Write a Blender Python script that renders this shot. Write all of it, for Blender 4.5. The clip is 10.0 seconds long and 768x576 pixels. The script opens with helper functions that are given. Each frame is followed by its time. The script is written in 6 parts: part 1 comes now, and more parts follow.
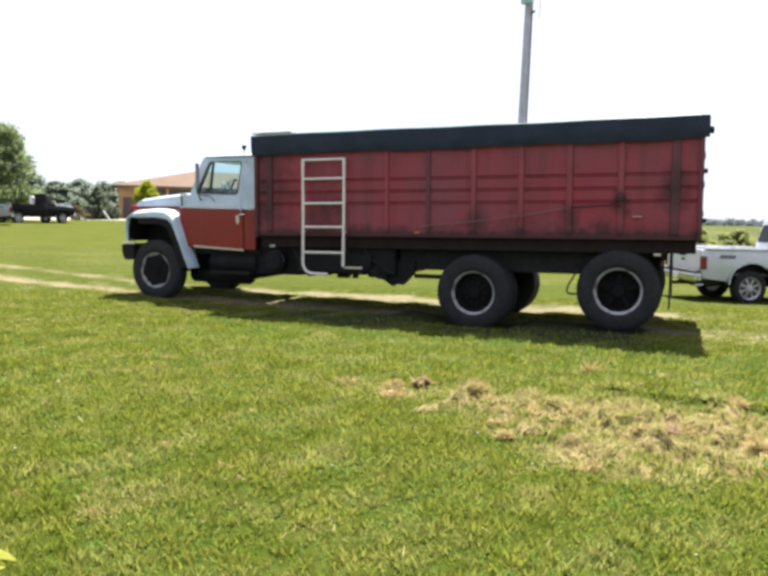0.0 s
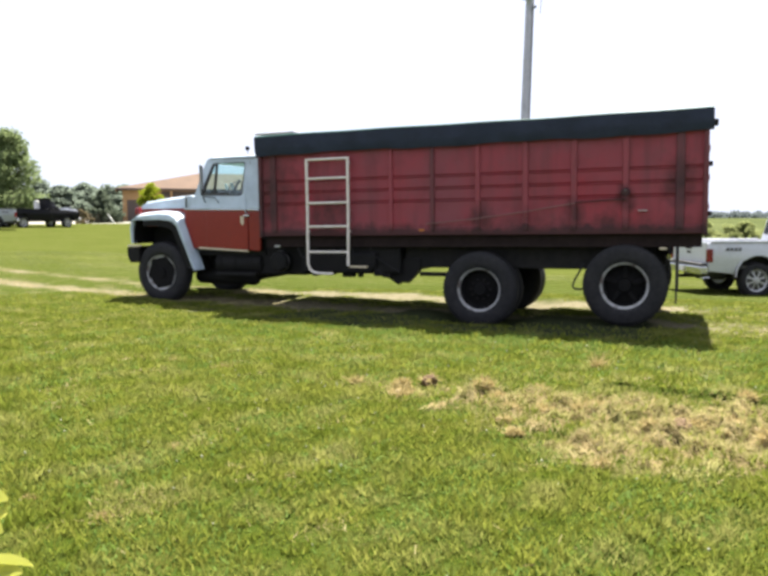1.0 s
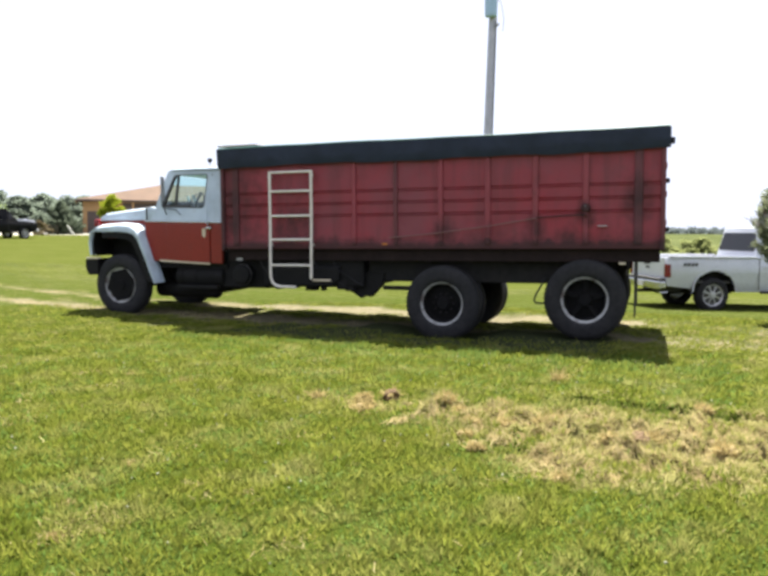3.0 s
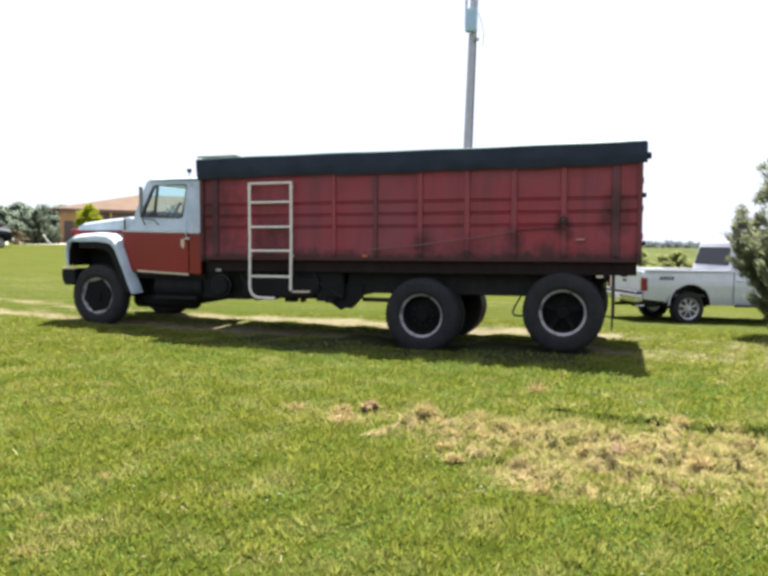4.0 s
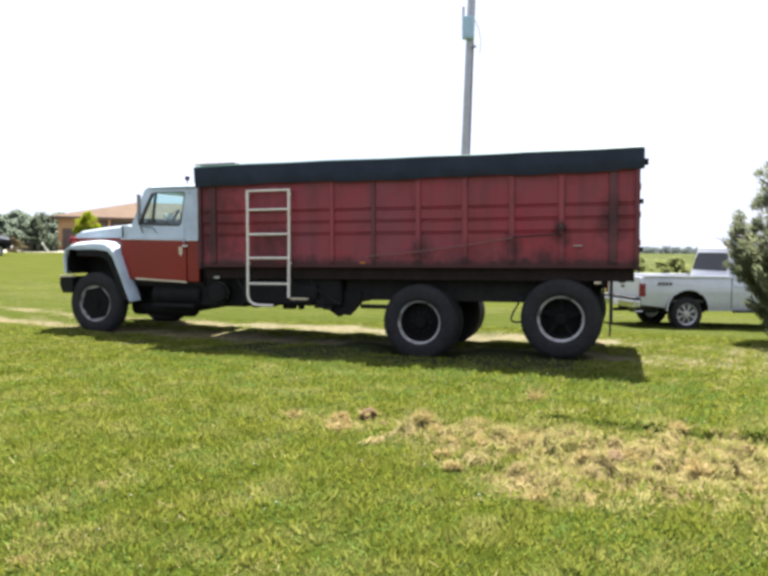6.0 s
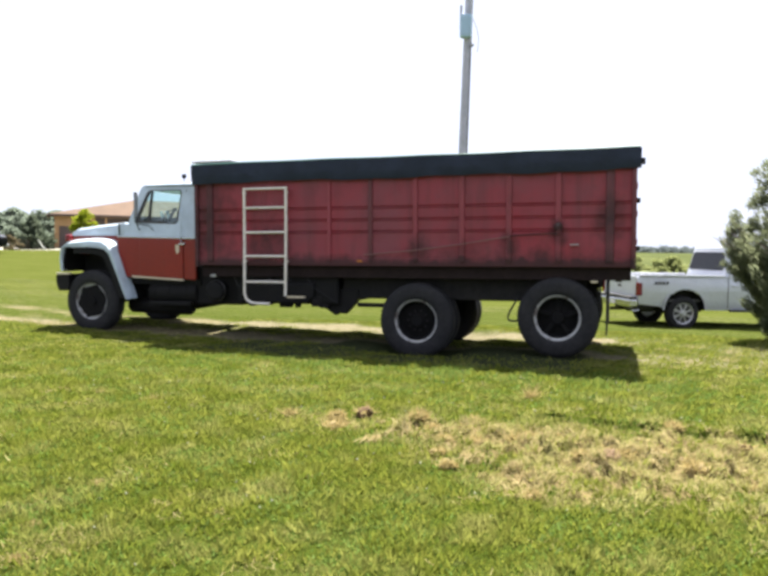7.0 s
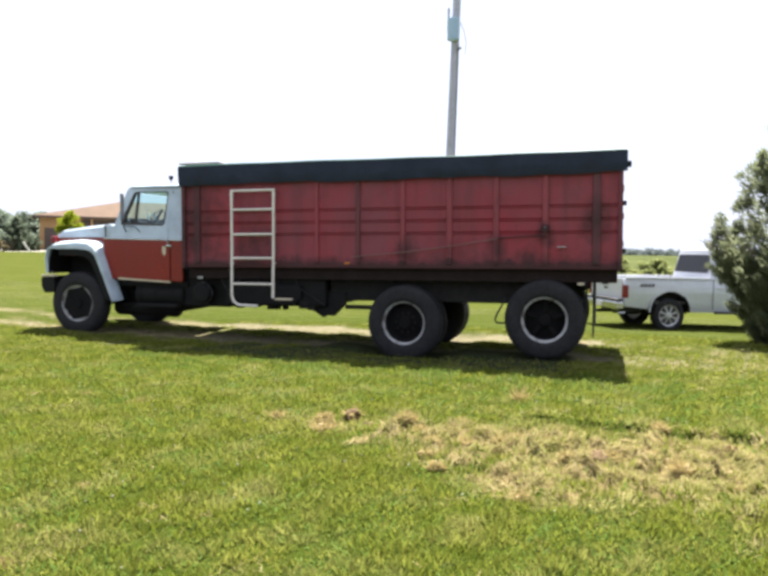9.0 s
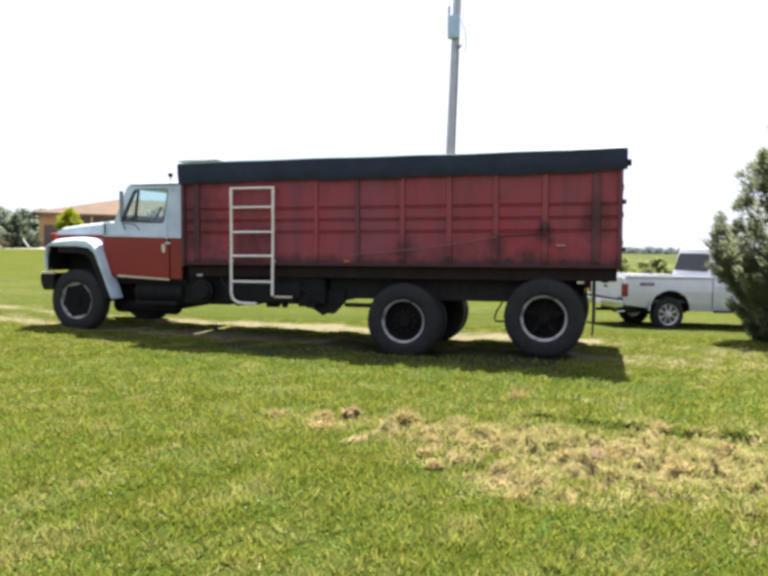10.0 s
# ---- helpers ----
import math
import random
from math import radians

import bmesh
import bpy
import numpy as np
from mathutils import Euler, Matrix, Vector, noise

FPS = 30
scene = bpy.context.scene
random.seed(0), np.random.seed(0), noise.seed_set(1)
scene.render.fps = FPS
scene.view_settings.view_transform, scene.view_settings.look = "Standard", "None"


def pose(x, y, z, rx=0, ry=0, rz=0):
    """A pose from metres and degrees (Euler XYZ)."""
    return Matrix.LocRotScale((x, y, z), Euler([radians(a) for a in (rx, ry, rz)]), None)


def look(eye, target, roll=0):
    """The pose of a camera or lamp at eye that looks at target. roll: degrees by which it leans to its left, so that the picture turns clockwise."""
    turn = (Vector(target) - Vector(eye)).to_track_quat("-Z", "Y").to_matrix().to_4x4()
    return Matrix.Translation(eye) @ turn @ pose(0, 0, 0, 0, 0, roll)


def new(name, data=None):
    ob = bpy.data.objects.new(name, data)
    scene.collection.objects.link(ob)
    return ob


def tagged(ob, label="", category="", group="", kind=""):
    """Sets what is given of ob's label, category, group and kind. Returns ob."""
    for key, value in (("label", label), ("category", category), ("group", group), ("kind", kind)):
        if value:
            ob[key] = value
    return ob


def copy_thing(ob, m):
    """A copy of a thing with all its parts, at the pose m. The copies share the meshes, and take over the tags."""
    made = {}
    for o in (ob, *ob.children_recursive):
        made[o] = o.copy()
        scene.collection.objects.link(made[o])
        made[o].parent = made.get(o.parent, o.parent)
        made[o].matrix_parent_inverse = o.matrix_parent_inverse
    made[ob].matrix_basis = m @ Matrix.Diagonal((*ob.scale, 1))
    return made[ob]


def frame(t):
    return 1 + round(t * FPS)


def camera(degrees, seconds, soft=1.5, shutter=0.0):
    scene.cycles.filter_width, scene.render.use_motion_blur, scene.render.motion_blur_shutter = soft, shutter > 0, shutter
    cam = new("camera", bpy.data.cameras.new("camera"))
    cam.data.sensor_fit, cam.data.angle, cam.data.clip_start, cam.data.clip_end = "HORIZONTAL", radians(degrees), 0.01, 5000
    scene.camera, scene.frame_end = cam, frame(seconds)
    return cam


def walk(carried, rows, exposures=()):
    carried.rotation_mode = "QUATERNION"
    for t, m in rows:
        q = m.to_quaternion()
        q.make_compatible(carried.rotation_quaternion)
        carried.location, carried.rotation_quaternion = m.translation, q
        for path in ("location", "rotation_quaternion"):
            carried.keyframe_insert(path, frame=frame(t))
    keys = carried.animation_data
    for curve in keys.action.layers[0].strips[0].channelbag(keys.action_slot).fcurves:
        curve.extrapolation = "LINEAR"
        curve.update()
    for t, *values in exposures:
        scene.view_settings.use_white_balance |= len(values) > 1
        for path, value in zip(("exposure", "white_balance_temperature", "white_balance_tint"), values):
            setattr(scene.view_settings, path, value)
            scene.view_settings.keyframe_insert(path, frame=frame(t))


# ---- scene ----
# ---- the camera and its walk: a hand-held turn on the spot ----
cam = camera(54.75, 10.0, soft=3.35)
EYE = 1.5
ROWS = [
    (0.0, 21.794, -5.460, 1.182, -0.018, -0.028, -0.006),
    (0.5, 21.922, -5.589, 0.370, -0.018, -0.027, -0.005),
    (1.0, 22.186, -5.591, 0.169, -0.027, -0.029, -0.004),
    (1.5, 22.536, -5.467, -0.420, -0.030, -0.020, -0.003),
    (2.0, 21.773, -5.520, -0.222, -0.021, -0.008, -0.006),
    (2.5, 20.638, -5.366, -0.122, -0.015, 0.001, -0.004),
    (2.7, 20.149, -5.034, 0.207, -0.015, -0.000, -0.004),
    (3.8, 18.018, -3.748, 0.958, -0.013, -0.007, -0.001),
    (4.0, 17.869, -3.604, 1.011, -0.013, -0.008, -0.001),
    (4.5, 17.833, -3.357, 0.912, -0.013, -0.013, 0.001),
    (5.0, 18.080, -3.201, 0.914, -0.010, -0.010, 0.001),
    (5.5, 17.911, -3.103, 0.737, -0.007, -0.008, 0.003),
    (5.7, 17.838, -3.061, 0.810, -0.006, -0.007, 0.003),
    (6.8, 17.621, -3.234, 0.722, -0.002, -0.002, 0.002),
    (7.0, 17.554, -3.198, 0.963, -0.001, -0.001, 0.001),
    (7.5, 17.397, -3.113, 1.114, 0.000, 0.000, 0.000),
    (8.0, 17.145, -3.120, 0.614, 0.005, 0.002, 0.002),
    (8.5, 16.644, -3.118, 0.352, 0.003, -0.001, 0.004),
    (9.0, 16.593, -3.010, 1.041, -0.003, -0.004, -0.001),
    (9.5, 16.658, -3.126, 1.064, -0.000, -0.002, -0.000),
    (10.0, 16.574, -3.168, 1.182, 0.001, 0.002, 0.001),
]


def aim(yaw, pitch, roll, dx, dy, dz):
    """A pose near the standing place, turned by yaw to the left, pitch up and roll clockwise; the body sways a few centimetres."""
    return Matrix.Translation((dx, dy, EYE + dz)) @ pose(0, 0, 0, 0, 0, yaw) @ pose(0, 0, 0, 90 + pitch) @ pose(0, 0, 0, 0, 0, roll)


walk(cam, [(row[0], aim(*row[1:])) for row in ROWS])

# ---- light: hazy summer sky and a high sun behind the truck ----
SUN_UP, SUN_AZ = 61.0, 2.0  # elevation; degrees to the left of straight ahead
sun_way = Vector((-math.sin(radians(SUN_AZ)) * math.cos(radians(SUN_UP)), math.cos(radians(SUN_AZ)) * math.cos(radians(SUN_UP)), math.sin(radians(SUN_UP))))
world = bpy.data.worlds.new("sky")
scene.world = world
world.use_nodes = True
wn, wl = world.node_tree.nodes, world.node_tree.links
sky = wn.new("ShaderNodeTexSky")
sky.sky_type, sky.sun_disc = "NISHITA", False
sky.sun_elevation, sky.sun_rotation = radians(SUN_UP), radians(-SUN_AZ)
sky.air_density, sky.dust_density, sky.ozone_density = 1.0, 2.0, 1.0
haze = wn.new("ShaderNodeMix")
haze.data_type = "RGBA"
haze.inputs["Factor"].default_value = 0.88
haze.inputs["B"].default_value = (7.7, 8.2, 10.0, 1)
wl.new(sky.outputs["Color"], haze.inputs["A"])
wl.new(haze.outputs["Result"], wn["Background"].inputs["Color"])
wn["Background"].inputs["Strength"].default_value = 0.0283
lamp = bpy.data.lights.new("sun", "SUN")
lamp.energy, lamp.angle, lamp.color = 5.0, radians(0.6), (1.0, 0.95, 0.86)
sun = new("sun", lamp)
sun.matrix_world = look(sun_way * 50, (0, 0, 0))
scene.view_settings.exposure = 2.32


# ---- materials ----
def material(name, a, b=None, size=3.0, rough=0.6, metal=0.0, bump=0.0, grain=60.0, dirt=None, dirt_size=1.5, dirt_at=0.6, dirt_soft=0.12, coat=0.0, island=0.0, spread=0.0, spec=0.5):
    """A Principled surface: base a mixed with b by broad noise, a fine grain in relief, and patches of dirt with a shape of their own."""
    m = bpy.data.materials.new(name)
    m.use_nodes = True
    n, l = m.node_tree.nodes, m.node_tree.links
    p = n["Principled BSDF"]
    p.inputs["Roughness"].default_value, p.inputs["Metallic"].default_value, p.inputs["Coat Weight"].default_value = rough, metal, coat
    p.inputs["Specular IOR Level"].default_value = spec
    co = n.new("ShaderNodeTexCoord").outputs["Object"]

    def noise_tex(scale, detail=4.0, rough_=0.6):
        t = n.new("ShaderNodeTexNoise")
        t.inputs["Scale"].default_value, t.inputs["Detail"].default_value, t.inputs["Roughness"].default_value = scale, detail, rough_
        l.new(co, t.inputs["Vector"])
        return t.outputs["Fac"]

    def ramp(fac, lo, hi):
        t = n.new("ShaderNodeMapRange")
        t.inputs["From Min"].default_value, t.inputs["From Max"].default_value = lo, hi
        l.new(fac, t.inputs["Value"])
        return t.outputs["Result"]

    def blend(fac, one, two):
        t = n.new("ShaderNodeMix")
        t.data_type = "RGBA"
        l.new(fac, t.inputs["Factor"])
        for key, v in (("A", one), ("B", two)):
            if isinstance(v, tuple):
                t.inputs[key].default_value = (*v, 1)
            else:
                l.new(v, t.inputs[key])
        return t.outputs["Result"]

    colour = blend(ramp(noise_tex(size), 0.3, 0.7), a, b or tuple(0.8 * v for v in a))
    colour = blend(ramp(noise_tex(grain * 0.5, 3), 0.42, 0.95), colour, tuple(0.6 * v for v in a))
    if island:
        g = n.new("ShaderNodeNewGeometry").outputs["Random Per Island"]
        colour = blend(ramp(g, 0.0, 1.0 / island), colour, b or a)
    if spread:
        r = n.new("ShaderNodeObjectInfo").outputs["Random"]
        h = n.new("ShaderNodeHueSaturation")
        l.new(colour, h.inputs["Color"])
        l.new(ramp(r, 0, 1), h.inputs["Fac"])
        h.inputs["Value"].default_value = 1 - spread
        colour = h.outputs["Color"]
    if dirt:
        d = ramp(noise_tex(dirt_size, 6, 0.7), dirt_at, dirt_at + dirt_soft)
        colour = blend(d, colour, dirt)
        mx = n.new("ShaderNodeMapRange")
        mx.inputs["To Min"].default_value, mx.inputs["To Max"].default_value = rough, max(rough, 0.8)
        l.new(d, mx.inputs["Value"])
        l.new(mx.outputs["Result"], p.inputs["Roughness"])
    l.new(colour, p.inputs["Base Color"])
    if bump:
        t = n.new("ShaderNodeBump")
        t.inputs["Strength"].default_value, t.inputs["Distance"].default_value = bump, 0.02
        l.new(noise_tex(grain, 5), t.inputs["Height"])
        l.new(t.outputs["Normal"], p.inputs["Normal"])
    return m


def leaf_material(name, a, b, shine=0.35, gloss=0.0, patch=0.9, even=0.5, pale=None, pale_size=1.0):
    """Thin leaves and blades: they scatter light and let some through; each one has its own tone."""
    m = bpy.data.materials.new(name)
    m.use_nodes = True
    n, l = m.node_tree.nodes, m.node_tree.links
    n.remove(n["Principled BSDF"])
    out = n["Material Output"]
    g = n.new("ShaderNodeNewGeometry").outputs["Random Per Island"]
    t = n.new("ShaderNodeTexNoise")
    t.inputs["Scale"].default_value, t.inputs["Detail"].default_value, t.inputs["Roughness"].default_value = patch, 6, 0.7
    l.new(n.new("ShaderNodeTexCoord").outputs["Object"], t.inputs["Vector"])
    half = n.new("ShaderNodeMath")
    half.operation, half.use_clamp = "MULTIPLY_ADD", True
    l.new(t.outputs["Fac"], half.inputs[0])
    half.inputs[1].default_value = 3.2
    half.inputs[2].default_value = -1.2
    av = n.new("ShaderNodeMath")
    av.operation = "MULTIPLY_ADD"
    l.new(g, av.inputs[0])
    av.inputs[1].default_value = 1.0 - even
    hh = n.new("ShaderNodeMath")
    hh.operation = "MULTIPLY"
    l.new(half.outputs[0], hh.inputs[0])
    hh.inputs[1].default_value = even
    l.new(hh.outputs[0], av.inputs[2])
    c = n.new("ShaderNodeMix")
    c.data_type = "RGBA"
    c.inputs["A"].default_value, c.inputs["B"].default_value = (*a, 1), (*b, 1)
    l.new(av.outputs[0], c.inputs["Factor"])
    tone = c.outputs["Result"]
    if pale:
        broad, share, c2 = n.new("ShaderNodeTexNoise"), n.new("ShaderNodeMapRange"), n.new("ShaderNodeMix")
        broad.inputs["Scale"].default_value, broad.inputs["Detail"].default_value, broad.inputs["Roughness"].default_value = pale_size, 4, 0.55
        l.new(n.new("ShaderNodeTexCoord").outputs["Object"], broad.inputs["Vector"])
        share.inputs["From Min"].default_value, share.inputs["From Max"].default_value, share.inputs["To Max"].default_value = 0.48, 0.72, 0.75
        l.new(broad.outputs["Fac"], share.inputs["Value"])
        c2.data_type = "RGBA"
        l.new(share.outputs["Result"], c2.inputs["Factor"])
        l.new(tone, c2.inputs["A"])
        c2.inputs["B"].default_value = (*pale, 1)
        tone = c2.outputs["Result"]
    d, tr, mix = n.new("ShaderNodeBsdfDiffuse"), n.new("ShaderNodeBsdfTranslucent"), n.new("ShaderNodeMixShader")
    l.new(tone, d.inputs["Color"])
    l.new(tone, tr.inputs["Color"])
    mix.inputs[0].default_value = shine
    l.new(d.outputs[0], mix.inputs[1])
    l.new(tr.outputs[0], mix.inputs[2])
    last = mix
    if gloss:
        gl, last = n.new("ShaderNodeBsdfGlossy"), n.new("ShaderNodeMixShader")
        gl.inputs["Roughness"].default_value = 0.6
        last.inputs[0].default_value = gloss
        l.new(mix.outputs[0], last.inputs[1])
        l.new(gl.outputs[0], last.inputs[2])
    l.new(last.outputs[0], out.inputs["Surface"])
    return m


def box_paint(name, a, b, soot=(0.030, 0.018, 0.018), streaks=0.55, splash=1.0):
    """Faded enamel with rust-dark vertical streaks and the oily spray that the rear wheels have thrown up."""
    m = bpy.data.materials.new(name)
    m.use_nodes = True
    n, l = m.node_tree.nodes, m.node_tree.links
    p = n["Principled BSDF"]
    p.inputs["Specular IOR Level"].default_value = 0.35
    co = n.new("ShaderNodeTexCoord").outputs["Object"]

    def noise_tex(scale, detail=5.0, stretch=(1, 1, 1)):
        mp, t = n.new("ShaderNodeMapping"), n.new("ShaderNodeTexNoise")
        mp.inputs["Scale"].default_value = stretch
        l.new(co, mp.inputs["Vector"])
        l.new(mp.outputs["Vector"], t.inputs["Vector"])
        t.inputs["Scale"].default_value, t.inputs["Detail"].default_value, t.inputs["Roughness"].default_value = scale, detail, 0.65
        return t.outputs["Fac"]

    def rng(v, lo, hi, top=1.0):
        t = n.new("ShaderNodeMapRange")
        t.inputs["From Min"].default_value, t.inputs["From Max"].default_value, t.inputs["To Max"].default_value = lo, hi, top
        l.new(v, t.inputs["Value"])
        return t.outputs["Result"]

    def maths(kind, x, y):
        t = n.new("ShaderNodeMath")
        t.operation = kind
        for k, v in enumerate((x, y)):
            if isinstance(v, (int, float)):
                t.inputs[k].default_value = v
            else:
                l.new(v, t.inputs[k])
        return t.outputs[0]

    def blend(f, one, two):
        t = n.new("ShaderNodeMix")
        t.data_type = "RGBA"
        l.new(f, t.inputs["Factor"])
        for key, v in (("A", one), ("B", two)):
            if isinstance(v, tuple):
                t.inputs[key].default_value = (*v, 1)
            else:
                l.new(v, t.inputs[key])
        return t.outputs["Result"]

    colour = blend(rng(noise_tex(0.8), 0.35, 0.65), a, b)
    colour = blend(rng(noise_tex(2.5, 6), 0.52, 0.78, 0.6), colour, tuple(0.55 * v for v in a))
    colour = blend(rng(noise_tex(1.0, 5, (5.0, 1, 0.45)), 0.50, 0.78, streaks), colour, (0.055, 0.022, 0.022))
    colour = blend(rng(noise_tex(7.0, 7), 0.60, 0.75, 0.5), colour, (0.09, 0.035, 0.028))
    axis = n.new("ShaderNodeSeparateXYZ")
    l.new(co, axis.inputs[0])
    along = rng(maths("ABSOLUTE", maths("ADD", axis.outputs["X"], 1.35), 0.0), 2.2, 1.35)
    height_ = rng(axis.outputs["Z"], 0.88, 0.28)
    ragged = maths("ADD", maths("MULTIPLY", maths("MULTIPLY", height_, along), splash), maths("MULTIPLY", maths("SUBTRACT", noise_tex(2.6, 7, (1, 1, 0.7)), 0.5), 1.5))
    rail_dirt = maths("ADD", rng(axis.outputs["Z"], 0.54, 0.28, 1.05), maths("MULTIPLY", maths("SUBTRACT", noise_tex(3.5, 7), 0.5), 1.3))
    oil = maths("MAXIMUM", rng(ragged, 0.54, 1.05, 0.88), rng(rail_dirt, 0.30, 0.85, 0.85))
    for sx, sz, sr in ((-0.80, 0.74, 0.20), (-1.48, 0.56, 0.22), (-2.78, 0.50, 0.26), (-0.12, 0.95, 0.34), (-6.30, 0.95, 0.85), (-5.2, 0.5, 0.5)):
        gap = maths("ADD", maths("POWER", maths("ABSOLUTE", maths("ADD", axis.outputs["X"], -sx), 0.0), 2.0), maths("MULTIPLY", maths("POWER", maths("ABSOLUTE", maths("ADD", axis.outputs["Z"], -sz), 0.0), 2.0), 0.5))
        blot = maths("ADD", rng(gap, sr * sr, 0.0), maths("MULTIPLY", maths("SUBTRACT", noise_tex(5.0, 7), 0.5), 1.4))
        oil = maths("MAXIMUM", oil, rng(maths("MINIMUM", blot, maths("MULTIPLY", rng(gap, sr * sr * 1.6, 0.0), 2.0)), 0.35, 1.1, 0.75))
    for sx, sz, sr in ((-2.84, 0.29, 0.14), (-2.55, 0.27, 0.12), (-2.15, 0.31, 0.15), (-1.75, 0.27, 0.12), (-1.50, 0.29, 0.12), (-1.30, 0.31, 0.14), (-1.06, 0.28, 0.12), (-0.80, 0.27, 0.12), (-0.56, 0.30, 0.13), (-0.36, 0.29, 0.12), (-0.14, 0.29, 0.13)):
        gap = maths("ADD", maths("POWER", maths("ABSOLUTE", maths("ADD", axis.outputs["X"], -sx), 0.0), 2.0), maths("POWER", maths("ABSOLUTE", maths("ADD", axis.outputs["Z"], -sz), 0.0), 2.0))
        gap = maths("ADD", gap, maths("MULTIPLY", maths("SUBTRACT", noise_tex(9.0, 4), 0.5), 0.02))
        oil = maths("MAXIMUM", oil, rng(gap, sr * sr, sr * sr * 0.4, 0.88))
    hem = maths("ADD", axis.outputs["Z"], maths("MULTIPLY", maths("SUBTRACT", noise_tex(4.0, 6), 0.5), 0.22))
    oil = maths("MAXIMUM", oil, rng(hem, 0.345, 0.225, 0.9))
    colour = blend(oil, colour, soot)
    l.new(colour, p.inputs["Base Color"])
    rough = n.new("ShaderNodeMapRange")
    rough.inputs["To Min"].default_value, rough.inputs["To Max"].default_value = 0.5, 0.85
    l.new(oil, rough.inputs["Value"])
    l.new(rough.outputs["Result"], p.inputs["Roughness"])
    bp = n.new("ShaderNodeBump")
    bp.inputs["Strength"].default_value, bp.inputs["Distance"].default_value = 0.25, 0.02
    l.new(maths("ADD", noise_tex(30.0, 5), maths("MULTIPLY", noise_tex(1.8, 2), 2.0)), bp.inputs["Height"])
    l.new(bp.outputs["Normal"], p.inputs["Normal"])
    return m


def glass_material(name, tint=(0.8, 0.9, 0.88), clear=0.75):
    m = bpy.data.materials.new(name)
    m.use_nodes = True
    n, l = m.node_tree.nodes, m.node_tree.links
    n.remove(n["Principled BSDF"])
    t, g, mix, f = n.new("ShaderNodeBsdfTransparent"), n.new("ShaderNodeBsdfGlossy"), n.new("ShaderNodeMixShader"), n.new("ShaderNodeFresnel")
    t.inputs["Color"].default_value = (*[clear * v for v in tint], 1)
    g.inputs["Roughness"].default_value = 0.03
    f.inputs["IOR"].default_value = 1.5
    l.new(f.outputs[0], mix.inputs[0])
    l.new(t.outputs[0], mix.inputs[1])
    l.new(g.outputs[0], mix.inputs[2])
    l.new(mix.outputs[0], n["Material Output"].inputs["Surface"])
    return m


red_box = box_paint("faded_red_box_paint", (0.258, 0.027, 0.040), (0.188, 0.042, 0.055))
red_post = box_paint("faded_red_post_paint", (0.255, 0.044, 0.058), (0.205, 0.038, 0.048), streaks=0.7, splash=1.1)
brown_post = box_paint("grimy_dark_post", (0.105, 0.026, 0.031), (0.145, 0.031, 0.038), streaks=0.8)
sooty_post = box_paint("sooty_grey_post", (0.092, 0.028, 0.034), (0.140, 0.032, 0.039), streaks=0.9)
blossom = material("white_clover_blossom", (0.25, 0.26, 0.18), (0.19, 0.20, 0.13), 30, 0.8)
dry_turf = material("dry_torn_turf", (0.30, 0.235, 0.105), (0.18, 0.130, 0.055), 9, 0.95, bump=0.9, grain=35)
tuft_leaf = leaf_material("dry_tuft_stalks", (0.42, 0.355, 0.165), (0.23, 0.165, 0.066), 0.42, patch=9.0)
grime = material("greasy_grime", (0.05, 0.02, 0.02), (0.09, 0.025, 0.027), 4.0, 0.85, bump=0.3)
red_cab = material("orange_red_cab_paint", (0.235, 0.0165, 0.0085), (0.195, 0.0155, 0.0085), 1.2, 0.35, bump=0.03, coat=0.08, spec=0.35, dirt=(0.15, 0.03, 0.02), dirt_size=2.5, dirt_at=0.60, dirt_soft=0.3)
white_cab = material("pale_cab_paint", (0.46, 0.545, 0.615), (0.40, 0.475, 0.55), 2.0, 0.35, bump=0.02, grain=7, coat=0.2, dirt=(0.29, 0.28, 0.27), dirt_size=3.0, dirt_at=0.58, dirt_soft=0.3)
tarp_black = material("weathered_black_tarp", (0.009, 0.0145, 0.032), (0.018, 0.026, 0.052), 1.6, 0.55, bump=0.5, grain=9, spec=0.3)
# Lifted above true black: a veil of haze is in the colour.
black_steel = material("veiled_black_steel", (0.014, 0.0135, 0.014), (0.024, 0.022, 0.021), 3.0, 0.85, spec=0.18, metal=0.0, bump=0.25, grain=25)
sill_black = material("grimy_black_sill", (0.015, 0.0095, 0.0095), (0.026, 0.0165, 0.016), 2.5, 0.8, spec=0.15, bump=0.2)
# Darker copy of the black steel, with the shade of deep recesses put in.
deep_black = material("deep_black_steel", (0.0055, 0.0055, 0.006), (0.011, 0.010, 0.010), 4.0, 0.7, spec=0.2, bump=0.2)
rubber = material("worn_rubber", (0.016, 0.016, 0.018), (0.028, 0.027, 0.028), 6.0, 0.8, bump=0.25, grain=40, spec=0.22)
rim_white = material("chipped_white_rim", (0.40, 0.40, 0.39), (0.28, 0.28, 0.28), 9.0, 0.5, dirt=(0.08, 0.055, 0.045), dirt_size=9, dirt_at=0.52)
rim_dark = material("dark_wheel_disc", (0.007, 0.007, 0.008), (0.012, 0.011, 0.011), 6.0, 0.8, bump=0.2, spec=0.1)
ladder_white = material("white_ladder_paint", (0.74, 0.70, 0.64), (0.62, 0.56, 0.50), 7.0, 0.45, dirt=(0.22, 0.12, 0.07), dirt_size=9, dirt_at=0.60)
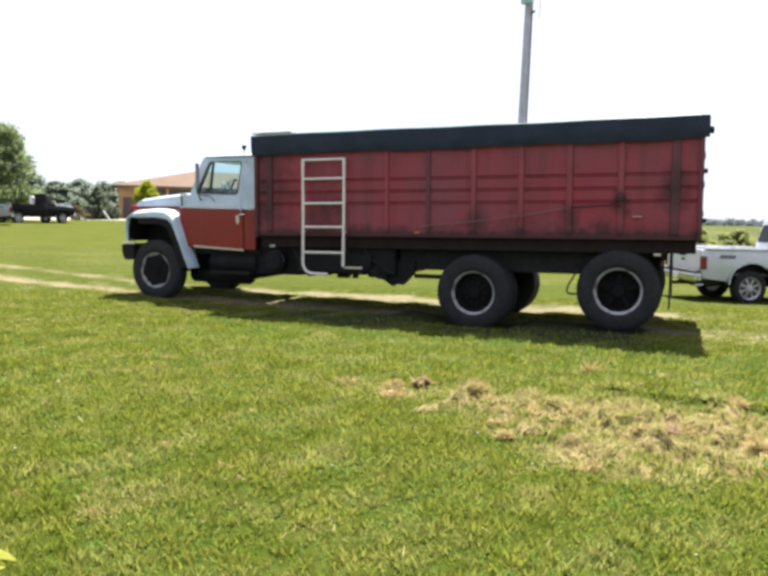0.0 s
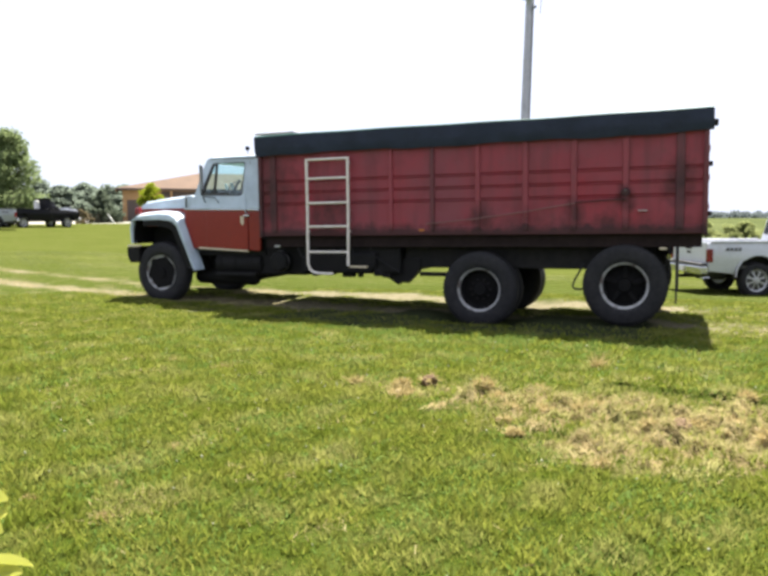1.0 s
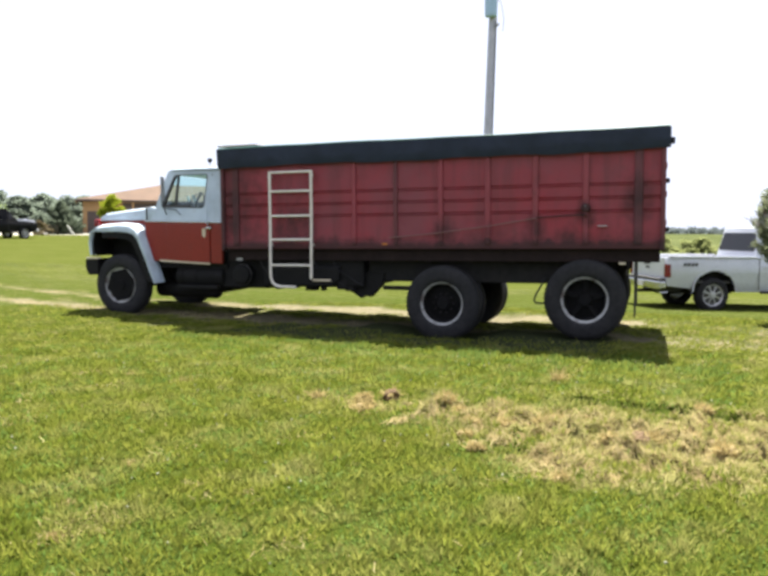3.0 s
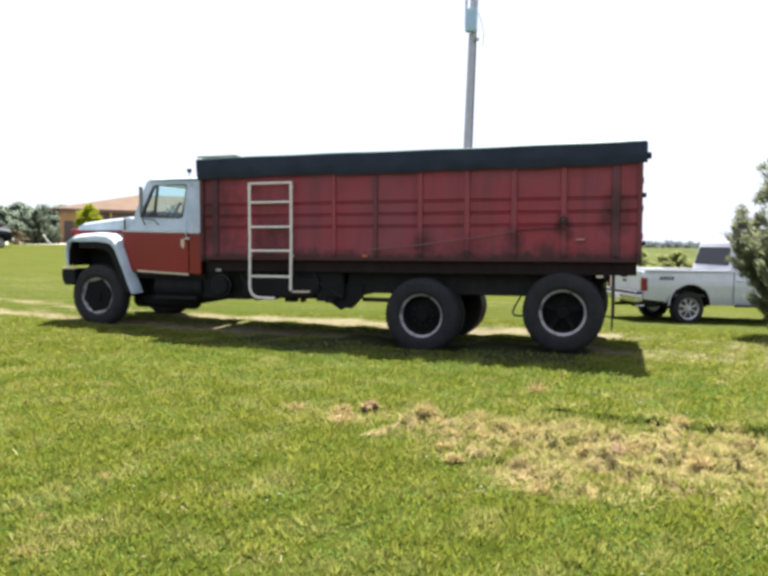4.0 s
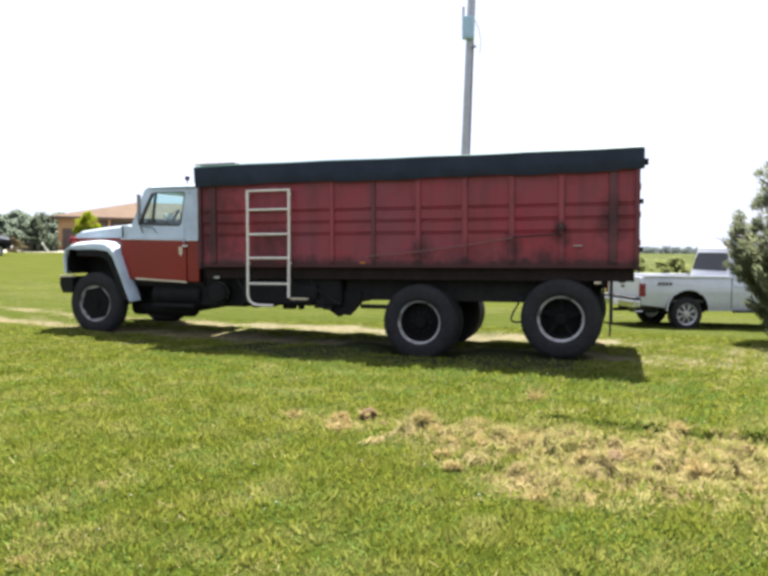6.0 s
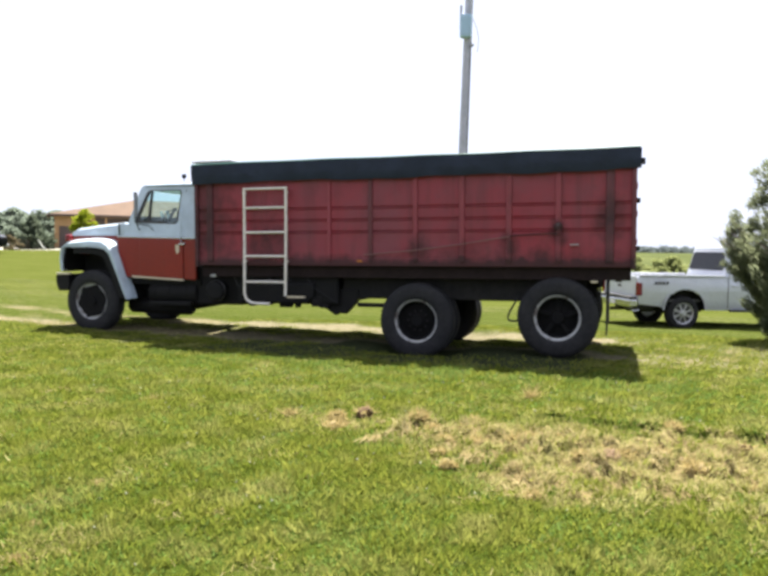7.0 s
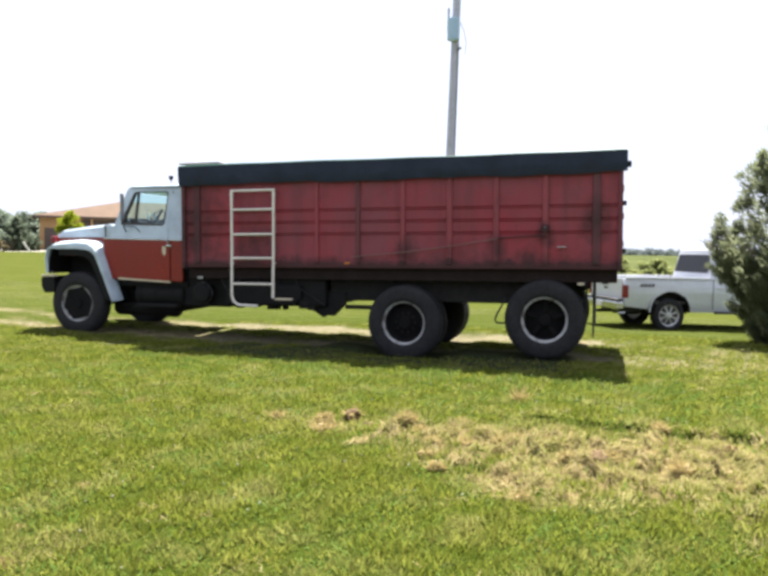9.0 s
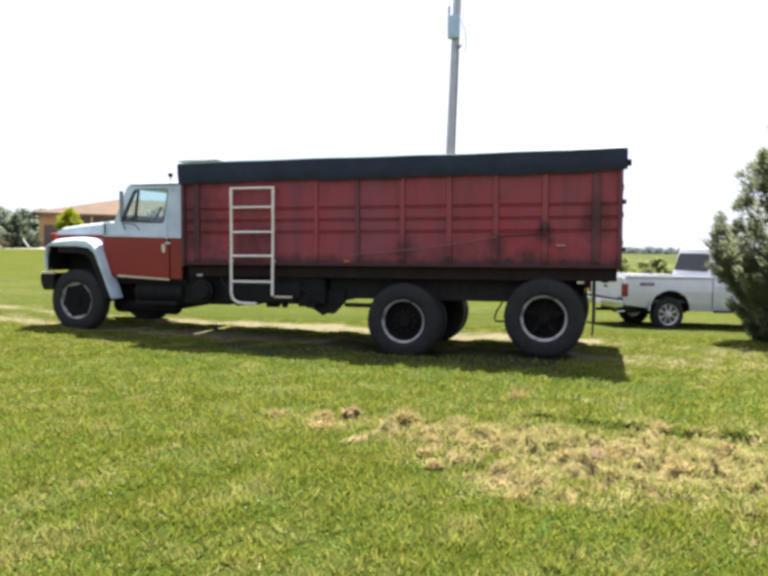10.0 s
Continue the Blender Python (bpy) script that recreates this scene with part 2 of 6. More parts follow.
barn_wall = material("dark_barn_planks", (0.030, 0.036, 0.034), (0.020, 0.026, 0.024), 1.5, 0.9, bump=0.4)
barn_roof = material("pale_roof_sheet", (0.36, 0.40, 0.44), (0.30, 0.33, 0.36), 1.0, 0.5)
pale_board = material("pinkish_white_board", (0.62, 0.54, 0.51), (0.5, 0.42, 0.39), 5.0, 0.6)
cream = material("cream_trim", (0.6, 0.52, 0.38), (0.5, 0.42, 0.3), 5.0, 0.5)
silver = material("silver_alloy", (0.55, 0.55, 0.56), (0.4, 0.4, 0.41), 10, 0.35, metal=0.4)
chrome = material("dull_chrome", (0.6, 0.6, 0.6), (0.45, 0.45, 0.45), 8.0, 0.25, metal=1.0)
red_lens = material("red_lens", (0.20, 0.006, 0.010), (0.15, 0.005, 0.008), 8, 0.25)
amber_lens = material("amber_lens", (0.55, 0.2, 0.03), (0.5, 0.15, 0.02), 8, 0.25)
worn_steel = material("worn_bright_steel", (0.20, 0.20, 0.20), (0.12, 0.115, 0.11), 12, 0.45, metal=0.6, dirt=(0.05, 0.04, 0.035), dirt_size=14, dirt_at=0.5)
rusty_rod = material("greasy_rusty_steel", (0.045, 0.024, 0.022), (0.028, 0.018, 0.017), 9, 0.8, bump=0.3, spec=0.2)
gutter = material("dull_grey_gutter", (0.20, 0.22, 0.24), (0.14, 0.15, 0.16), 8, 0.6)
dark_vinyl = material("dark_vinyl", (0.03, 0.03, 0.032), (0.05, 0.045, 0.04), 6, 0.6)
teal_hem = material("teal_tarp_hem", (0.10, 0.24, 0.22), (0.07, 0.16, 0.16), 4, 0.5)
clear_glass = glass_material("clear_glass", (0.82, 0.94, 0.93), 0.97)
white_paint = material("white_pickup_paint", (0.575, 0.595, 0.655), (0.515, 0.54, 0.60), 2, 0.3, coat=0.4, dirt=(0.5, 0.47, 0.42), dirt_size=2.5, dirt_at=0.7)
black_paint = material("black_pickup_paint", (0.004, 0.004, 0.006), (0.006, 0.006, 0.008), 2, 0.5, spec=0.12)
# Near-silver: the sun's glare on a black bonnet is in the colour.
glare_bonnet = material("bonnet_glare", (0.50, 0.50, 0.52), (0.40, 0.40, 0.42), 2, 0.3, metal=0.8, spec=0.6)
wire_pink = material("faded_pink_wire", (0.42, 0.32, 0.33), (0.36, 0.27, 0.28), 8, 0.6)
pole_wood = material("weathered_pole_wood", (0.47, 0.47, 0.53), (0.37, 0.375, 0.43), 3, 0.85, bump=0.5, grain=25)
grey_metal = material("pale_blue_enamel", (0.38, 0.53, 0.66), (0.32, 0.46, 0.58), 3, 0.5)
bark = material("bark", (0.10, 0.075, 0.055), (0.06, 0.045, 0.035), 6, 0.9, bump=0.8, grain=20)
grass_leaf = leaf_material("grass_blades", (0.081, 0.118, 0.0115), (0.242, 0.245, 0.051), 0.5, patch=2.6, even=0.60, pale=(0.272, 0.262, 0.096), pale_size=2.1)
field_leaf = leaf_material("field_blades", (0.110, 0.138, 0.046), (0.225, 0.240, 0.098), 0.42, patch=0.9, even=0.7, pale=(0.30, 0.29, 0.125), pale_size=0.35)
straw_leaf = leaf_material("dry_straw", (0.435, 0.378, 0.200), (0.21, 0.152, 0.066), 0.35, patch=3.2, even=0.6)
pale_leaf = leaf_material("bleached_grass", (0.225, 0.225, 0.072), (0.375, 0.340, 0.150), 0.4, patch=4.0)
cedar_leaf = leaf_material("cedar_sprays", (0.092, 0.112, 0.062), (0.200, 0.217, 0.132), 0.68, patch=1.6)
twig_brown = material("reddish_twigs", (0.20, 0.13, 0.11), (0.15, 0.10, 0.085), 9, 0.8)
spruce_leaf = leaf_material("spruce_needles", (0.095, 0.122, 0.085), (0.155, 0.182, 0.130), 0.5)
clover_leaf = leaf_material("clover_leaves", (0.085, 0.145, 0.022), (0.185, 0.25, 0.07), 0.4)
# Aerial haze is mixed into this leaf colour: paler and bluer.
woods_leaf = leaf_material("haze_blue_woods", (0.125, 0.150, 0.150), (0.165, 0.19, 0.185), 0.4)
dip_leaf = leaf_material("dip_bush_leaves", (0.17, 0.20, 0.075), (0.28, 0.30, 0.13), 0.6)
tree_leaf = leaf_material("broad_leaves", (0.105, 0.145, 0.062), (0.235, 0.28, 0.13), 0.5)
weed_leaf = leaf_material("reddish_weeds", (0.17, 0.14, 0.08), (0.27, 0.22, 0.14), 0.4)
# Pale for distance: the haze lies in the leaf colour.
hazy_leaf = leaf_material("haze_pale_leaves", (0.150, 0.185, 0.145), (0.200, 0.235, 0.185), 0.72, even=0.75)
lime_leaf = leaf_material("lime_leaves", (0.2142, 0.2646, 0.0189), (0.315, 0.3465, 0.0378), 0.5)
tan_brick = material("tan_siding", (0.46, 0.28, 0.13), (0.38, 0.22, 0.10), 0.6, 0.8, bump=0.2)
roof_tile = material("clay_brown_shingles", (0.110, 0.070, 0.047), (0.080, 0.052, 0.036), 0.7, 0.85, bump=0.6, grain=15, spec=0.15)
brown_door = material("brown_garage_door", (0.10, 0.07, 0.06), (0.08, 0.055, 0.05), 2, 0.6)
gravel_mat = material("pale_gravel", (0.252, 0.2331, 0.1953), (0.189, 0.1764, 0.1512), 1.0, 0.95, bump=0.6, grain=20)
white_trim = material("white_trim", (0.75, 0.74, 0.70), (0.68, 0.66, 0.62), 2, 0.5)
earth = material("dark_clod", (0.085, 0.048, 0.018), (0.120, 0.070, 0.028), 6, 0.95, bump=0.8)


golden_leaf = leaf_material("golden_leaves", (0.50, 0.51, 0.10), (0.64, 0.64, 0.25), 0.4)
cable_tan = material("tan_cable", (0.20, 0.10, 0.09), (0.16, 0.08, 0.075), 8, 0.6)


# ---- building helpers ----
def part(name, bm, mat, parent=None, label="", m=None, smooth=False):
    """Links a bmesh as one mesh object under a thing or under a part."""
    me = bpy.data.meshes.new(name)
    bmesh.ops.recalc_face_normals(bm, faces=bm.faces)
    bm.to_mesh(me)
    bm.free()
    me.materials.append(mat)
    if smooth:
        me.polygons.foreach_set("use_smooth", [True] * len(me.polygons))
        me.set_sharp_from_angle(angle=radians(38))
    ob = new(name, me)
    if parent is not None:
        ob.parent = parent
    if m is not None:
        ob.matrix_basis = m
    if label:
        tagged(ob, label)
    return ob


def thing(name, m, label, category, group="", kind=""):
    ob = new(name)
    ob.matrix_basis = m
    ob.empty_display_size = 0.2
    return tagged(ob, label, category, group, kind)


def block(x0, x1, y0, y1, z0, z1, bevel=0.0, bm=None):
    bm = bm or bmesh.new()
    r = bmesh.ops.create_cube(bm, size=1)
    vs = r["verts"]
    for v in vs:
        v.co = Vector(((x0 + x1) / 2 + v.co.x * (x1 - x0), (y0 + y1) / 2 + v.co.y * (y1 - y0), (z0 + z1) / 2 + v.co.z * (z1 - z0)))
    if bevel:
        es = {e for v in vs for e in v.link_edges}
        bmesh.ops.bevel(bm, geom=list(es), offset=bevel, segments=2, affect="EDGES", profile=0.5)
    return bm


def prism(pts, y0, y1, bevel=0.0, bm=None):
    """A profile in x and z, drawn out from y0 to y1."""
    bm = bm or bmesh.new()
    one = [bm.verts.new((x, y0, z)) for x, z in pts]
    two = [bm.verts.new((x, y1, z)) for x, z in pts]
    n = len(pts)
    fs = [bm.faces.new(one), bm.faces.new(two[::-1])] + [bm.faces.new((one[i], two[i], two[(i + 1) % n], one[(i + 1) % n])) for i in range(n)]
    if bevel:
        bmesh.ops.bevel(bm, geom=list({e for f in fs[:2] for e in f.edges}), offset=bevel, segments=2, affect="EDGES", profile=0.5)
    return bm


def tube(points, r, n=8, bm=None):
    """A round bar along a run of points."""
    bm = bm or bmesh.new()
    pts = [Vector(p) for p in points]
    rings = []
    for i, p in enumerate(pts):
        d = (pts[min(i + 1, len(pts) - 1)] - pts[max(i - 1, 0)]).normalized()
        u = d.orthogonal().normalized() if not rings else (rings[-1][1] - d * rings[-1][1].dot(d)).normalized()
        w = d.cross(u)
        rr = r[i] if isinstance(r, (list, tuple)) else r
        rings.append(([bm.verts.new(p + rr * (math.cos(2 * math.pi * k / n) * u + math.sin(2 * math.pi * k / n) * w)) for k in range(n)], u))
    for (a, _), (b, _) in zip(rings, rings[1:]):
        for k in range(n):
            bm.faces.new((a[k], a[(k + 1) % n], b[(k + 1) % n], b[k]))
    bm.faces.new(rings[0][0][::-1])
    bm.faces.new(rings[-1][0])
    return bm


def lathe(profile, n=48, bm=None, closed=False):
    """A profile of (radius, y), turned round the y axis."""
    bm = bm or bmesh.new()
    rings = [[bm.verts.new((r * math.cos(2 * math.pi * k / n), y, r * math.sin(2 * math.pi * k / n))) for k in range(n)] for r, y in profile]
    pairs = list(zip(rings, rings[1:])) + ([(rings[-1], rings[0])] if closed else [])
    for a, b in pairs:
        for k in range(n):
            bm.faces.new((a[k], a[(k + 1) % n], b[(k + 1) % n], b[k]))
    if not closed:
        bm.faces.new(rings[0])
        bm.faces.new(rings[-1][::-1])
    return bm


def mesh_from(name, verts, faces, mat, label="", category="", kind="", parent=None, group=""):
    """A mesh object from arrays, all faces with the same number of corners."""
    me = bpy.data.meshes.new(name)
    v, f = np.asarray(verts, np.float32), np.asarray(faces, np.int32)
    me.vertices.add(len(v))
    me.vertices.foreach_set("co", v.ravel())
    me.loops.add(f.size)
    me.loops.foreach_set("vertex_index", f.ravel())
    me.polygons.add(len(f))
    me.polygons.foreach_set("loop_start", np.arange(len(f), dtype=np.int32) * f.shape[1])
    me.update(calc_edges=True)
    me.materials.append(mat)
    ob = new(name, me)
    ob.parent = parent
    return tagged(ob, label, category, group, kind)


# ---- the ground ----
def soft_step(v, a, b):
    u = np.clip((np.asarray(v, float) - a) / (b - a), 0, 1)
    return u * u * (3 - 2 * u)


def wobble(x, y, s, seed=0.0):
    """Smooth noise of about -1 to 1 from a few crossed waves."""
    x, y = np.asarray(x, float) / s + seed, np.asarray(y, float) / s - seed
    return (np.sin(1.7 * x + 2.1 * y) + np.sin(-2.3 * x + 1.3 * y + 1.1) + np.sin(3.9 * x - 0.7 * y + 2.0) + 0.6 * np.sin(5.1 * x + 6.3 * y) + 0.6 * np.sin(-7.1 * x + 4.3 * y)) / 3.2


def straw_at(x, y):
    """How much dry straw lies at a place: a torn-up, ragged patch of the lawn."""
    x, y = np.asarray(x, float), np.asarray(y, float)
    d1 = ((x - 0.10) / 1.45) ** 2 + ((y - 5.55 - 0.16 * x) / 0.80) ** 2
    d2 = ((x + 1.30) / 1.0) ** 2 + ((y - 5.88 + 0.10 * (x + 1.3)) / 0.42) ** 2
    d3 = ((x - 1.3) / 1.3) ** 2 + ((y - 5.35) / 1.15) ** 2
    d4 = ((x + 0.45) / 0.35) ** 2 + ((y - 4.65) / 0.35) ** 2
    d5 = ((x + 2.65) / 0.6) ** 2 + ((y - 5.8) / 0.22) ** 2
    v = np.exp(-d1) + 0.85 * np.exp(-d2) + 0.7 * np.exp(-d3) + 0.6 * np.exp(-d4) + 0.45 * np.exp(-d5)
    rag = 0.55 * wobble(x, y * 1.3, 0.30, 1.7) + 0.45 * wobble(x, y, 0.13, 3.0) + 0.3 * wobble(x, y, 0.06, 5.0)
    return np.clip(v * 1.2 - 0.36 + 1.05 * rag * np.clip(v, 0, 1), 0, 1)


def lane_at(x, y):
    """How worn the grass is: two wheel tracks of a field lane that bends away at the far end."""
    x, y = np.asarray(x, float), np.asarray(y, float)
    bend = 0.024 * np.maximum(0, -x - 8) ** 1.75
    near = np.exp(-(((y - 10.95 - bend) / (0.42 - 0.1 * soft_step(-x, 7.5, 9.5))) ** 2))
    far_ = np.exp(-(((y - 12.55 - 0.3 * soft_step(x, -8, -5) - bend * 1.15) / (0.32 + 0.22 * soft_step(x, -8, -5))) ** 2))
    wide = (0.45 - 0.28 * soft_step(-x, 7.5, 9.5) + 0.10 * soft_step(x, 0.0, 1.2)) * np.exp(-(((y - 11.2 - bend) / 1.7) ** 2))
    right = 1 - 0.75 * soft_step(x, -0.4, 0.8)
    return np.clip(right * (1 - 0.3 * soft_step(x, -0.3, 0.5)) * near * (0.85 + 0.15 * wobble(x, y, 1.5)) + right * (1 - 0.45 * soft_step(-x, 7.0, 9)) * far_ + wide + 0.25 * wobble(x, y, 0.9) + 0.15 * wobble(x, y, 0.3), 0, 1)


def shade_strip_at(x, y):
    """The ground in the truck's shadow, painted darker and thinned of grass, with a ragged rim."""
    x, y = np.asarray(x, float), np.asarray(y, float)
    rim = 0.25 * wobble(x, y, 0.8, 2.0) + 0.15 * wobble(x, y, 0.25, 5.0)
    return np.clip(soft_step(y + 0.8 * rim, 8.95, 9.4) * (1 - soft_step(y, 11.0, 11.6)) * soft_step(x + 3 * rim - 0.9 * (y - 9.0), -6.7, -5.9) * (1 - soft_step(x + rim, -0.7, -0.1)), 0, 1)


def gz(x, y):
    """The height of the ground."""
    x, y = np.asarray(x, float), np.asarray(y, float)
    left = 0.0215 * np.log1p(np.exp(np.clip(-x - 10, -50, 50) / 2.0)) * 2.0
    left = np.where(-x - 10 > 90, 0.0215 * (-x - 10), left)
    left = np.minimum(left, 2.2) * (1 - 0.6 * soft_step(-x, 45, 60))
    w = 1 / (1 + np.exp(np.clip((-x - 12 - 0.25 * y) / 6, -40, 40)))
    d = np.maximum(0, y - 13.5)
    fall = -3.2 * (1 - np.exp(-((d / 42) ** 1.15))) + 3.3 * soft_step(y, 110, 520) + 0.055 * (y - 20.0) * np.exp(-(((y - 20.0) / 2.4) ** 2))
    s = straw_at(x, y)
    fine = 0.012 * wobble(x, y, 0.5) + s * (0.085 * wobble(x, y, 0.24, 1.0) + 0.05 * wobble(x, y, 0.10, 2.0))
    line = 6.60 - 0.10 * (x + 0.5) + 0.05 * wobble(x, x, 0.5)
    furrow = (0.075 * (0.75 + 0.5 * wobble(x, y * 0.2, 0.35, 6.0)) * soft_step(y, line - 0.03, line + 0.03) * np.exp(-np.maximum(0, y - line) / 0.5) - 0.045 * np.exp(-(((y - line + 0.07) / 0.06) ** 2))) * soft_step(x, -0.9, -0.3)
    rut = -0.02 * lane_at(x, y) - 0.10 * np.exp(-(((x + 2.83) / 0.75) ** 4)) * (np.exp(-(((y - 10.75) / 0.75) ** 4)) + np.exp(-(((y - 12.65) / 0.6) ** 4)))
    near = np.exp(-((np.hypot(x + 3, y - 7) / 25) ** 4))
    return left + w * fall + near * (fine + furrow + rut)


def spread_line(a, b, step, reach, grow=1.17):
    """Positions that are step apart from a to b and then wider and wider out to reach on both sides."""
    mid = list(np.arange(a, b + step / 2, step))
    out, d = [], step
    v = 0.0
    while v < reach:
        d *= grow
        v += d
        out.append(v)
    return np.array([a - v for v in out[::-1]] + mid + [b + v for v in out])


gx, gy = spread_line(-12.0, 3.2, 0.085, 2600), spread_line(1.2, 14.5, 0.085, 2600)
X, Y = np.meshgrid(gx, gy)
Z = gz(X, Y)
n_x, n_y = len(gx), len(gy)
i0 = (np.arange(n_y - 1)[:, None] * n_x + np.arange(n_x - 1)[None, :]).ravel()


def ground_material():
    m = bpy.data.materials.new("mown_lawn_soil")
    m.use_nodes = True
    n, l = m.node_tree.nodes, m.node_tree.links
    p = n["Principled BSDF"]
    p.inputs["Roughness"].default_value = 0.95
    p.inputs["Specular IOR Level"].default_value = 0.0
    co = n.new("ShaderNodeTexCoord").outputs["Object"]

    def noise_tex(scale, detail=5.0):
        t = n.new("ShaderNodeTexNoise")
        t.inputs["Scale"].default_value, t.inputs["Detail"].default_value, t.inputs["Roughness"].default_value = scale, detail, 0.65
        l.new(co, t.inputs["Vector"])
        return t.outputs["Fac"]

    def rng(v, lo, hi):
        t = n.new("ShaderNodeMapRange")
        t.inputs["From Min"].default_value, t.inputs["From Max"].default_value = lo, hi
        l.new(v, t.inputs["Value"])
        return t.outputs["Result"]

    def blend(f, one, two):
        t = n.new("ShaderNodeMix")
        t.data_type = "RGBA"
        l.new(f, t.inputs["Factor"])
        for key, v in (("A", one), ("B", two)):
            if isinstance(v, tuple):
                t.inputs[key].default_value = (*v, 1)
            else:
                l.new(v, t.inputs[key])
        return t.outputs["Result"]

    def attr(name):
        t = n.new("ShaderNodeAttribute")
        t.attribute_name = name
        return t.outputs["Fac"]

    def worn(a, scale, gain):
        """A mask roughened by noise, so that its rim is ragged."""
        t = n.new("ShaderNodeMath")
        t.operation = "MULTIPLY_ADD"
        l.new(noise_tex(scale, 6), t.inputs[0])
        t.inputs[1].default_value = gain
        s = n.new("ShaderNodeMath")
        s.operation = "SUBTRACT"
        l.new(attr(a), s.inputs[0])
        s.inputs[1].default_value = gain * 0.5
        l.new(s.outputs[0], t.inputs[2])
        return t.outputs[0]

    grass = blend(rng(noise_tex(0.35), 0.35, 0.65), (0.042, 0.053, 0.010), (0.058, 0.067, 0.016))
    grass = blend(rng(noise_tex(3.0), 0.45, 0.75), grass, (0.063, 0.06615, 0.02016))
    grass = blend(rng(noise_tex(22.0), 0.5, 0.85), grass, (0.0189, 0.02835, 0.00504))
    grass = blend(attr("open"), blend(rng(noise_tex(6.0), 0.4, 0.7), (0.028, 0.042, 0.006), (0.048, 0.058, 0.013)), grass)
    far_field = blend(rng(noise_tex(0.012), 0.45, 0.55), (0.0441, 0.05355, 0.02142), (0.06615, 0.0756, 0.0315))
    grass = blend(attr("far"), grass, far_field)
    colour = blend(rng(worn("lane", 1.6, 1.0), 0.30, 0.95), grass, blend(rng(noise_tex(9.0), 0.35, 0.7), (0.158, 0.138, 0.096), (0.085, 0.080, 0.040)))
    # Dark grey-green that deepens the truck's cast shadow.
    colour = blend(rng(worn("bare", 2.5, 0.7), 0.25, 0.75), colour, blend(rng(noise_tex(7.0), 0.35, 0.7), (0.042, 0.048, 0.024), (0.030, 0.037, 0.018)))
    colour = blend(rng(worn("straw", 5.0, 0.8), 0.15, 0.6), colour, blend(rng(noise_tex(14.0), 0.4, 0.65), (0.150, 0.118, 0.056), (0.070, 0.058, 0.024)))
    l.new(colour, p.inputs["Base Color"])
    b = n.new("ShaderNodeBump")
    b.inputs["Strength"].default_value, b.inputs["Distance"].default_value = 0.6, 0.03
    l.new(noise_tex(45.0, 6), b.inputs["Height"])
    l.new(b.outputs["Normal"], p.inputs["Normal"])
    return m


ground = mesh_from("ground", np.stack([X.ravel(), Y.ravel(), Z.ravel()], 1), np.stack([i0, i0 + 1, i0 + n_x + 1, i0 + n_x], 1), ground_material(),
                   "sunlit mown lawn with clover, a worn field lane and fields beyond", "ground", "structure")
ground.data.polygons.foreach_set("use_smooth", [True] * len(ground.data.polygons))
near_w = np.exp(-((np.hypot(X + 3, Y - 7) / 60) ** 4)).ravel()
# The bare mask is the strip of painted truck shadow.
for key, values in (("lane", lane_at(X, Y).ravel() * near_w), ("straw", straw_at(X, Y).ravel()), ("bare", shade_strip_at(X, Y).ravel()), ("far", soft_step(np.hypot(X, Y), 90, 160).ravel()), ("open", soft_step(np.hypot(X, Y), 9, 27).ravel())):
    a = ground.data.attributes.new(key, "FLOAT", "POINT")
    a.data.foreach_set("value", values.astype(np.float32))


def height(x, y):
    return float(gz(x, y))


# ---- the grain truck ----
WIDE = 2.44
RAKE = pose(0, 0, 1.0, 0, -1.07, 0)
truck = thing("grain_truck", pose(0, 10.47, 0), "old grain truck, orange-red and pale cab, faded red box", "truck")


def body_part(name, bm, mat, label="", smooth=False):
    return part(name, bm, mat, truck, label, RAKE, smooth)


def sub_part(name, bm, mat, parent, label="", smooth=False):
    return part(name, bm, mat, parent, label, None, smooth)


BOX0, BOX1, FLOOR, RIM_H = -6.49, 0.22, 0.27, 1.60
RIBS = (1.14, 0.96, 0.78)


def side_profile():
    """The pressed wall in section: flat fields between three narrow ledges."""
    pts = [(0.02, FLOOR + 0.10)]
    for h in sorted(RIBS):
        pts += [(0.02, h - 0.022), (0.008, h - 0.006), (0.010, h + 0.001), (0.036, h + 0.007), (0.02, h + 0.03)]
    pts += [(0.02, RIM_H)]
    return pts


def bay(x0, x1, flip=False):
    bm = bmesh.new()
    pts = side_profile()
    outer = [(y, h) for y, h in pts]
    inner = [(0.07, h) for y, h in pts]
    one = [[bm.verts.new((x, (WIDE - y) if flip else y, h)) for y, h in outer] for x in (x0, x1)]
    two = [[bm.verts.new((x, (WIDE - y) if flip else y, h)) for y, h in inner] for x in (x0, x1)]
    for i in range(len(pts) - 1):
        bm.faces.new((one[0][i], one[1][i], one[1][i + 1], one[0][i + 1]))
        bm.faces.new((two[0][i], two[0][i + 1], two[1][i + 1], two[1][i]))
        for k in (0, 1):
            bm.faces.new((one[k][i], one[k][i + 1], two[k][i + 1], two[k][i]))
    bm.faces.new((one[0][0], two[0][0], two[1][0], one[1][0]))
    bm.faces.new((one[0][-1], one[1][-1], two[1][-1], two[0][-1]))
    return bm


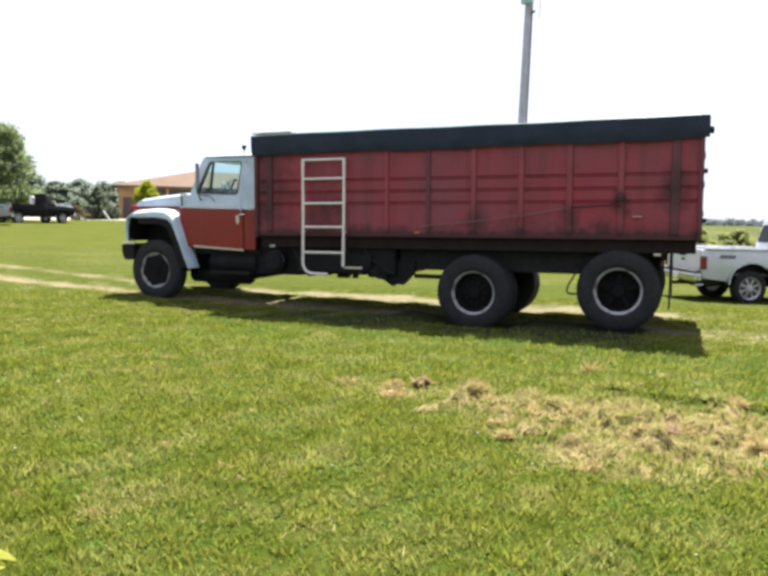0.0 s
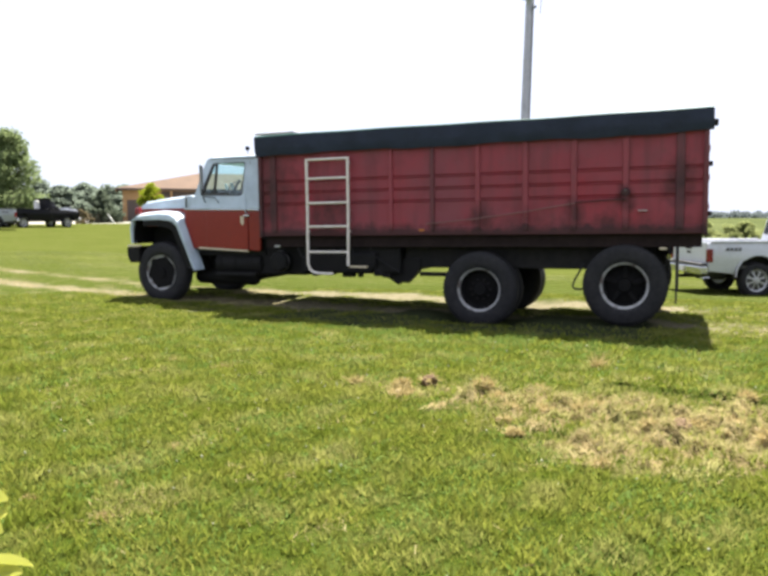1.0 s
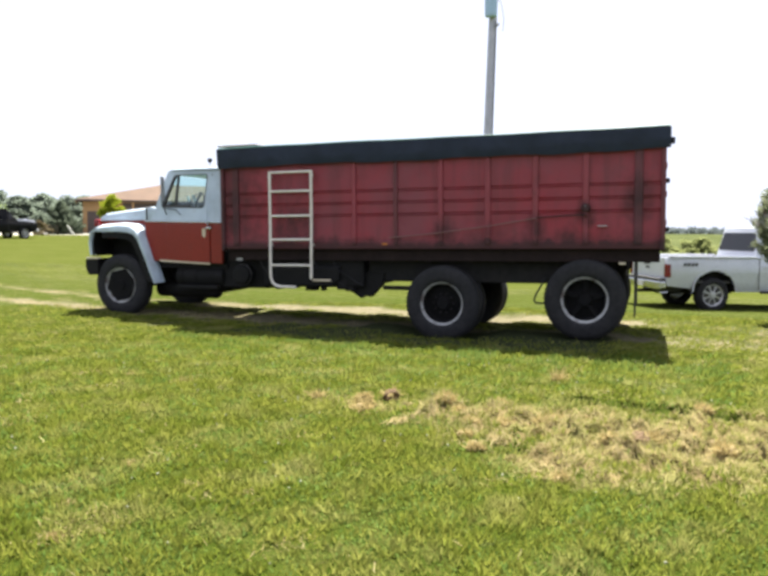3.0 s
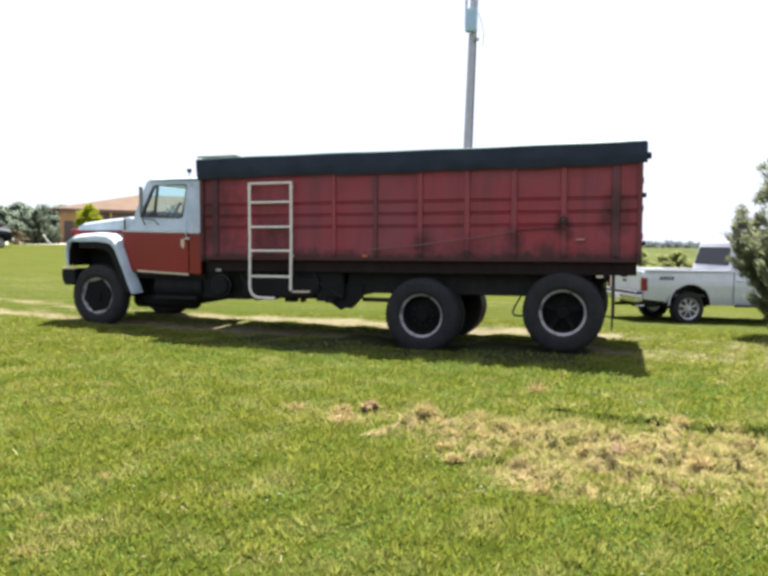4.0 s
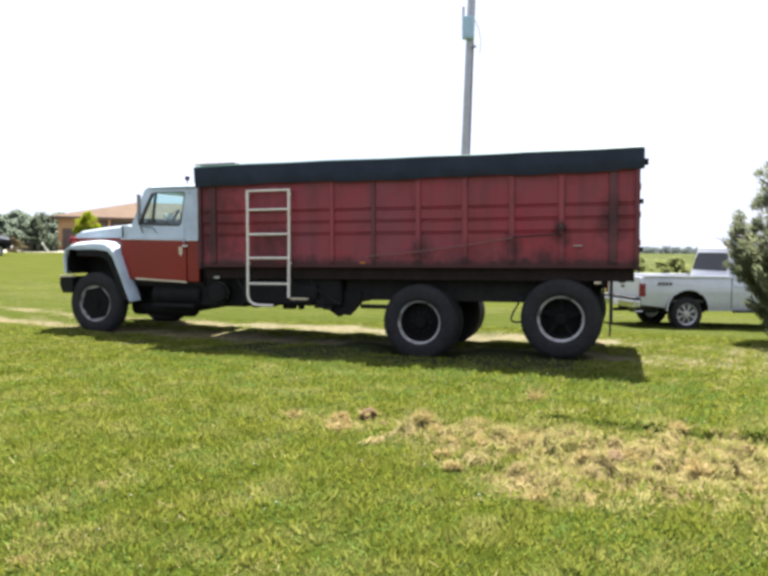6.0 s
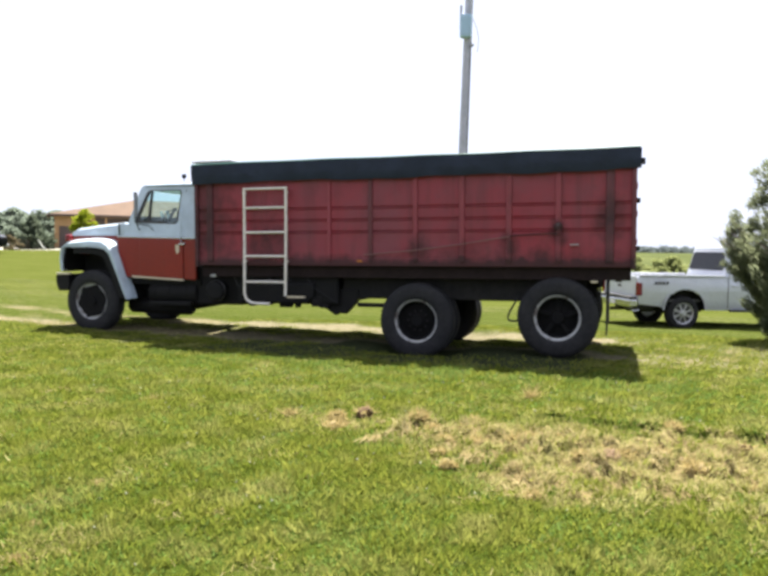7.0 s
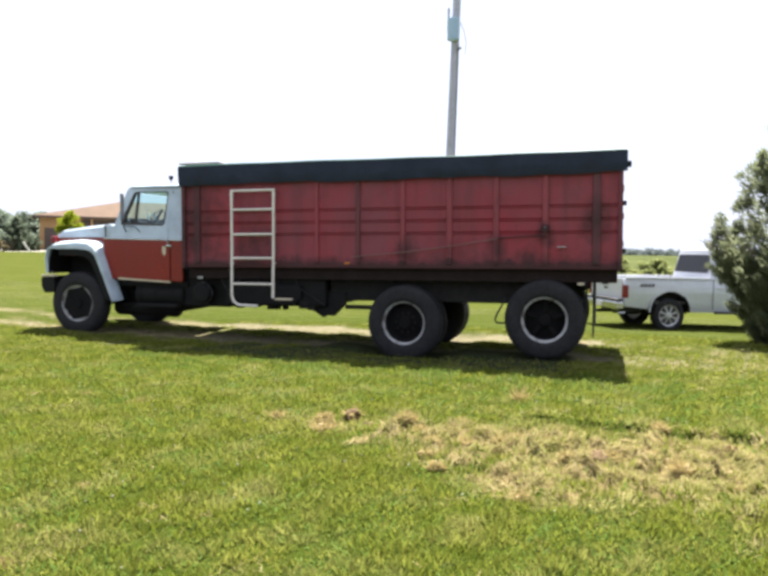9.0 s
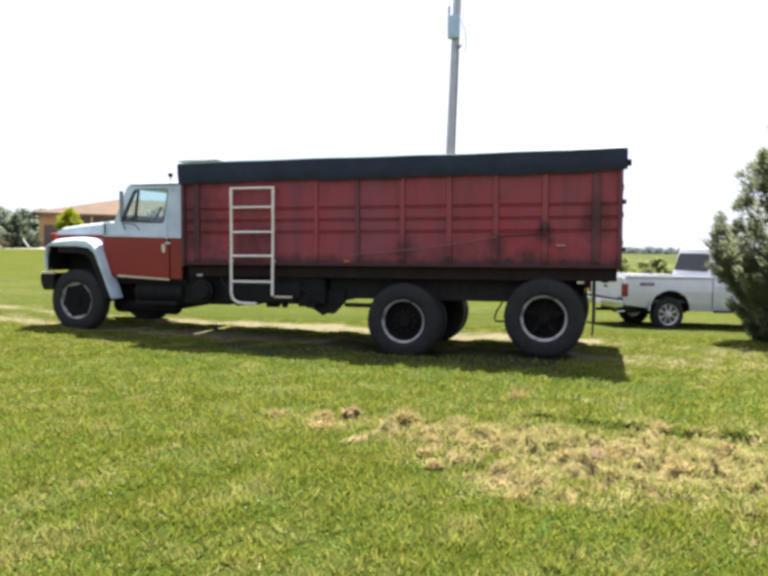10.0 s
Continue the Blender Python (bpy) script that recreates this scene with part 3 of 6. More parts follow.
POSTS = [(-6.23, 0.11, "b"), (-4.19, 0.06, "r"), (-3.53, 0.06, "g"), (-2.84, 0.07, "r"), (-2.15, 0.08, "r"), (-1.48, 0.08, "r"), (-0.80, 0.08, "r"), (-0.12, 0.11, "g")]
box = body_part("cargo_floor", block(BOX0, BOX1, 0.03, WIDE - 0.03, FLOOR + 0.02, FLOOR + 0.08), black_steel, "dark steel floor of the cargo box")
for side in (False, True):
    wall = body_part("side_wall", block(BOX0, BOX1, *((WIDE - 0.085, WIDE - 0.075) if side else (0.075, 0.085)), FLOOR + 0.08, RIM_H), red_box, "faded red pressed steel box side")
    cuts = [BOX0] + [p[0] for p in POSTS] + [BOX1]
    for a, b in zip(cuts, cuts[1:]):
        sub_part("wall_panel", bay(a, b, side), red_box, wall)
    for x, w, kind_ in POSTS:
        y0, y1 = (WIDE - 0.03, WIDE + 0.02) if side else (-0.010, 0.03)
        sub_part("wall_post", block(x - w / 2, x + w / 2, y0, y1, FLOOR + 0.06, RIM_H, 0.014), {"b": brown_post, "g": sooty_post}.get(kind_, red_post), wall)
    for x in (BOX0 + 0.03, BOX1 - 0.03):
        y0, y1 = (WIDE - 0.05, WIDE + 0.03) if side else (-0.03, 0.05)
        sub_part("corner_post", block(x - 0.03, x + 0.03, y0, y1, FLOOR - 0.02, RIM_H, 0.008), brown_post, wall)
    y0, y1 = (WIDE - 0.06, WIDE + 0.045) if side else (-0.045, 0.06)
    sub_part("bottom_rail", block(BOX0, BOX1, y0 + (0.005 if side else 0.055), y1 - (0.055 if side else 0.005), FLOOR, FLOOR + 0.12, 0.01), red_box, wall, "red bottom rail stained with grease")
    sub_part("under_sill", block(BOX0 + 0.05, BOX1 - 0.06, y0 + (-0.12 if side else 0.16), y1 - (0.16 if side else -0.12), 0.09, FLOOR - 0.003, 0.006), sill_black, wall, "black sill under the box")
    sub_part("top_rail", block(BOX0, BOX1, y0, y1, RIM_H - 0.01, RIM_H + 0.06, 0.01), brown_post, wall)
for x0, x1, nm in ((BOX0, BOX0 + 0.06, "front_wall"), (BOX1 - 0.06, BOX1, "tailgate")):
    w = body_part(nm, block(x0, x1, 0.05, WIDE - 0.05, FLOOR + 0.02, RIM_H + 0.05, 0.008), red_box, "red steel end wall of the box")
    if nm == "tailgate":
        for h in (1.17, 0.53):
            sub_part("hinge", block(BOX1 - 0.02, BOX1 + 0.045, 0.0, 0.10, h - 0.03, h + 0.03, 0.006), black_steel, w)
        sub_part("gate_pivot", block(BOX1 - 0.02, BOX1 + 0.10, -0.02, 0.10, RIM_H + 0.05, RIM_H + 0.13, 0.01), black_steel, w)
        for h in (0.62, 1.0, 1.38):
            sub_part("gate_rib", block(BOX1, BOX1 + 0.015, 0.12, WIDE - 0.12, h - 0.04, h + 0.04, 0.01), red_post, w)
    else:
        sub_part("front_cap", block(BOX0 - 0.05, BOX0 + 0.66, -0.01, WIDE, 1.905, 1.93, 0.006), pale_board, w, "pale board on the front end of the box")


def tarp():
    """The rolled tarp's side flap: a heavy sheet that hangs a little unevenly, and the bowed sheet over the top."""
    bm = bmesh.new()
    xs = np.linspace(BOX0 - 0.02, BOX1 + 0.05, 90)
    ring = []
    for k, x in enumerate(xs):
        low = 1.565 + 0.010 * math.sin(x * 2.3) + 0.007 * math.sin(x * 7.1 + 1) + 0.02 * soft_step(x, -1.5, 0.2)
        top = 1.862 + 0.004 * math.sin(x * 1.1 + 0.5) + 0.003 * math.sin(x * 4.2)
        bulge = 0.006 * math.sin(x * 5.2) + 0.003 * math.sin(x * 13)
        sec = [(-0.055, low), (-0.075 - bulge, low + 0.07), (-0.085 - bulge, low + 0.15), (-0.088, top - 0.012), (-0.075, top), (0.5, top + 0.015), (1.22, top + 0.03), (1.94, top + 0.015), (WIDE + 0.03, top), (WIDE + 0.07, top - 0.04), (WIDE + 0.06, low)]
        ring.append([bm.verts.new((x, y, h)) for y, h in sec] + [bm.verts.new((x, WIDE + 0.045, low)), bm.verts.new((x, WIDE + 0.03, top - 0.06)), bm.verts.new((x, 1.22, top)), bm.verts.new((x, -0.02, top - 0.06)), bm.verts.new((x, -0.045, low))])
    n = len(ring[0])
    for a, b in zip(ring, ring[1:]):
        for k in range(n):
            bm.faces.new((a[k], a[(k + 1) % n], b[(k + 1) % n], b[k]))
    bm.faces.new(ring[0])
    bm.faces.new(ring[-1][::-1])
    return bm


cover = body_part("tarp", tarp(), tarp_black, "weathered black roll tarp over the box rim", True)
sub_part("tarp_hem", tube([(x, -0.082, 1.868 + 0.004 * math.sin(x * 1.1 + 0.5) + 0.003 * math.sin(x * 4.2)) for x in np.linspace(BOX0, BOX1 + 0.04, 60)], 0.010, 6), teal_hem, cover, "teal edge rope along the tarp", True)
body_part("tie_cable", tube([(-3.62, -0.05, 0.44), (-2.9, -0.06, 0.50), (-2.2, -0.06, 0.585), (-1.45, -0.05, 0.70)], 0.008, 6), cable_tan, "thin slack cable along the box side")

rod = body_part("crank_rod", tube([(-1.46, -0.045, 0.705), (-1.1, -0.05, 0.725), (-0.80, -0.05, 0.735)], 0.010, 6), rusty_rod, "greasy dark rod along the box side", True)
sub_part("crank_head", lathe([(0.001, -0.05), (0.045, -0.045), (0.06, -0.02), (0.06, 0.02), (0.001, 0.02)], 18), red_post, rod, "greasy dark crank head", True).matrix_basis = pose(-0.80, -0.02, 0.83)
sub_part("crank_arm", block(-0.825, -0.775, -0.052, -0.03, 0.72, 0.84, 0.008), red_post, rod)
sub_part("crank_pin", block(-0.81, -0.79, -0.075, -0.05, 0.845, 0.865, 0.004), worn_steel, rod, "small bright pin")

# the ladder on the box
ladder = body_part("ladder", tube([(-5.565, -0.09, 1.475), (-5.565, -0.09, 0.6), (-5.575, -0.09, -0.16), (-5.545, -0.09, -0.25), (-5.48, -0.09, -0.30), (-5.40, -0.09, -0.315), (-5.14, -0.09, -0.32)], 0.023, 10), ladder_white, "white-painted tubular steel ladder", True)
sub_part("ladder_rail", tube([(-4.855, -0.09, 1.475), (-4.86, -0.09, 0.6), (-4.875, -0.09, -0.19)], 0.023, 10), ladder_white, ladder, smooth=True)
for h in (1.458, 1.165, 0.785, 0.418, 0.02):
    sub_part("rung", tube([(-5.565, -0.09, h), (-4.858, -0.09, h)], 0.019, 8), ladder_white, ladder, smooth=True)
for x in (-5.585, -4.87):
    for h in (1.40, 0.34):
        sub_part("bracket", block(x - 0.012, x + 0.012, -0.09, 0.0, h - 0.015, h + 0.015), ladder_white, ladder)
sub_part("foot_bar", block(-4.87, -4.58, -0.06, 0.0, -0.225, -0.195, 0.006), cream, ladder, "cream step bar at the ladder's foot")

# frame, tanks and gear under the box
for y in (0.79, 1.57):
    body_part("frame_rail", block(-9.10, -0.30, y, y + 0.08, -0.20, 0.06, 0.006), black_steel, "black steel chassis rail")
for x in np.arange(-6.2, 0.2, 0.62):
    body_part("cross_member", block(x - 0.04, x + 0.04, 0.18, WIDE - 0.18, 0.07, FLOOR + 0.02), black_steel)
body_part("battery_box", block(-6.78, -5.84, 0.36, 0.72, -0.385, 0.24, 0.03), deep_black, "black battery box beside the chassis")
drum = body_part("air_drum", lathe([(0.001, 0.0), (0.10, -0.012), (0.145, 0.0), (0.165, 0.03), (0.165, 0.36), (0.001, 0.36)], 32), deep_black, "black round air drum, end on", True)
drum.matrix_basis = RAKE @ pose(-6.26, 0.15, -0.15)
# Bright ring in place of the highlights along the drum's edge.
sub_part("drum_band", lathe([(0.166, 0.05), (0.171, 0.05), (0.171, 0.085), (0.166, 0.085)], 32, closed=True), worn_steel, drum, "bright band standing in for highlights on the edge of the drum", True)
tank_body = lathe([(0.001, -0.02), (0.15, 0.0), (0.20, 0.03), (0.215, 0.07), (0.215, 0.89), (0.20, 0.93), (0.15, 0.96), (0.001, 0.98)], 36)
fuel_tank = body_part("fuel_tank", tank_body, deep_black, "dark round fuel tank under the cab", True)
fuel_tank.matrix_basis = RAKE @ pose(-6.67, 0.50, -0.20, 0, 0, 90)
for q in (0.20, 0.52, 0.80):
    sub_part("tank_strap", lathe([(0.217, q), (0.224, q), (0.224, q + 0.05), (0.217, q + 0.05)], 36, closed=True), deep_black, fuel_tank, "", True)
muffler = body_part("muffler", tube([(-8.24, 0.66, -0.44), (-8.20, 0.66, -0.44), (-8.16, 0.66, -0.44), (-7.02, 0.66, -0.46), (-6.97, 0.66, -0.46), (-6.93, 0.66, -0.46)], [0.05, 0.11, 0.14, 0.14, 0.11, 0.05], 18), deep_black, "dark exhaust muffler behind the front axle", True)
sub_part("exhaust_pipe", tube([(-6.95, 0.66, -0.46), (-6.6, 0.68, -0.40), (-6.0, 0.72, -0.30), (-5.4, 0.74, -0.28)], 0.045, 10), deep_black, muffler, "", True)
sub_part("muffler_hanger", block(-7.62, -7.56, 0.62, 0.70, -0.36, 0.0, 0.01), black_steel, muffler)
for y in (0.62, WIDE - 0.68):
    body_part("front_spring", prism([(-9.2, -0.14), (-8.6, -0.30), (-8.0, -0.16), (-7.9, -0.14), (-7.9, -0.08), (-8.6, -0.20), (-9.2, -0.08)], y, y + 0.06, 0.006), black_steel, "black front leaf spring")
body_part("cab_step", block(-7.52, -6.72, 0.18, 0.30, -0.40, -0.34, 0.01), deep_black, "worn black step under the cab door")
# One near-black block fills the shaded space among the gear.
body_part("hoist_housing", block(-5.86, -4.12, 0.20, 2.1, -0.335, 0.24, 0.04), deep_black, "near-black hoist and tool housing that fills the shade under the box")
body_part("air_tank", prism([(-5.62, -0.22), (-5.56, -0.33), (-4.62, -0.33), (-4.5, -0.22), (-4.5, 0.0), (-5.62, 0.0)], 0.12, 0.44, 0.04), deep_black, "dark air tank")
body_part("spring_hanger", prism([(-4.80, -0.30), (-4.43, -0.36), (-4.32, -0.43), (-4.21, -0.505), (-4.15, -0.455), (-4.05, -0.48), (-3.97, -0.40), (-3.88, -0.30), (-3.83, -0.22), (-3.83, -0.10), (-4.80, -0.10)], 0.30, 0.46, 0.01), deep_black, "rusty black spring hanger")
rg = random.Random(17)
for i in range(14):
    x, y, w, d = rg.uniform(-5.8, -4.3), rg.uniform(0.14, 0.5), rg.uniform(0.05, 0.22), rg.uniform(0.02, 0.09)
    body_part("chassis_bracket", block(x - w / 2, x + w / 2, y, y + 0.12, -0.31 - d, -0.2, 0.012), black_steel, "greasy black bracket under the box")
for i in range(5):
    x = -5.9 + 0.32 * i
    body_part("brake_pipe", tube([(x, 0.16, 0.10), (x + 0.08, 0.14, -0.05), (x + 0.30, 0.15, -0.18), (x + 0.5, 0.16, -0.30)], 0.012, 6), rubber, "black brake hose", True)
body_part("reflector", block(-6.29, -6.19, 0.098, 0.113, 0.085, 0.125, 0.005), rim_white, "small white marker lamp under the box")
body_part("brace_bar", tube([(-3.86, 0.38, -0.335), (-2.4, 0.38, -0.345)], 0.034, 10), black_steel, "black brace bar")
body_part("tandem_spring", prism([(-3.3, -0.06), (-2.8, -0.16), (-1.8, -0.18), (-0.8, -0.10), (-0.2, -0.02), (-0.2, 0.10), (-3.3, 0.10)], 0.55, 0.7, 0.01), black_steel, "black leaf spring over the rear axles")
body_part("rear_skirt", block(-4.1, -0.42, 0.34, 2.1, -0.235, 0.12, 0.02), black_steel, "dark subframe over the rear axles")
for x in (-2.83, -0.80):
    body_part("axle_beam", tube([(x, 0.3, -0.48), (x, WIDE - 0.3, -0.48)], 0.09, 12), black_steel, "black axle beam")
body_part("axle_beam", tube([(-8.50, 0.35, -0.36), (-8.50, WIDE - 0.35, -0.36)], 0.06, 12), black_steel, "front axle beam")
body_part("mud_flap", block(-0.16, -0.14, 0.05, 0.62, -0.66, 0.08), rubber, "black rubber mud flap seen edge on")
body_part("mud_flap", block(-0.16, -0.14, WIDE - 0.62, WIDE - 0.05, -0.66, 0.08), rubber, "black rubber mud flap seen edge on")
body_part("flap_rod", tube([(-0.235, 0.06, 0.1), (-0.235, 0.06, -0.42)], 0.012, 6), black_steel, "thin hanging rod by the mud flap")
body_part("air_hose", tube([(-1.36, 0.14, -0.14), (-1.40, 0.12, -0.24), (-1.47, 0.11, -0.36), (-1.50, 0.10, -0.45), (-1.48, 0.10, -0.49), (-1.40, 0.10, -0.50), (-1.30, 0.12, -0.48)], 0.014, 6), rubber, "looped black air hose", True)
body_part("marker_lamp", block(-0.36, -0.27, 0.0, 0.03, 0.06, 0.09, 0.004), cream, "small pale clearance lamp")
body_part("marker_lamp", block(-3.72, -3.64, -0.06, -0.045, 0.335, 0.36, 0.004), amber_lens, "small amber clearance lamp")
body_part("box_latch", block(-0.64, -0.52, -0.05, -0.005, 0.575, 0.589, 0.003), rim_white, "pale worn latch bar")
# wheels
def truck_wheel(r, rim_r, w, dish, ring, spokes=False):
    """A disc wheel with its outer face at y = 0: disc, tyre, bright rim lip and bolts."""
    disc = lathe([(0.001, dish - 0.05), (0.085, dish - 0.05), (0.095, dish), (0.13, dish + 0.02), (rim_r * 0.80, dish + 0.05), (rim_r * 0.985, 0.055), (rim_r * 0.985, dish + 0.14), (rim_r * 0.80, dish + 0.16), (0.10, dish + 0.06), (0.001, dish + 0.06)], 32)
    wheel = part("wheel", disc, rim_dark, truck, "dark dished steel wheel", None, True)
    tyre = [(rim_r, 0.030), (rim_r + 0.02, 0.006), (rim_r + 0.07, -0.006), (r - 0.075, 0.0), (r - 0.03, 0.018), (r - 0.008, 0.045), (r, 0.07), (r, w - 0.07), (r - 0.008, w - 0.045), (r - 0.04, w - 0.015), (rim_r + 0.07, w + 0.006), (rim_r, w - 0.03)]
    part("tyre", lathe(tyre, 56, closed=True), rubber, wheel, "worn black tyre", None, True)
    bm = bmesh.new()
    for k in range(56):
        a = 2 * math.pi * k / 56
        for s in (0.05, w - 0.09):
            bb = block(-0.018, 0.018, s, s + 0.04, r - 0.010, r + 0.003)
            bb.transform(Matrix.Rotation(a + (0.05 if s > 0.1 else 0), 4, "Y"))
            me = bpy.data.meshes.new("t")
            bb.to_mesh(me)
            bb.free()
            bm.from_mesh(me)
            bpy.data.meshes.remove(me)
    tagged(part("tread", bm, rubber, wheel), kind="stuff")
    lip = [(rim_r - ring, 0.035), (rim_r - ring * 0.5, 0.018), (rim_r - 0.004, 0.012), (rim_r + 0.005, 0.004), (rim_r + 0.004, 0.03), (rim_r - ring * 0.6, 0.06), (rim_r - ring, 0.06)]
    part("rim", lathe(lip, 56, closed=True), rim_white, wheel, "chipped white rim ring", None, True)
    n = 5 if spokes else 10
    for k in range(n):
        a = 2 * math.pi * k / n
        if not spokes:
            bb = tube([(0.145 * math.cos(a), dish + 0.02, 0.145 * math.sin(a)), (0.145 * math.cos(a), dish - 0.02, 0.145 * math.sin(a))], 0.014, 6)
            part("wheel_nut", bb, black_steel, wheel)
        else:
            bb = block(0.10, rim_r * 0.9, dish - 0.02, dish + 0.05, -0.035, 0.035, 0.01)
            bb.transform(Matrix.Rotation(-a - 0.3, 4, "Y"))
            part("spoke", bb, rim_dark, wheel)
    return wheel


def raked(s, h):
    v = RAKE @ Vector((s, 0, h))
    return v.x, v.z


FW, MW, RW = raked(-8.615, -0.355), raked(-2.83, -0.53), raked(-0.80, -0.43)
w1 = truck_wheel(0.53, 0.305, 0.26, 0.05, 0.012)
part("rim_plate", lathe([(0.20, 0.062), (0.296, 0.040), (0.296, 0.060), (0.20, 0.075)], 48, closed=True), rim_white, w1, "worn pale rim plate", None, True)
part("hub_plate", prism([(0.297 * math.cos(q), 0.297 * math.sin(q)) for q in np.radians(np.arange(6) * 60 + 12)], 0.026, 0.060, 0.004), rim_dark, w1, "dark six-sided hub plate")
w1.matrix_basis = pose(FW[0], 0.10, FW[1])
w2 = truck_wheel(0.555, 0.315, 0.27, 0.12, 0.024)
w2.matrix_basis = pose(MW[0], 0.0, MW[1])
w3 = truck_wheel(0.555, 0.315, 0.28, 0.14, 0.028, True)
w3.matrix_basis = pose(RW[0], -0.02, RW[1])
for w, c in ((w1, FW), (w2, MW), (w3, RW)):
    y_far = WIDE - w.matrix_basis.translation.y
    copy_thing(w, pose(c[0], y_far, c[1], 0, 0, 180))
    if w is not w1:
        copy_thing(w, pose(c[0], 0.30, c[1]))
        copy_thing(w, pose(c[0], y_far - 0.30, c[1], 0, 0, 180))

# cab
def rounded(pts, radii, n=5):
    """A polygon with its corners rounded off."""
    out = []
    k = len(pts)
    for i in range(k):
        p, a, b = Vector(pts[i]), Vector(pts[i - 1]), Vector(pts[(i + 1) % k])
        r = radii[i]
        p0, p1 = p + (a - p).normalized() * r, p + (b - p).normalized() * r
        for j in range(n + 1):
            t = j / n
            q = p0 * (1 - t) ** 2 + p * 2 * t * (1 - t) + p1 * t * t
            out.append((q.x, q.y))
    return out


CY0, CY1 = 0.22, WIDE - 0.22
cab = body_part("cab", prism([(-8.06, 0.03), (-6.66, 0.0), (-6.64, 0.04), (-6.64, 0.70), (-8.10, 0.72), (-8.12, 0.30)], CY0 + 0.06, CY1 - 0.06, 0.03), dark_vinyl, "cab interior tub, dark vinyl")


def cab_side(flip):
    def yy(a, b):
        return (WIDE - b, WIDE - a) if flip else (a, b)
    y0, y1 = CY0, CY0 + 0.05
    top_in = 0.13  # the glasshouse leans in towards the roof
    lower = body_part("cab_quarter", prism([(-8.13, 0.10), (-8.00, 0.06), (-7.713, 0.07), (-7.713, 0.72), (-8.15, 0.735)], *yy(y0, y1), 0.008), red_cab, "orange-red cowl side")
    door = body_part("cab_door", prism([(-7.71, 0.075), (-6.875, 0.035), (-6.865, 0.06), (-6.865, 0.705), (-7.71, 0.72)], *yy(y0 - 0.012, y1), 0.012), red_cab, "orange-red door skin, pale above the belt line")
    body_part("cab_corner", prism([(-6.855, 0.035), (-6.66, 0.02), (-6.635, 0.05), (-6.635, 0.69), (-6.855, 0.70)], *yy(y0, y1), 0.01), red_cab, "orange-red rear cab corner")
    sub_part("belt_moulding", prism([(-8.14, 0.735), (-6.64, 0.695), (-6.64, 0.715), (-8.14, 0.757)], *yy(y0 - 0.022, y0 + 0.01), 0.004), chrome, door)
    sub_part("rocker_trim", prism([(-7.86, 0.055), (-6.87, 0.005), (-6.87, 0.035), (-7.86, 0.088)], *yy(y0 - 0.014, y0 + 0.02), 0.005), cream, door, "cream rocker strip")
    sub_part("door_handle", block(-6.93, -6.81, *yy(y0 - 0.045, y0), 0.60, 0.63, 0.008), chrome, door, "chrome door handle")
    sub_part("emblem", prism([(-7.00, 0.605), (-6.935, 0.60), (-6.935, 0.49), (-6.965, 0.45), (-7.00, 0.50)], *yy(y0 - 0.020, y0 - 0.010)), cream, door, "faded pale shield decal")

    def leaned(pts, thick=0.045, inset=0.0):
        """A flat piece of the glasshouse, which leans in above the belt."""
        bm = bmesh.new()
        rows = []
        for d in (0, thick):
            row = []
            for x, h in pts:
                y = y0 + inset + d + top_in * max(0, h - 0.72) / 0.86
                row.append(bm.verts.new((x, WIDE - y if flip else y, h)))
            rows.append(row)
        n = len(pts)
        bm.faces.new(rows[0])
        bm.faces.new(rows[1][::-1])
        for i in range(n):
            bm.faces.new((rows[0][i], rows[1][i], rows[1][(i + 1) % n], rows[0][(i + 1) % n]))
        return bm
    def pierced(outer, inner, thick=0.045, inset=0.0):
        """A leaning sheet with one rounded opening in it."""
        bm = bmesh.new()
        for loop in (outer, inner):
            vs = [bm.verts.new((x, 0, h)) for x, h in loop]
            for i, v in enumerate(vs):
                bm.edges.new((v, vs[(i + 1) % len(vs)]))
        bmesh.ops.triangle_fill(bm, use_beauty=True, use_dissolve=False, edges=bm.edges[:], normal=(0, -1, 0))
        ex = bmesh.ops.extrude_face_region(bm, geom=bm.faces[:])
        for v in ex["geom"]:
            if isinstance(v, bmesh.types.BMVert):
                v.co.y = thick
        for v in bm.verts:
            y = y0 + inset + v.co.y + top_in * max(0, v.co.z - 0.72) / 0.86
            v.co.y = WIDE - y if flip else y
        return bm
    hole = rounded([(-7.845, 0.975), (-6.985, 0.945), (-6.945, 1.525), (-7.605, 1.525)], (0.05, 0.07, 0.07, 0.06))
    rim_in = rounded([(-7.815, 0.998), (-7.005, 0.962), (-6.962, 1.512), (-7.59, 1.512)], (0.04, 0.06, 0.06, 0.05))
    up = body_part("cab_upper_side", pierced(rounded([(-8.03, 0.757), (-6.64, 0.717), (-6.64, 1.60), (-7.735, 1.612)], (0.01, 0.01, 0.03, 0.10)), hole), white_cab, "pale blue-white upper cab side with a rounded window opening")
    sub_part("window_gasket", pierced(hole, rim_in, 0.03, -0.004), dark_vinyl, up, "black rubber window gasket")
    sub_part("gasket_sill", leaned([(-7.82, 0.978), (-7.26, 0.962), (-7.26, 0.998), (-7.81, 1.018)], 0.03, -0.006), dark_vinyl, up)
    sub_part("door_seam", leaned([(-6.872, 0.05), (-6.862, 0.05), (-6.858, 1.52), (-6.868, 1.52)], 0.01, -0.003), grime, up)
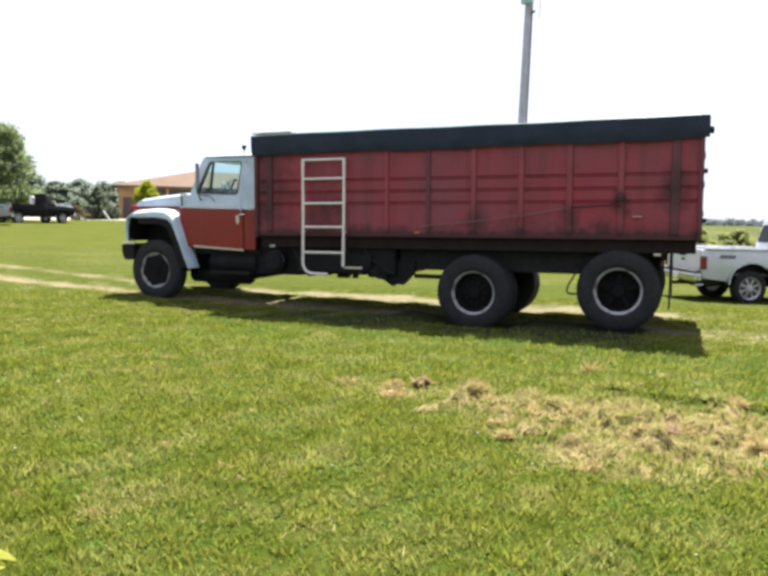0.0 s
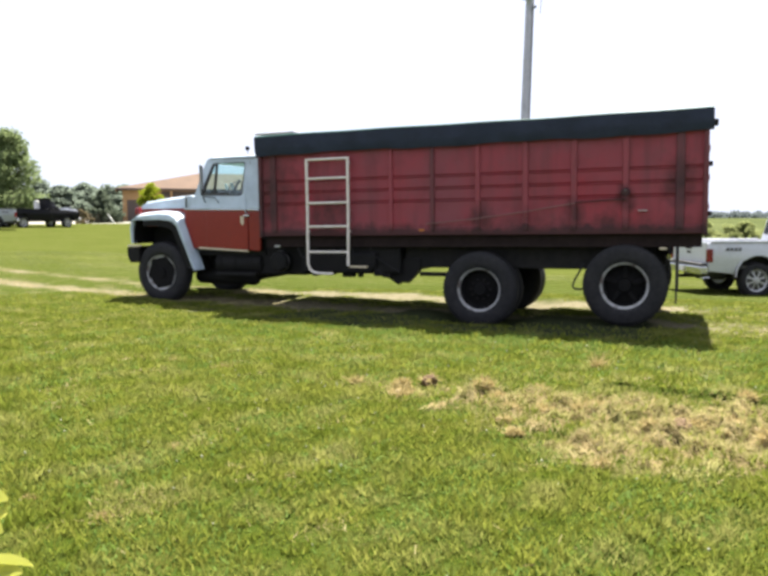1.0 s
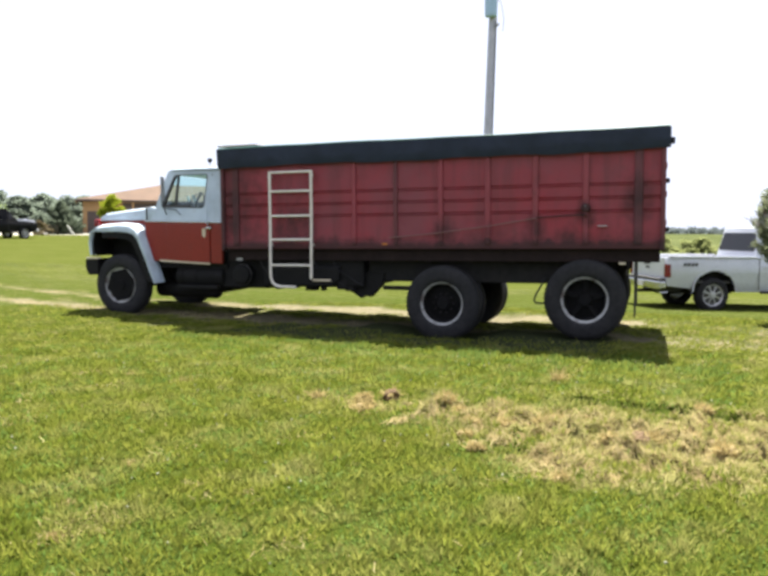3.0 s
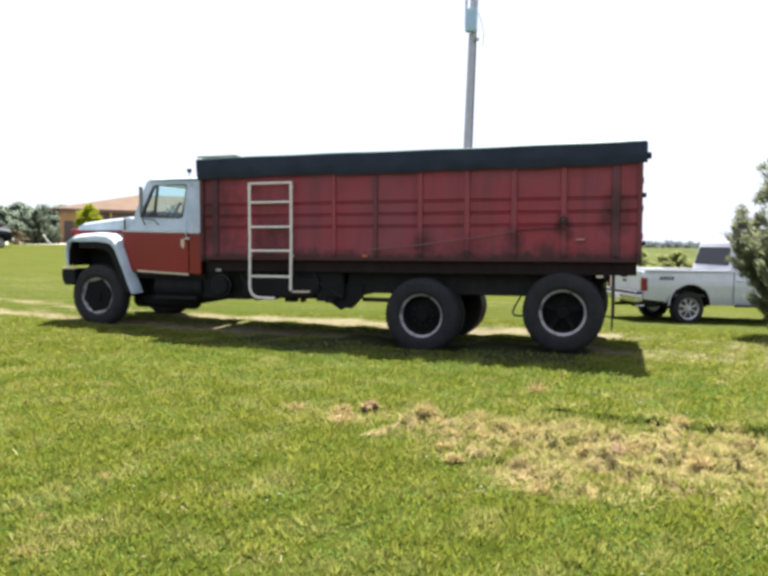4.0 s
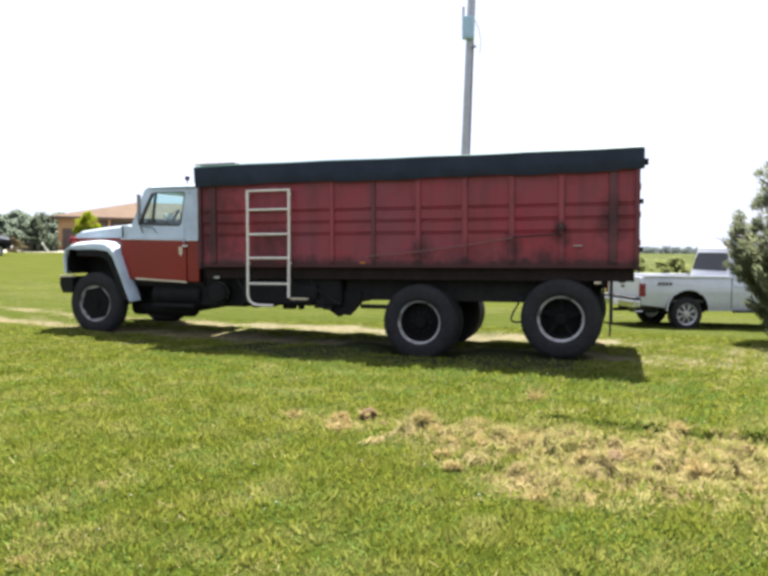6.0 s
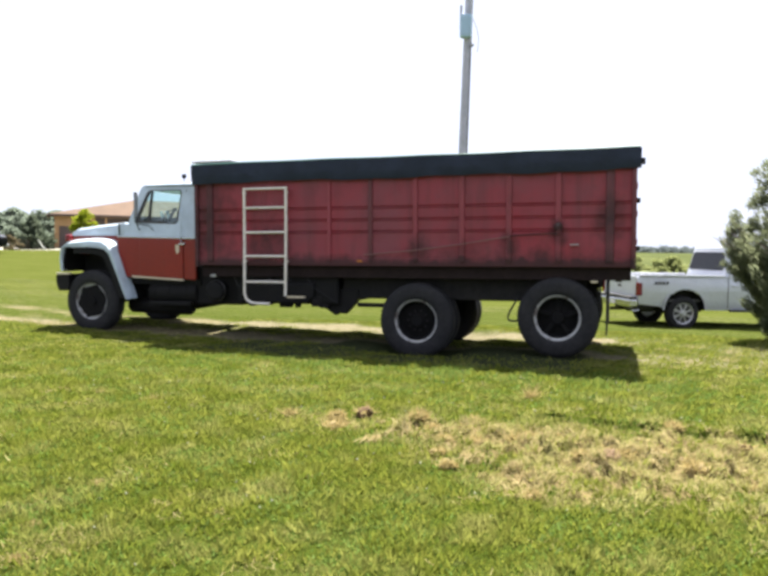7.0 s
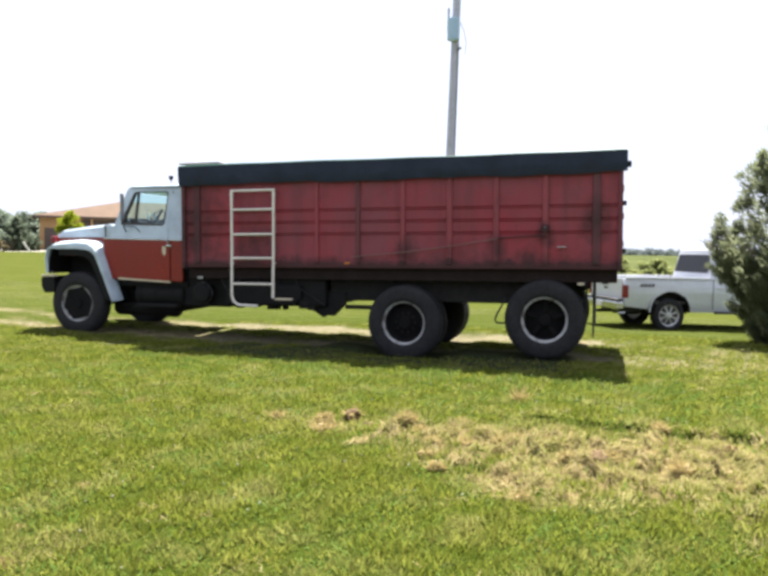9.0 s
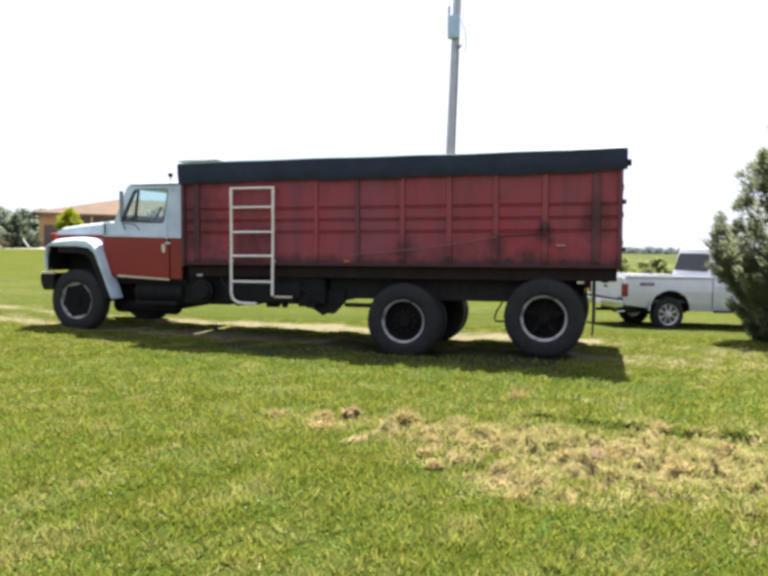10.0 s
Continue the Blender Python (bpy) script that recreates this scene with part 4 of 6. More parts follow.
    sub_part("drip_rail", leaned([(-7.66, 1.592), (-6.66, 1.582), (-6.66, 1.598), (-7.66, 1.607)], 0.03, -0.022), gutter, up, "dull grey drip rail over the door")
    sub_part("vent_bar", leaned([(-7.575, 0.97), (-7.535, 0.97), (-7.512, 1.52), (-7.548, 1.52)], 0.03), dark_vinyl, up)
    sub_part("vent_frame", leaned([(-7.80, 1.0), (-7.775, 1.0), (-7.565, 1.515), (-7.59, 1.515)], 0.03, 0.002), dark_vinyl, up)
    g = sub_part("side_glass", leaned([(-7.84, 0.97), (-6.975, 0.945), (-6.94, 1.53), (-7.61, 1.53)], 0.006, 0.02), clear_glass, up, "clear door glass")
    g.visible_shadow = False


cab_side(False)
cab_side(True)
# Added block: keeps sunlight from falling through the gap behind the cab.
body_part("air_cleaner", block(-6.628, -6.50, 0.30, 0.95, 0.62, 1.56, 0.03), deep_black, "added dark block that stops sun through the gap behind the cab", True)
def domed_roof():
    """The cab roof: one profile from front to back, lifted towards the middle and drawn in at the sides."""
    line = [(-7.775, 1.54), (-7.745, 1.595), (-7.68, 1.634), (-7.58, 1.650), (-7.2, 1.655), (-6.76, 1.650), (-6.67, 1.636), (-6.635, 1.595), (-6.635, 1.545), (-7.2, 1.545), (-7.68, 1.54)]
    bm = bmesh.new()
    rings = []
    for q, drop in ((0.135, 0.050), (0.155, 0.024), (0.20, 0.008), (0.36, 0.0)):
        rings.append((CY0 + q, drop))
    rings += [(WIDE - y, d) for y, d in rings[::-1]]
    rows = [[bm.verts.new((x, y, z - (d if z > 1.56 else 0))) for x, z in line] for y, d in rings]
    n = len(line)
    for p, q in zip(rows, rows[1:]):
        for k in range(n):
            bm.faces.new((p[k], p[(k + 1) % n], q[(k + 1) % n], q[k]))
    bm.faces.new(rows[0])
    bm.faces.new(rows[-1][::-1])
    return bm


roof = body_part("cab_roof", domed_roof(), white_cab, "pale rounded cab roof", True)
back = body_part("cab_back", block(-6.665, -6.635, CY0 + 0.05, CY1 - 0.05, 0.70, 0.98, 0.01), white_cab, "pale rear wall of the cab")
sub_part("lower_back", block(-6.665, -6.640, CY0 + 0.06, CY1 - 0.06, 0.02, 0.70, 0.01), deep_black, back, "black lower rear wall of the cab")
sub_part("back_header", block(-6.66, -6.635, CY0 + 0.08, CY1 - 0.08, 1.40, 1.58), white_cab, back)
for a, b in ((CY0 + 0.06, CY0 + 0.45), (CY1 - 0.45, CY1 - 0.06)):
    sub_part("back_panel", block(-6.66, -6.635, a, b, 0.975, 1.405), white_cab, back)
screen = bmesh.new()
sv = [screen.verts.new(v) for v in ((-7.94, CY0 + 0.07, 0.97), (-7.94, CY1 - 0.07, 0.97), (-7.745, CY1 - 0.13, 1.52), (-7.745, CY0 + 0.13, 1.52))]
screen.faces.new(sv)
bmesh.ops.solidify(screen, geom=screen.faces[:], thickness=0.006)
body_part("windscreen", screen, clear_glass, "raked windscreen glass").visible_shadow = False
body_part("cowl", prism([(-8.16, 0.74), (-8.20, 0.95), (-8.04, 0.985), (-7.9, 0.95), (-7.9, 0.74)], CY0 + 0.02, CY1 - 0.02, 0.02), white_cab, "pale cowl under the windscreen", True)
body_part("dashboard", prism([(-7.98, 0.70), (-7.95, 0.97), (-7.75, 1.08), (-7.52, 1.07), (-7.48, 0.95), (-7.62, 0.85), (-7.66, 0.70)], CY0 + 0.09, CY1 - 0.07, 0.03), dark_vinyl, "dark dashboard")
bm = lathe([(0.175, 0.0), (0.185, 0.010), (0.195, 0.0), (0.185, -0.010)], 36, closed=True)
steer = part("steering_wheel", bm, dark_vinyl, truck, "dark steering wheel", RAKE @ pose(-7.44, 0.72, 1.07) @ pose(0, 0, 0, 0, -58, 0) @ pose(0, 0, 0, 90), True)
part("steering_spoke", block(-0.21, 0.21, -0.008, 0.008, -0.035, 0.035, 0.004), dark_vinyl, steer)
papers = body_part("dash_paper", prism([(-7.83, 1.20), (-7.785, 1.21), (-7.715, 0.99), (-7.765, 0.98)], 0.99, 1.02), white_trim, "white papers propped on the dashboard")
sub_part("sheet", prism([(-7.73, 1.21), (-7.675, 1.22), (-7.59, 1.03), (-7.645, 1.02)], 1.0, 1.03), white_trim, papers)
seat = body_part("seat", prism([(-7.35, 0.55), (-7.32, 0.68), (-6.9, 0.66), (-6.85, 1.18), (-6.74, 1.18), (-6.72, 0.55)], CY0 + 0.15, CY1 - 0.15, 0.03), dark_vinyl, "dark vinyl bench seat", True)
for y in (0.14, WIDE - 0.20):
    mir = body_part("mirror", block(-7.745, -7.705, y - 0.02, y + 0.05, 1.02, 1.49, 0.015), gutter, "tall dull grey door mirror")
    sub_part("mirror_glass", block(-7.706, -7.703, y - 0.012, y + 0.042, 1.06, 1.45), silver, mir)
    sub_part("mirror_arm", tube([(-7.70, y, 1.08), (-7.71, y + 0.03, 0.93), (-7.70, CY0 if y < 1 else CY1, 0.85)], 0.010, 6), black_steel, mir)
    sub_part("mirror_arm", tube([(-7.70, y + 0.02, 0.95), (-7.50, CY0 - 0.02 if y < 1 else CY1 + 0.02, 0.93), (-7.43, CY0 if y < 1 else CY1, 0.84)], 0.008, 6), black_steel, mir)
horn = body_part("roof_beacon", lathe([(0.001, -0.03), (0.036, -0.03), (0.040, 0.0), (0.030, 0.025), (0.012, 0.04), (0.001, 0.04)], 16), rim_dark, "small dark lamp on a stalk", True)
horn.matrix_basis = RAKE @ pose(-6.93, 0.38, 1.745, -90)
sub_part("lamp_stalk", tube([(0, 0.03, 0), (0, 0.16, 0)], 0.006, 6), black_steel, horn)
for y in (0.75, 1.0, 1.22, 1.44, 1.69):
    body_part("roof_lamp", block(-7.66, -7.58, y - 0.04, y + 0.04, 1.60, 1.635, 0.012), amber_lens, "small amber roof lamp")


for y in (CY0 - 0.035, CY1 + 0.035):
    body_part("grab_rail", tube([(-6.885, y + (0.03 if y < 1 else -0.03), 0.64), (-6.89, y, 0.68), (-6.89, y + (0.03 if y < 1 else -0.03), 1.16), (-6.89, y + (0.07 if y < 1 else -0.07), 1.20)], 0.008, 6), white_cab, "pale grab rail behind the door", True)
for y in (0.14, WIDE - 0.24):
    body_part("turn_lamp", block(-9.17, -9.07, y, y + 0.10, 0.665, 0.79, 0.025), red_lens, "small red lamp on the wing")
    body_part("bonnet_hinge", block(-8.19, -8.15, y + 0.26, y + 0.30, 0.80, 0.93, 0.008), dark_vinyl, "dark bonnet hinge")

# bonnet, wings and bumper
def bonnet(h0, h1, y_in, front, bulge):
    """A long bonnet: sections of a rounded shape along the truck."""
    bm = bmesh.new()
    rings = []
    for x, top in ((front, 0.80), (front + 0.03, 0.86), (front + 0.12, 0.90), (-8.7, 0.955), (-8.16, 1.0)):
        t = h1 if h1 < 0.8 else top
        ya, yb = y_in, WIDE - y_in
        sec = [(ya, h0), (ya, t - 0.09), (ya + 0.03, t - 0.03), (ya + 0.10, t), (1.22, t + bulge), (yb - 0.10, t), (yb - 0.03, t - 0.03), (yb, t - 0.09), (yb, h0)]
        rings.append([bm.verts.new((x, y, h)) for y, h in sec])
    n = len(rings[0])
    for a, b in zip(rings, rings[1:]):
        for k in range(n):
            bm.faces.new((a[k], a[(k + 1) % n], b[(k + 1) % n], b[k]))
    bm.faces.new(rings[0])
    bm.faces.new(rings[-1][::-1])
    return bm


body_part("bonnet", bonnet(0.77, 0.9, 0.44, -9.30, 0.03), white_cab, "pale blue-white bonnet", True)
body_part("bonnet_gap", block(-8.13, -8.105, CY0 + 0.008, CY0 + 0.03, 0.765, 0.965), dark_vinyl, "dark gap behind the bonnet")
body_part("bonnet_side", block(-9.24, -8.14, 0.45, WIDE - 0.45, 0.45, 0.768, 0.01), red_cab, "orange-red band under the bonnet")
grille = body_part("grille", block(-9.36, -9.24, 0.46, WIDE - 0.46, 0.15, 0.80, 0.03), red_cab, "orange-red grille surround")
for h in (0.25, 0.34, 0.43, 0.52, 0.61):
    sub_part("grille_bar", block(-9.375, -9.355, 0.55, WIDE - 0.55, h, h + 0.03, 0.004), chrome, grille)
for y in (0.62, WIDE - 0.62):
    lampo = lathe([(0.001, -0.02), (0.09, -0.01), (0.10, 0.02), (0.001, 0.03)], 20)
    lo = sub_part("headlight", lampo, chrome, grille, "round headlight", True)
    lo.matrix_basis = pose(-9.38, y, 0.45, 0, 0, -90)


def wing(flip):
    """The front wing: a rounded shell over the wheel with a wide lip."""
    path = [(-9.215, 0.16), (-9.235, 0.40), (-9.215, 0.56), (-9.13, 0.655), (-8.95, 0.705), (-8.60, 0.725), (-8.36, 0.70), (-8.22, 0.63), (-8.13, 0.49), (-8.01, 0.16), (-7.91, -0.12), (-7.845, -0.30)]
    thick = [0.014, 0.018, 0.036, 0.09, 0.14, 0.155, 0.155, 0.135, 0.10, 0.075, 0.062, 0.05]
    deep = [0.62, 0.62, 0.62, 0.62, 0.62, 0.62, 0.62, 0.5, 0.36, 0.33, 0.33, 0.33]
    bm = bmesh.new()
    rings = []
    for i, ((x, h), d) in enumerate(zip(path, thick)):
        a, b = path[max(0, i - 1)], path[min(len(path) - 1, i + 1)]
        t = Vector((b[0] - a[0], 0, b[1] - a[1])).normalized()
        nrm = Vector((-t.z, 0, t.x))
        if nrm.dot(Vector((-8.5 - x, 0, -0.2 - h))) < 0:
            nrm = -nrm
        o = Vector((x, 0, h))
        drop = 0.45 * d
        q = deep[i]
        sec = [(q, o + nrm * 0.02), (q, o), (0.24, o), (0.14, o + nrm * 0.012), (0.085, o + nrm * 0.045), (0.07, o + nrm * drop), (0.075, o + nrm * d), (0.11, o + nrm * d), (0.105, o + nrm * drop), (0.16, o + nrm * 0.05), (0.3, o + nrm * 0.03)]
        rings.append([bm.verts.new((v.x, WIDE - y if flip else y, v.z)) for y, v in sec])
    n = len(rings[0])
    for a, b in zip(rings, rings[1:]):
        for k in range(n):
            bm.faces.new((a[k], a[(k + 1) % n], b[(k + 1) % n], b[k]))
    bm.faces.new(rings[0])
    bm.faces.new(rings[-1][::-1])
    return bm


for flip in (False, True):
    body_part("front_wing", wing(flip), white_cab, "pale rounded front wing with a deep lip", True)
    # A near-black sheet darkens the inside of the wing as shade would.
    liner = bmesh.new()
    strip = []
    for (x, h), (nx, nh) in zip(((-9.20, 0.16), (-9.19, 0.40), (-9.14, 0.56), (-9.05, 0.61), (-8.6, 0.645), (-8.38, 0.61), (-8.26, 0.54), (-8.20, 0.42), (-8.09, 0.13), (-7.98, -0.15), (-7.91, -0.29)), [(0.03, -0.01)] * 11):
        strip.append([liner.verts.new((x + dx, WIDE - y if flip else y, h + dh)) for y, dx, dh in ((0.125, 0, 0), (0.63, 0, 0), (0.63, nx, nh), (0.125, nx, nh))])
    for p0, p1 in zip(strip, strip[1:]):
        for k in range(4):
            liner.faces.new((p0[k], p0[(k + 1) % 4], p1[(k + 1) % 4], p1[k]))
    body_part("wing_liner", liner, deep_black, "near-black sheet under the wing, put there for its shade", True)
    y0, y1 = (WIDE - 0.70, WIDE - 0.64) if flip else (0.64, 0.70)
    body_part("wheel_well", prism([(-9.22, -0.26), (-9.2, 0.6), (-8.6, 0.70), (-8.1, 0.55), (-7.8, -0.3)], y0, y1), deep_black, "black inner wheel housing")
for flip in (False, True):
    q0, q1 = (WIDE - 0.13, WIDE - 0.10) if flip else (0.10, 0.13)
    body_part("arch_rubber", prism([(-8.96, 0.56), (-8.6, 0.575), (-8.33, 0.57), (-8.19, 0.48), (-8.075, 0.15), (-7.965, -0.125), (-7.89, -0.29), (-8.03, -0.29), (-8.12, -0.11), (-8.22, 0.13), (-8.33, 0.37), (-8.46, 0.44), (-8.7, 0.46), (-8.96, 0.46)], q0, q1), deep_black, "black rubber strip inside the wing")
bumper = body_part("bumper", block(-9.36, -9.24, 0.16, WIDE - 0.16, -0.19, 0.10, 0.03), deep_black, "black front bumper")
for y0, y1 in ((0.075, 0.14), (WIDE - 0.14, WIDE - 0.075)):
    sub_part("bumper_end", prism(rounded([(-9.315, 0.09), (-9.05, 0.09), (-9.05, -0.18), (-9.30, -0.18)], (0.03, 0.02, 0.05, 0.12)), y0, y1, 0.012), deep_black, bumper)
    if y0 < 1:
        sub_part("bumper_strip", block(-9.30, -9.03, y0 - 0.005, y1 + 0.005, 0.095, 0.132, 0.01), cream, bumper, "cream strip on top of the bumper end")
body_part("engine_block", block(-9.1, -7.6, 0.75, 1.7, -0.2, 0.5, 0.05), deep_black, "dark engine and gearbox")
body_part("cab_floor_frame", block(-8.0, -6.6, 0.32, WIDE - 0.32, -0.06, 0.03, 0.01), deep_black, "dark cab floor frame")


# ---- pickups ----
def pickup(name, m, label, paint, rims, hood=None, cab0=1.07, group=""):
    """A full-size pickup with a two-door cab; its origin lies on the ground under the rear axle, and it looks along x."""
    t = thing(name, m, label, "pickup", group)
    ro, wb, hw, cw = 1.18, 3.55, 0.97, 0.86
    fr = wb + 1.0

    def arch(cx, r, n=12):
        return [(cx + r * math.cos(a), 0.40 + r * math.sin(a)) for a in np.linspace(math.pi, 0, n)]
    belt = 1.225

    def creased(bm):
        """Folds a flat body side along its waist: the lower half is drawn in, the upper leans in a little."""
        bmesh.ops.bisect_plane(bm, geom=bm.verts[:] + bm.edges[:] + bm.faces[:], plane_co=(0, 0, 0.86), plane_no=(0, 0, 1))
        bmesh.ops.bisect_plane(bm, geom=bm.verts[:] + bm.edges[:] + bm.faces[:], plane_co=(0, 0, 1.03), plane_no=(0, 0, 1))
        for v in bm.verts:
            way = -1 if v.co.y > 0 else 1
            z = v.co.z
            v.co.y += way * (0.07 * max(0, 0.86 - z) / 0.4 + 0.035 * max(0, z - 1.03) / 0.14)
        return bm
    side = [(-ro, 0.52)] + [(-0.55, 0.50)] + arch(0, 0.53) + [(0.55, 0.42), (wb - 0.52, 0.42)] + arch(wb, 0.48) + [(wb + 0.55, 0.48), (fr - 0.02, 0.50), (fr + 0.02, 0.62), (fr, 0.98), (fr - 0.06, 1.06)]
    top_front = [(wb - 0.38, 1.20), (wb - 0.6, belt)]
    part("body_side", creased(prism(side + top_front + [(cab0, belt), (-ro + 0.01, belt - 0.01), (-ro - 0.02, belt - 0.05), (-ro - 0.02, 0.75)], -hw, -hw + 0.10, 0.025)), paint, t, "", None, True)
    part("body_side", creased(prism(side + top_front + [(cab0, belt), (-ro + 0.01, belt - 0.01), (-ro - 0.02, belt - 0.05), (-ro - 0.02, 0.75)], hw - 0.10, hw, 0.025)), paint, t, "", None, True)
    part("bed_floor", block(-ro + 0.03, cab0, -hw + 0.08, hw - 0.08, 0.60, 0.66), dark_vinyl, t, "dark bed floor")
    part("bed_front", block(cab0 - 0.06, cab0 - 0.01, -hw + 0.10, hw - 0.10, 0.6, belt - 0.005), paint, t)
    gate = part("tailgate", block(-ro - 0.03, -ro + 0.04, -hw + 0.13, hw - 0.13, 0.64, belt - 0.01, 0.015), paint, t)
    part("gate_badge", block(-ro - 0.04, -ro - 0.03, -0.10, 0.10, 0.92, 0.98, 0.004), dark_vinyl, gate, "dark oval badge shape")
    part("gate_handle", block(-ro - 0.045, -ro - 0.03, -0.12, 0.12, 1.03, 1.08, 0.004), dark_vinyl, gate)
    for s in (-1, 1):
        y0, y1 = sorted((s * (hw - 0.015), s * (hw - 0.13)))
        part("tail_light", block(-ro - 0.045, -ro + 0.09, y0 - (0.02 if s < 0 else 0), y1 + (0.02 if s > 0 else 0), 0.74, 1.06, 0.03), red_lens, t, "tall red tail light")
        part("rail_cap", block(-ro + 0.02, cab0 - 0.02, *sorted((s * (hw + 0.004), s * (hw - 0.09))), belt - 0.008, belt + 0.018, 0.008), paint, t)
        y0, y1 = sorted((s * (hw + 0.004), s * (hw + 0.001)))
        decal = part("side_decal", prism([(-0.84, 1.012), (-0.46, 1.012), (-0.43, 1.03), (-0.81, 1.03)], y0, y1), dark_vinyl, t, "dark slanted side decal, unreadable")
        for q in range(4):
            x_ = -0.80 + 0.095 * q
            part("decal_bar", prism([(x_, 1.035), (x_ + 0.065, 1.035), (x_ + 0.085, 1.085), (x_ + 0.02, 1.085)], y0, y1), dark_vinyl, decal)
        part("door_seam", block(cab0 + 0.03, cab0 + 0.048, y0, y1, 0.46, belt), dark_vinyl, t)
        part("door_handle", block(cab0 + 0.12, cab0 + 0.31, *sorted((s * (hw + 0.03), s * hw)), 0.98, 1.02, 0.01), paint, t)
        part("fog_strip", block(cab0 + 0.1, wb - 0.6, *sorted((s * (hw + 0.05), s * (hw - 0.05))), 0.36, 0.42, 0.01), dark_vinyl, t, "dark running board")
    # wheel-arch lips
    for cx in (0, wb):
        for s in (-1, 1):
            lip = [(cx + 0.545 * math.cos(a), s * (hw - 0.008), 0.40 + 0.545 * math.sin(a)) for a in np.linspace(math.pi, 0, 14)]
            part("arch_lip", tube(lip, 0.018, 8), paint, t, "", None, True)
        for s in (-1, 1):
            ring_ = [(cx + q * math.cos(a), 0.40 + q * math.sin(a)) for q, way in ((0.545, 1), (0.50, -1)) for a in np.linspace(math.pi, 0, 14)[::way]]
            part("arch_liner", prism(ring_, *sorted((s * (hw - 0.012), s * (hw - 0.32)))), deep_black, t)
        part("inner_arch", prism([(cx - 0.56, 0.35)] + [(cx + 0.56 * math.cos(a), 0.42 + 0.56 * math.sin(a)) for a in np.linspace(math.pi, 0, 10)] + [(cx + 0.56, 0.35)], -hw + 0.22, hw - 0.22), deep_black, t)
    part("chassis", block(-ro + 0.1, fr - 0.2, -0.5, 0.5, 0.36, 0.58), dark_vinyl, t, "dark underbody")
    part("bonnet", prism([(wb - 0.62, 0.9), (fr - 0.10, 0.85), (fr - 0.06, 1.08), (fr - 0.25, 1.22), (wb - 0.4, 1.31), (wb - 0.62, 1.32)], -hw + 0.03, hw - 0.03, 0.05), hood or paint, t, "", None, True)
    part("nose", block(fr - 0.12, fr + 0.03, -hw + 0.06, hw - 0.06, 0.5, 1.04, 0.05), dark_vinyl, t, "dark grille")
    part("front_bumper", block(fr - 0.06, fr + 0.14, -hw, hw, 0.42, 0.62, 0.05), silver, t, "chrome front bumper")
    rb = part("rear_bumper", block(-ro - 0.20, -ro - 0.02, -hw + 0.01, hw - 0.01, 0.46, 0.66, 0.04), chrome, t, "chrome rear bumper")
    part("bumper_pad", block(-ro - 0.19, -ro - 0.03, -hw + 0.05, hw - 0.05, 0.655, 0.72, 0.01), dark_vinyl, rb, "dark bumper step pad")
    part("step_pad", block(-ro - 0.205, -ro - 0.05, -0.45, 0.45, 0.715, 0.726), dark_vinyl, rb)
    part("plate", block(-ro - 0.215, -ro - 0.205, -0.15, 0.15, 0.5, 0.62), white_trim, rb, "number plate, plain")
    part("exhaust", tube([(-ro + 0.1, -0.75, 0.38), (-ro - 0.1, -0.80, 0.37)], 0.035, 10), chrome, t)
    part("rear_axle", tube([(0, -hw + 0.2, 0.40), (0, -0.16, 0.40), (0, -0.10, 0.40), (0, 0.10, 0.40), (0, 0.16, 0.40), (0, hw - 0.2, 0.40)], [0.05, 0.05, 0.15, 0.15, 0.05, 0.05], 10), black_steel, t, "dark rear axle", None, True)
    part("spare_wheel", lathe([(0.001, 0.0), (0.20, 0.0), (0.24, 0.03), (0.32, 0.0), (0.37, 0.04), (0.37, 0.16), (0.32, 0.20), (0.001, 0.18)], 28), rubber, t, "dark spare wheel slung under the bed", pose(-0.66, 0, 0.30, 90), True)
    part("tow_hitch", block(-ro - 0.26, -ro + 0.2, -0.04, 0.04, 0.33, 0.41, 0.01), black_steel, t)
    for s in (-1, 1):
        part("leaf_spring", prism([(-0.75, 0.50), (0, 0.36), (0.75, 0.50), (0.75, 0.54), (0, 0.42), (-0.75, 0.54)], s * 0.62 - 0.035, s * 0.62 + 0.035), black_steel, t)
    # glasshouse, tapering up
    bm = bmesh.new()
    lower = [(cab0, -cw), (2.95, -cw), (2.95, cw), (cab0, cw)]
    upper = [(cab0 + 0.13, -cw + 0.12), (2.35, -cw + 0.12), (2.35, cw - 0.12), (cab0 + 0.13, cw - 0.12)]
    z0, z1 = belt - 0.01, 1.925
    lo = [bm.verts.new((x, y, z0)) for x, y in lower]
    hi = [bm.verts.new((x, y, z1)) for x, y in upper]
    for i in range(4):
        bm.faces.new((lo[i], lo[(i + 1) % 4], hi[(i + 1) % 4], hi[i]))
    bm.faces.new(hi)
    bm.faces.new(lo[::-1])
    bmesh.ops.bevel(bm, geom=[e for e in bm.edges if min(v.co.z for v in e.verts) > z0 + 0.01 or abs(e.verts[0].co.z - e.verts[1].co.z) > 0.3], offset=0.05, segments=3, affect="EDGES", profile=0.5)
    cabin = part("cabin", bm, paint, t, "", None, True)
    part("roof", prism([(cab0 + 0.12, 1.91), (cab0 + 0.15, 1.955), (cab0 + 0.24, 1.975), (cab0 + 0.5, 1.983), (2.15, 1.97), (2.34, 1.925)], -cw + 0.14, cw - 0.14, 0.04), paint, t, "", None, True)

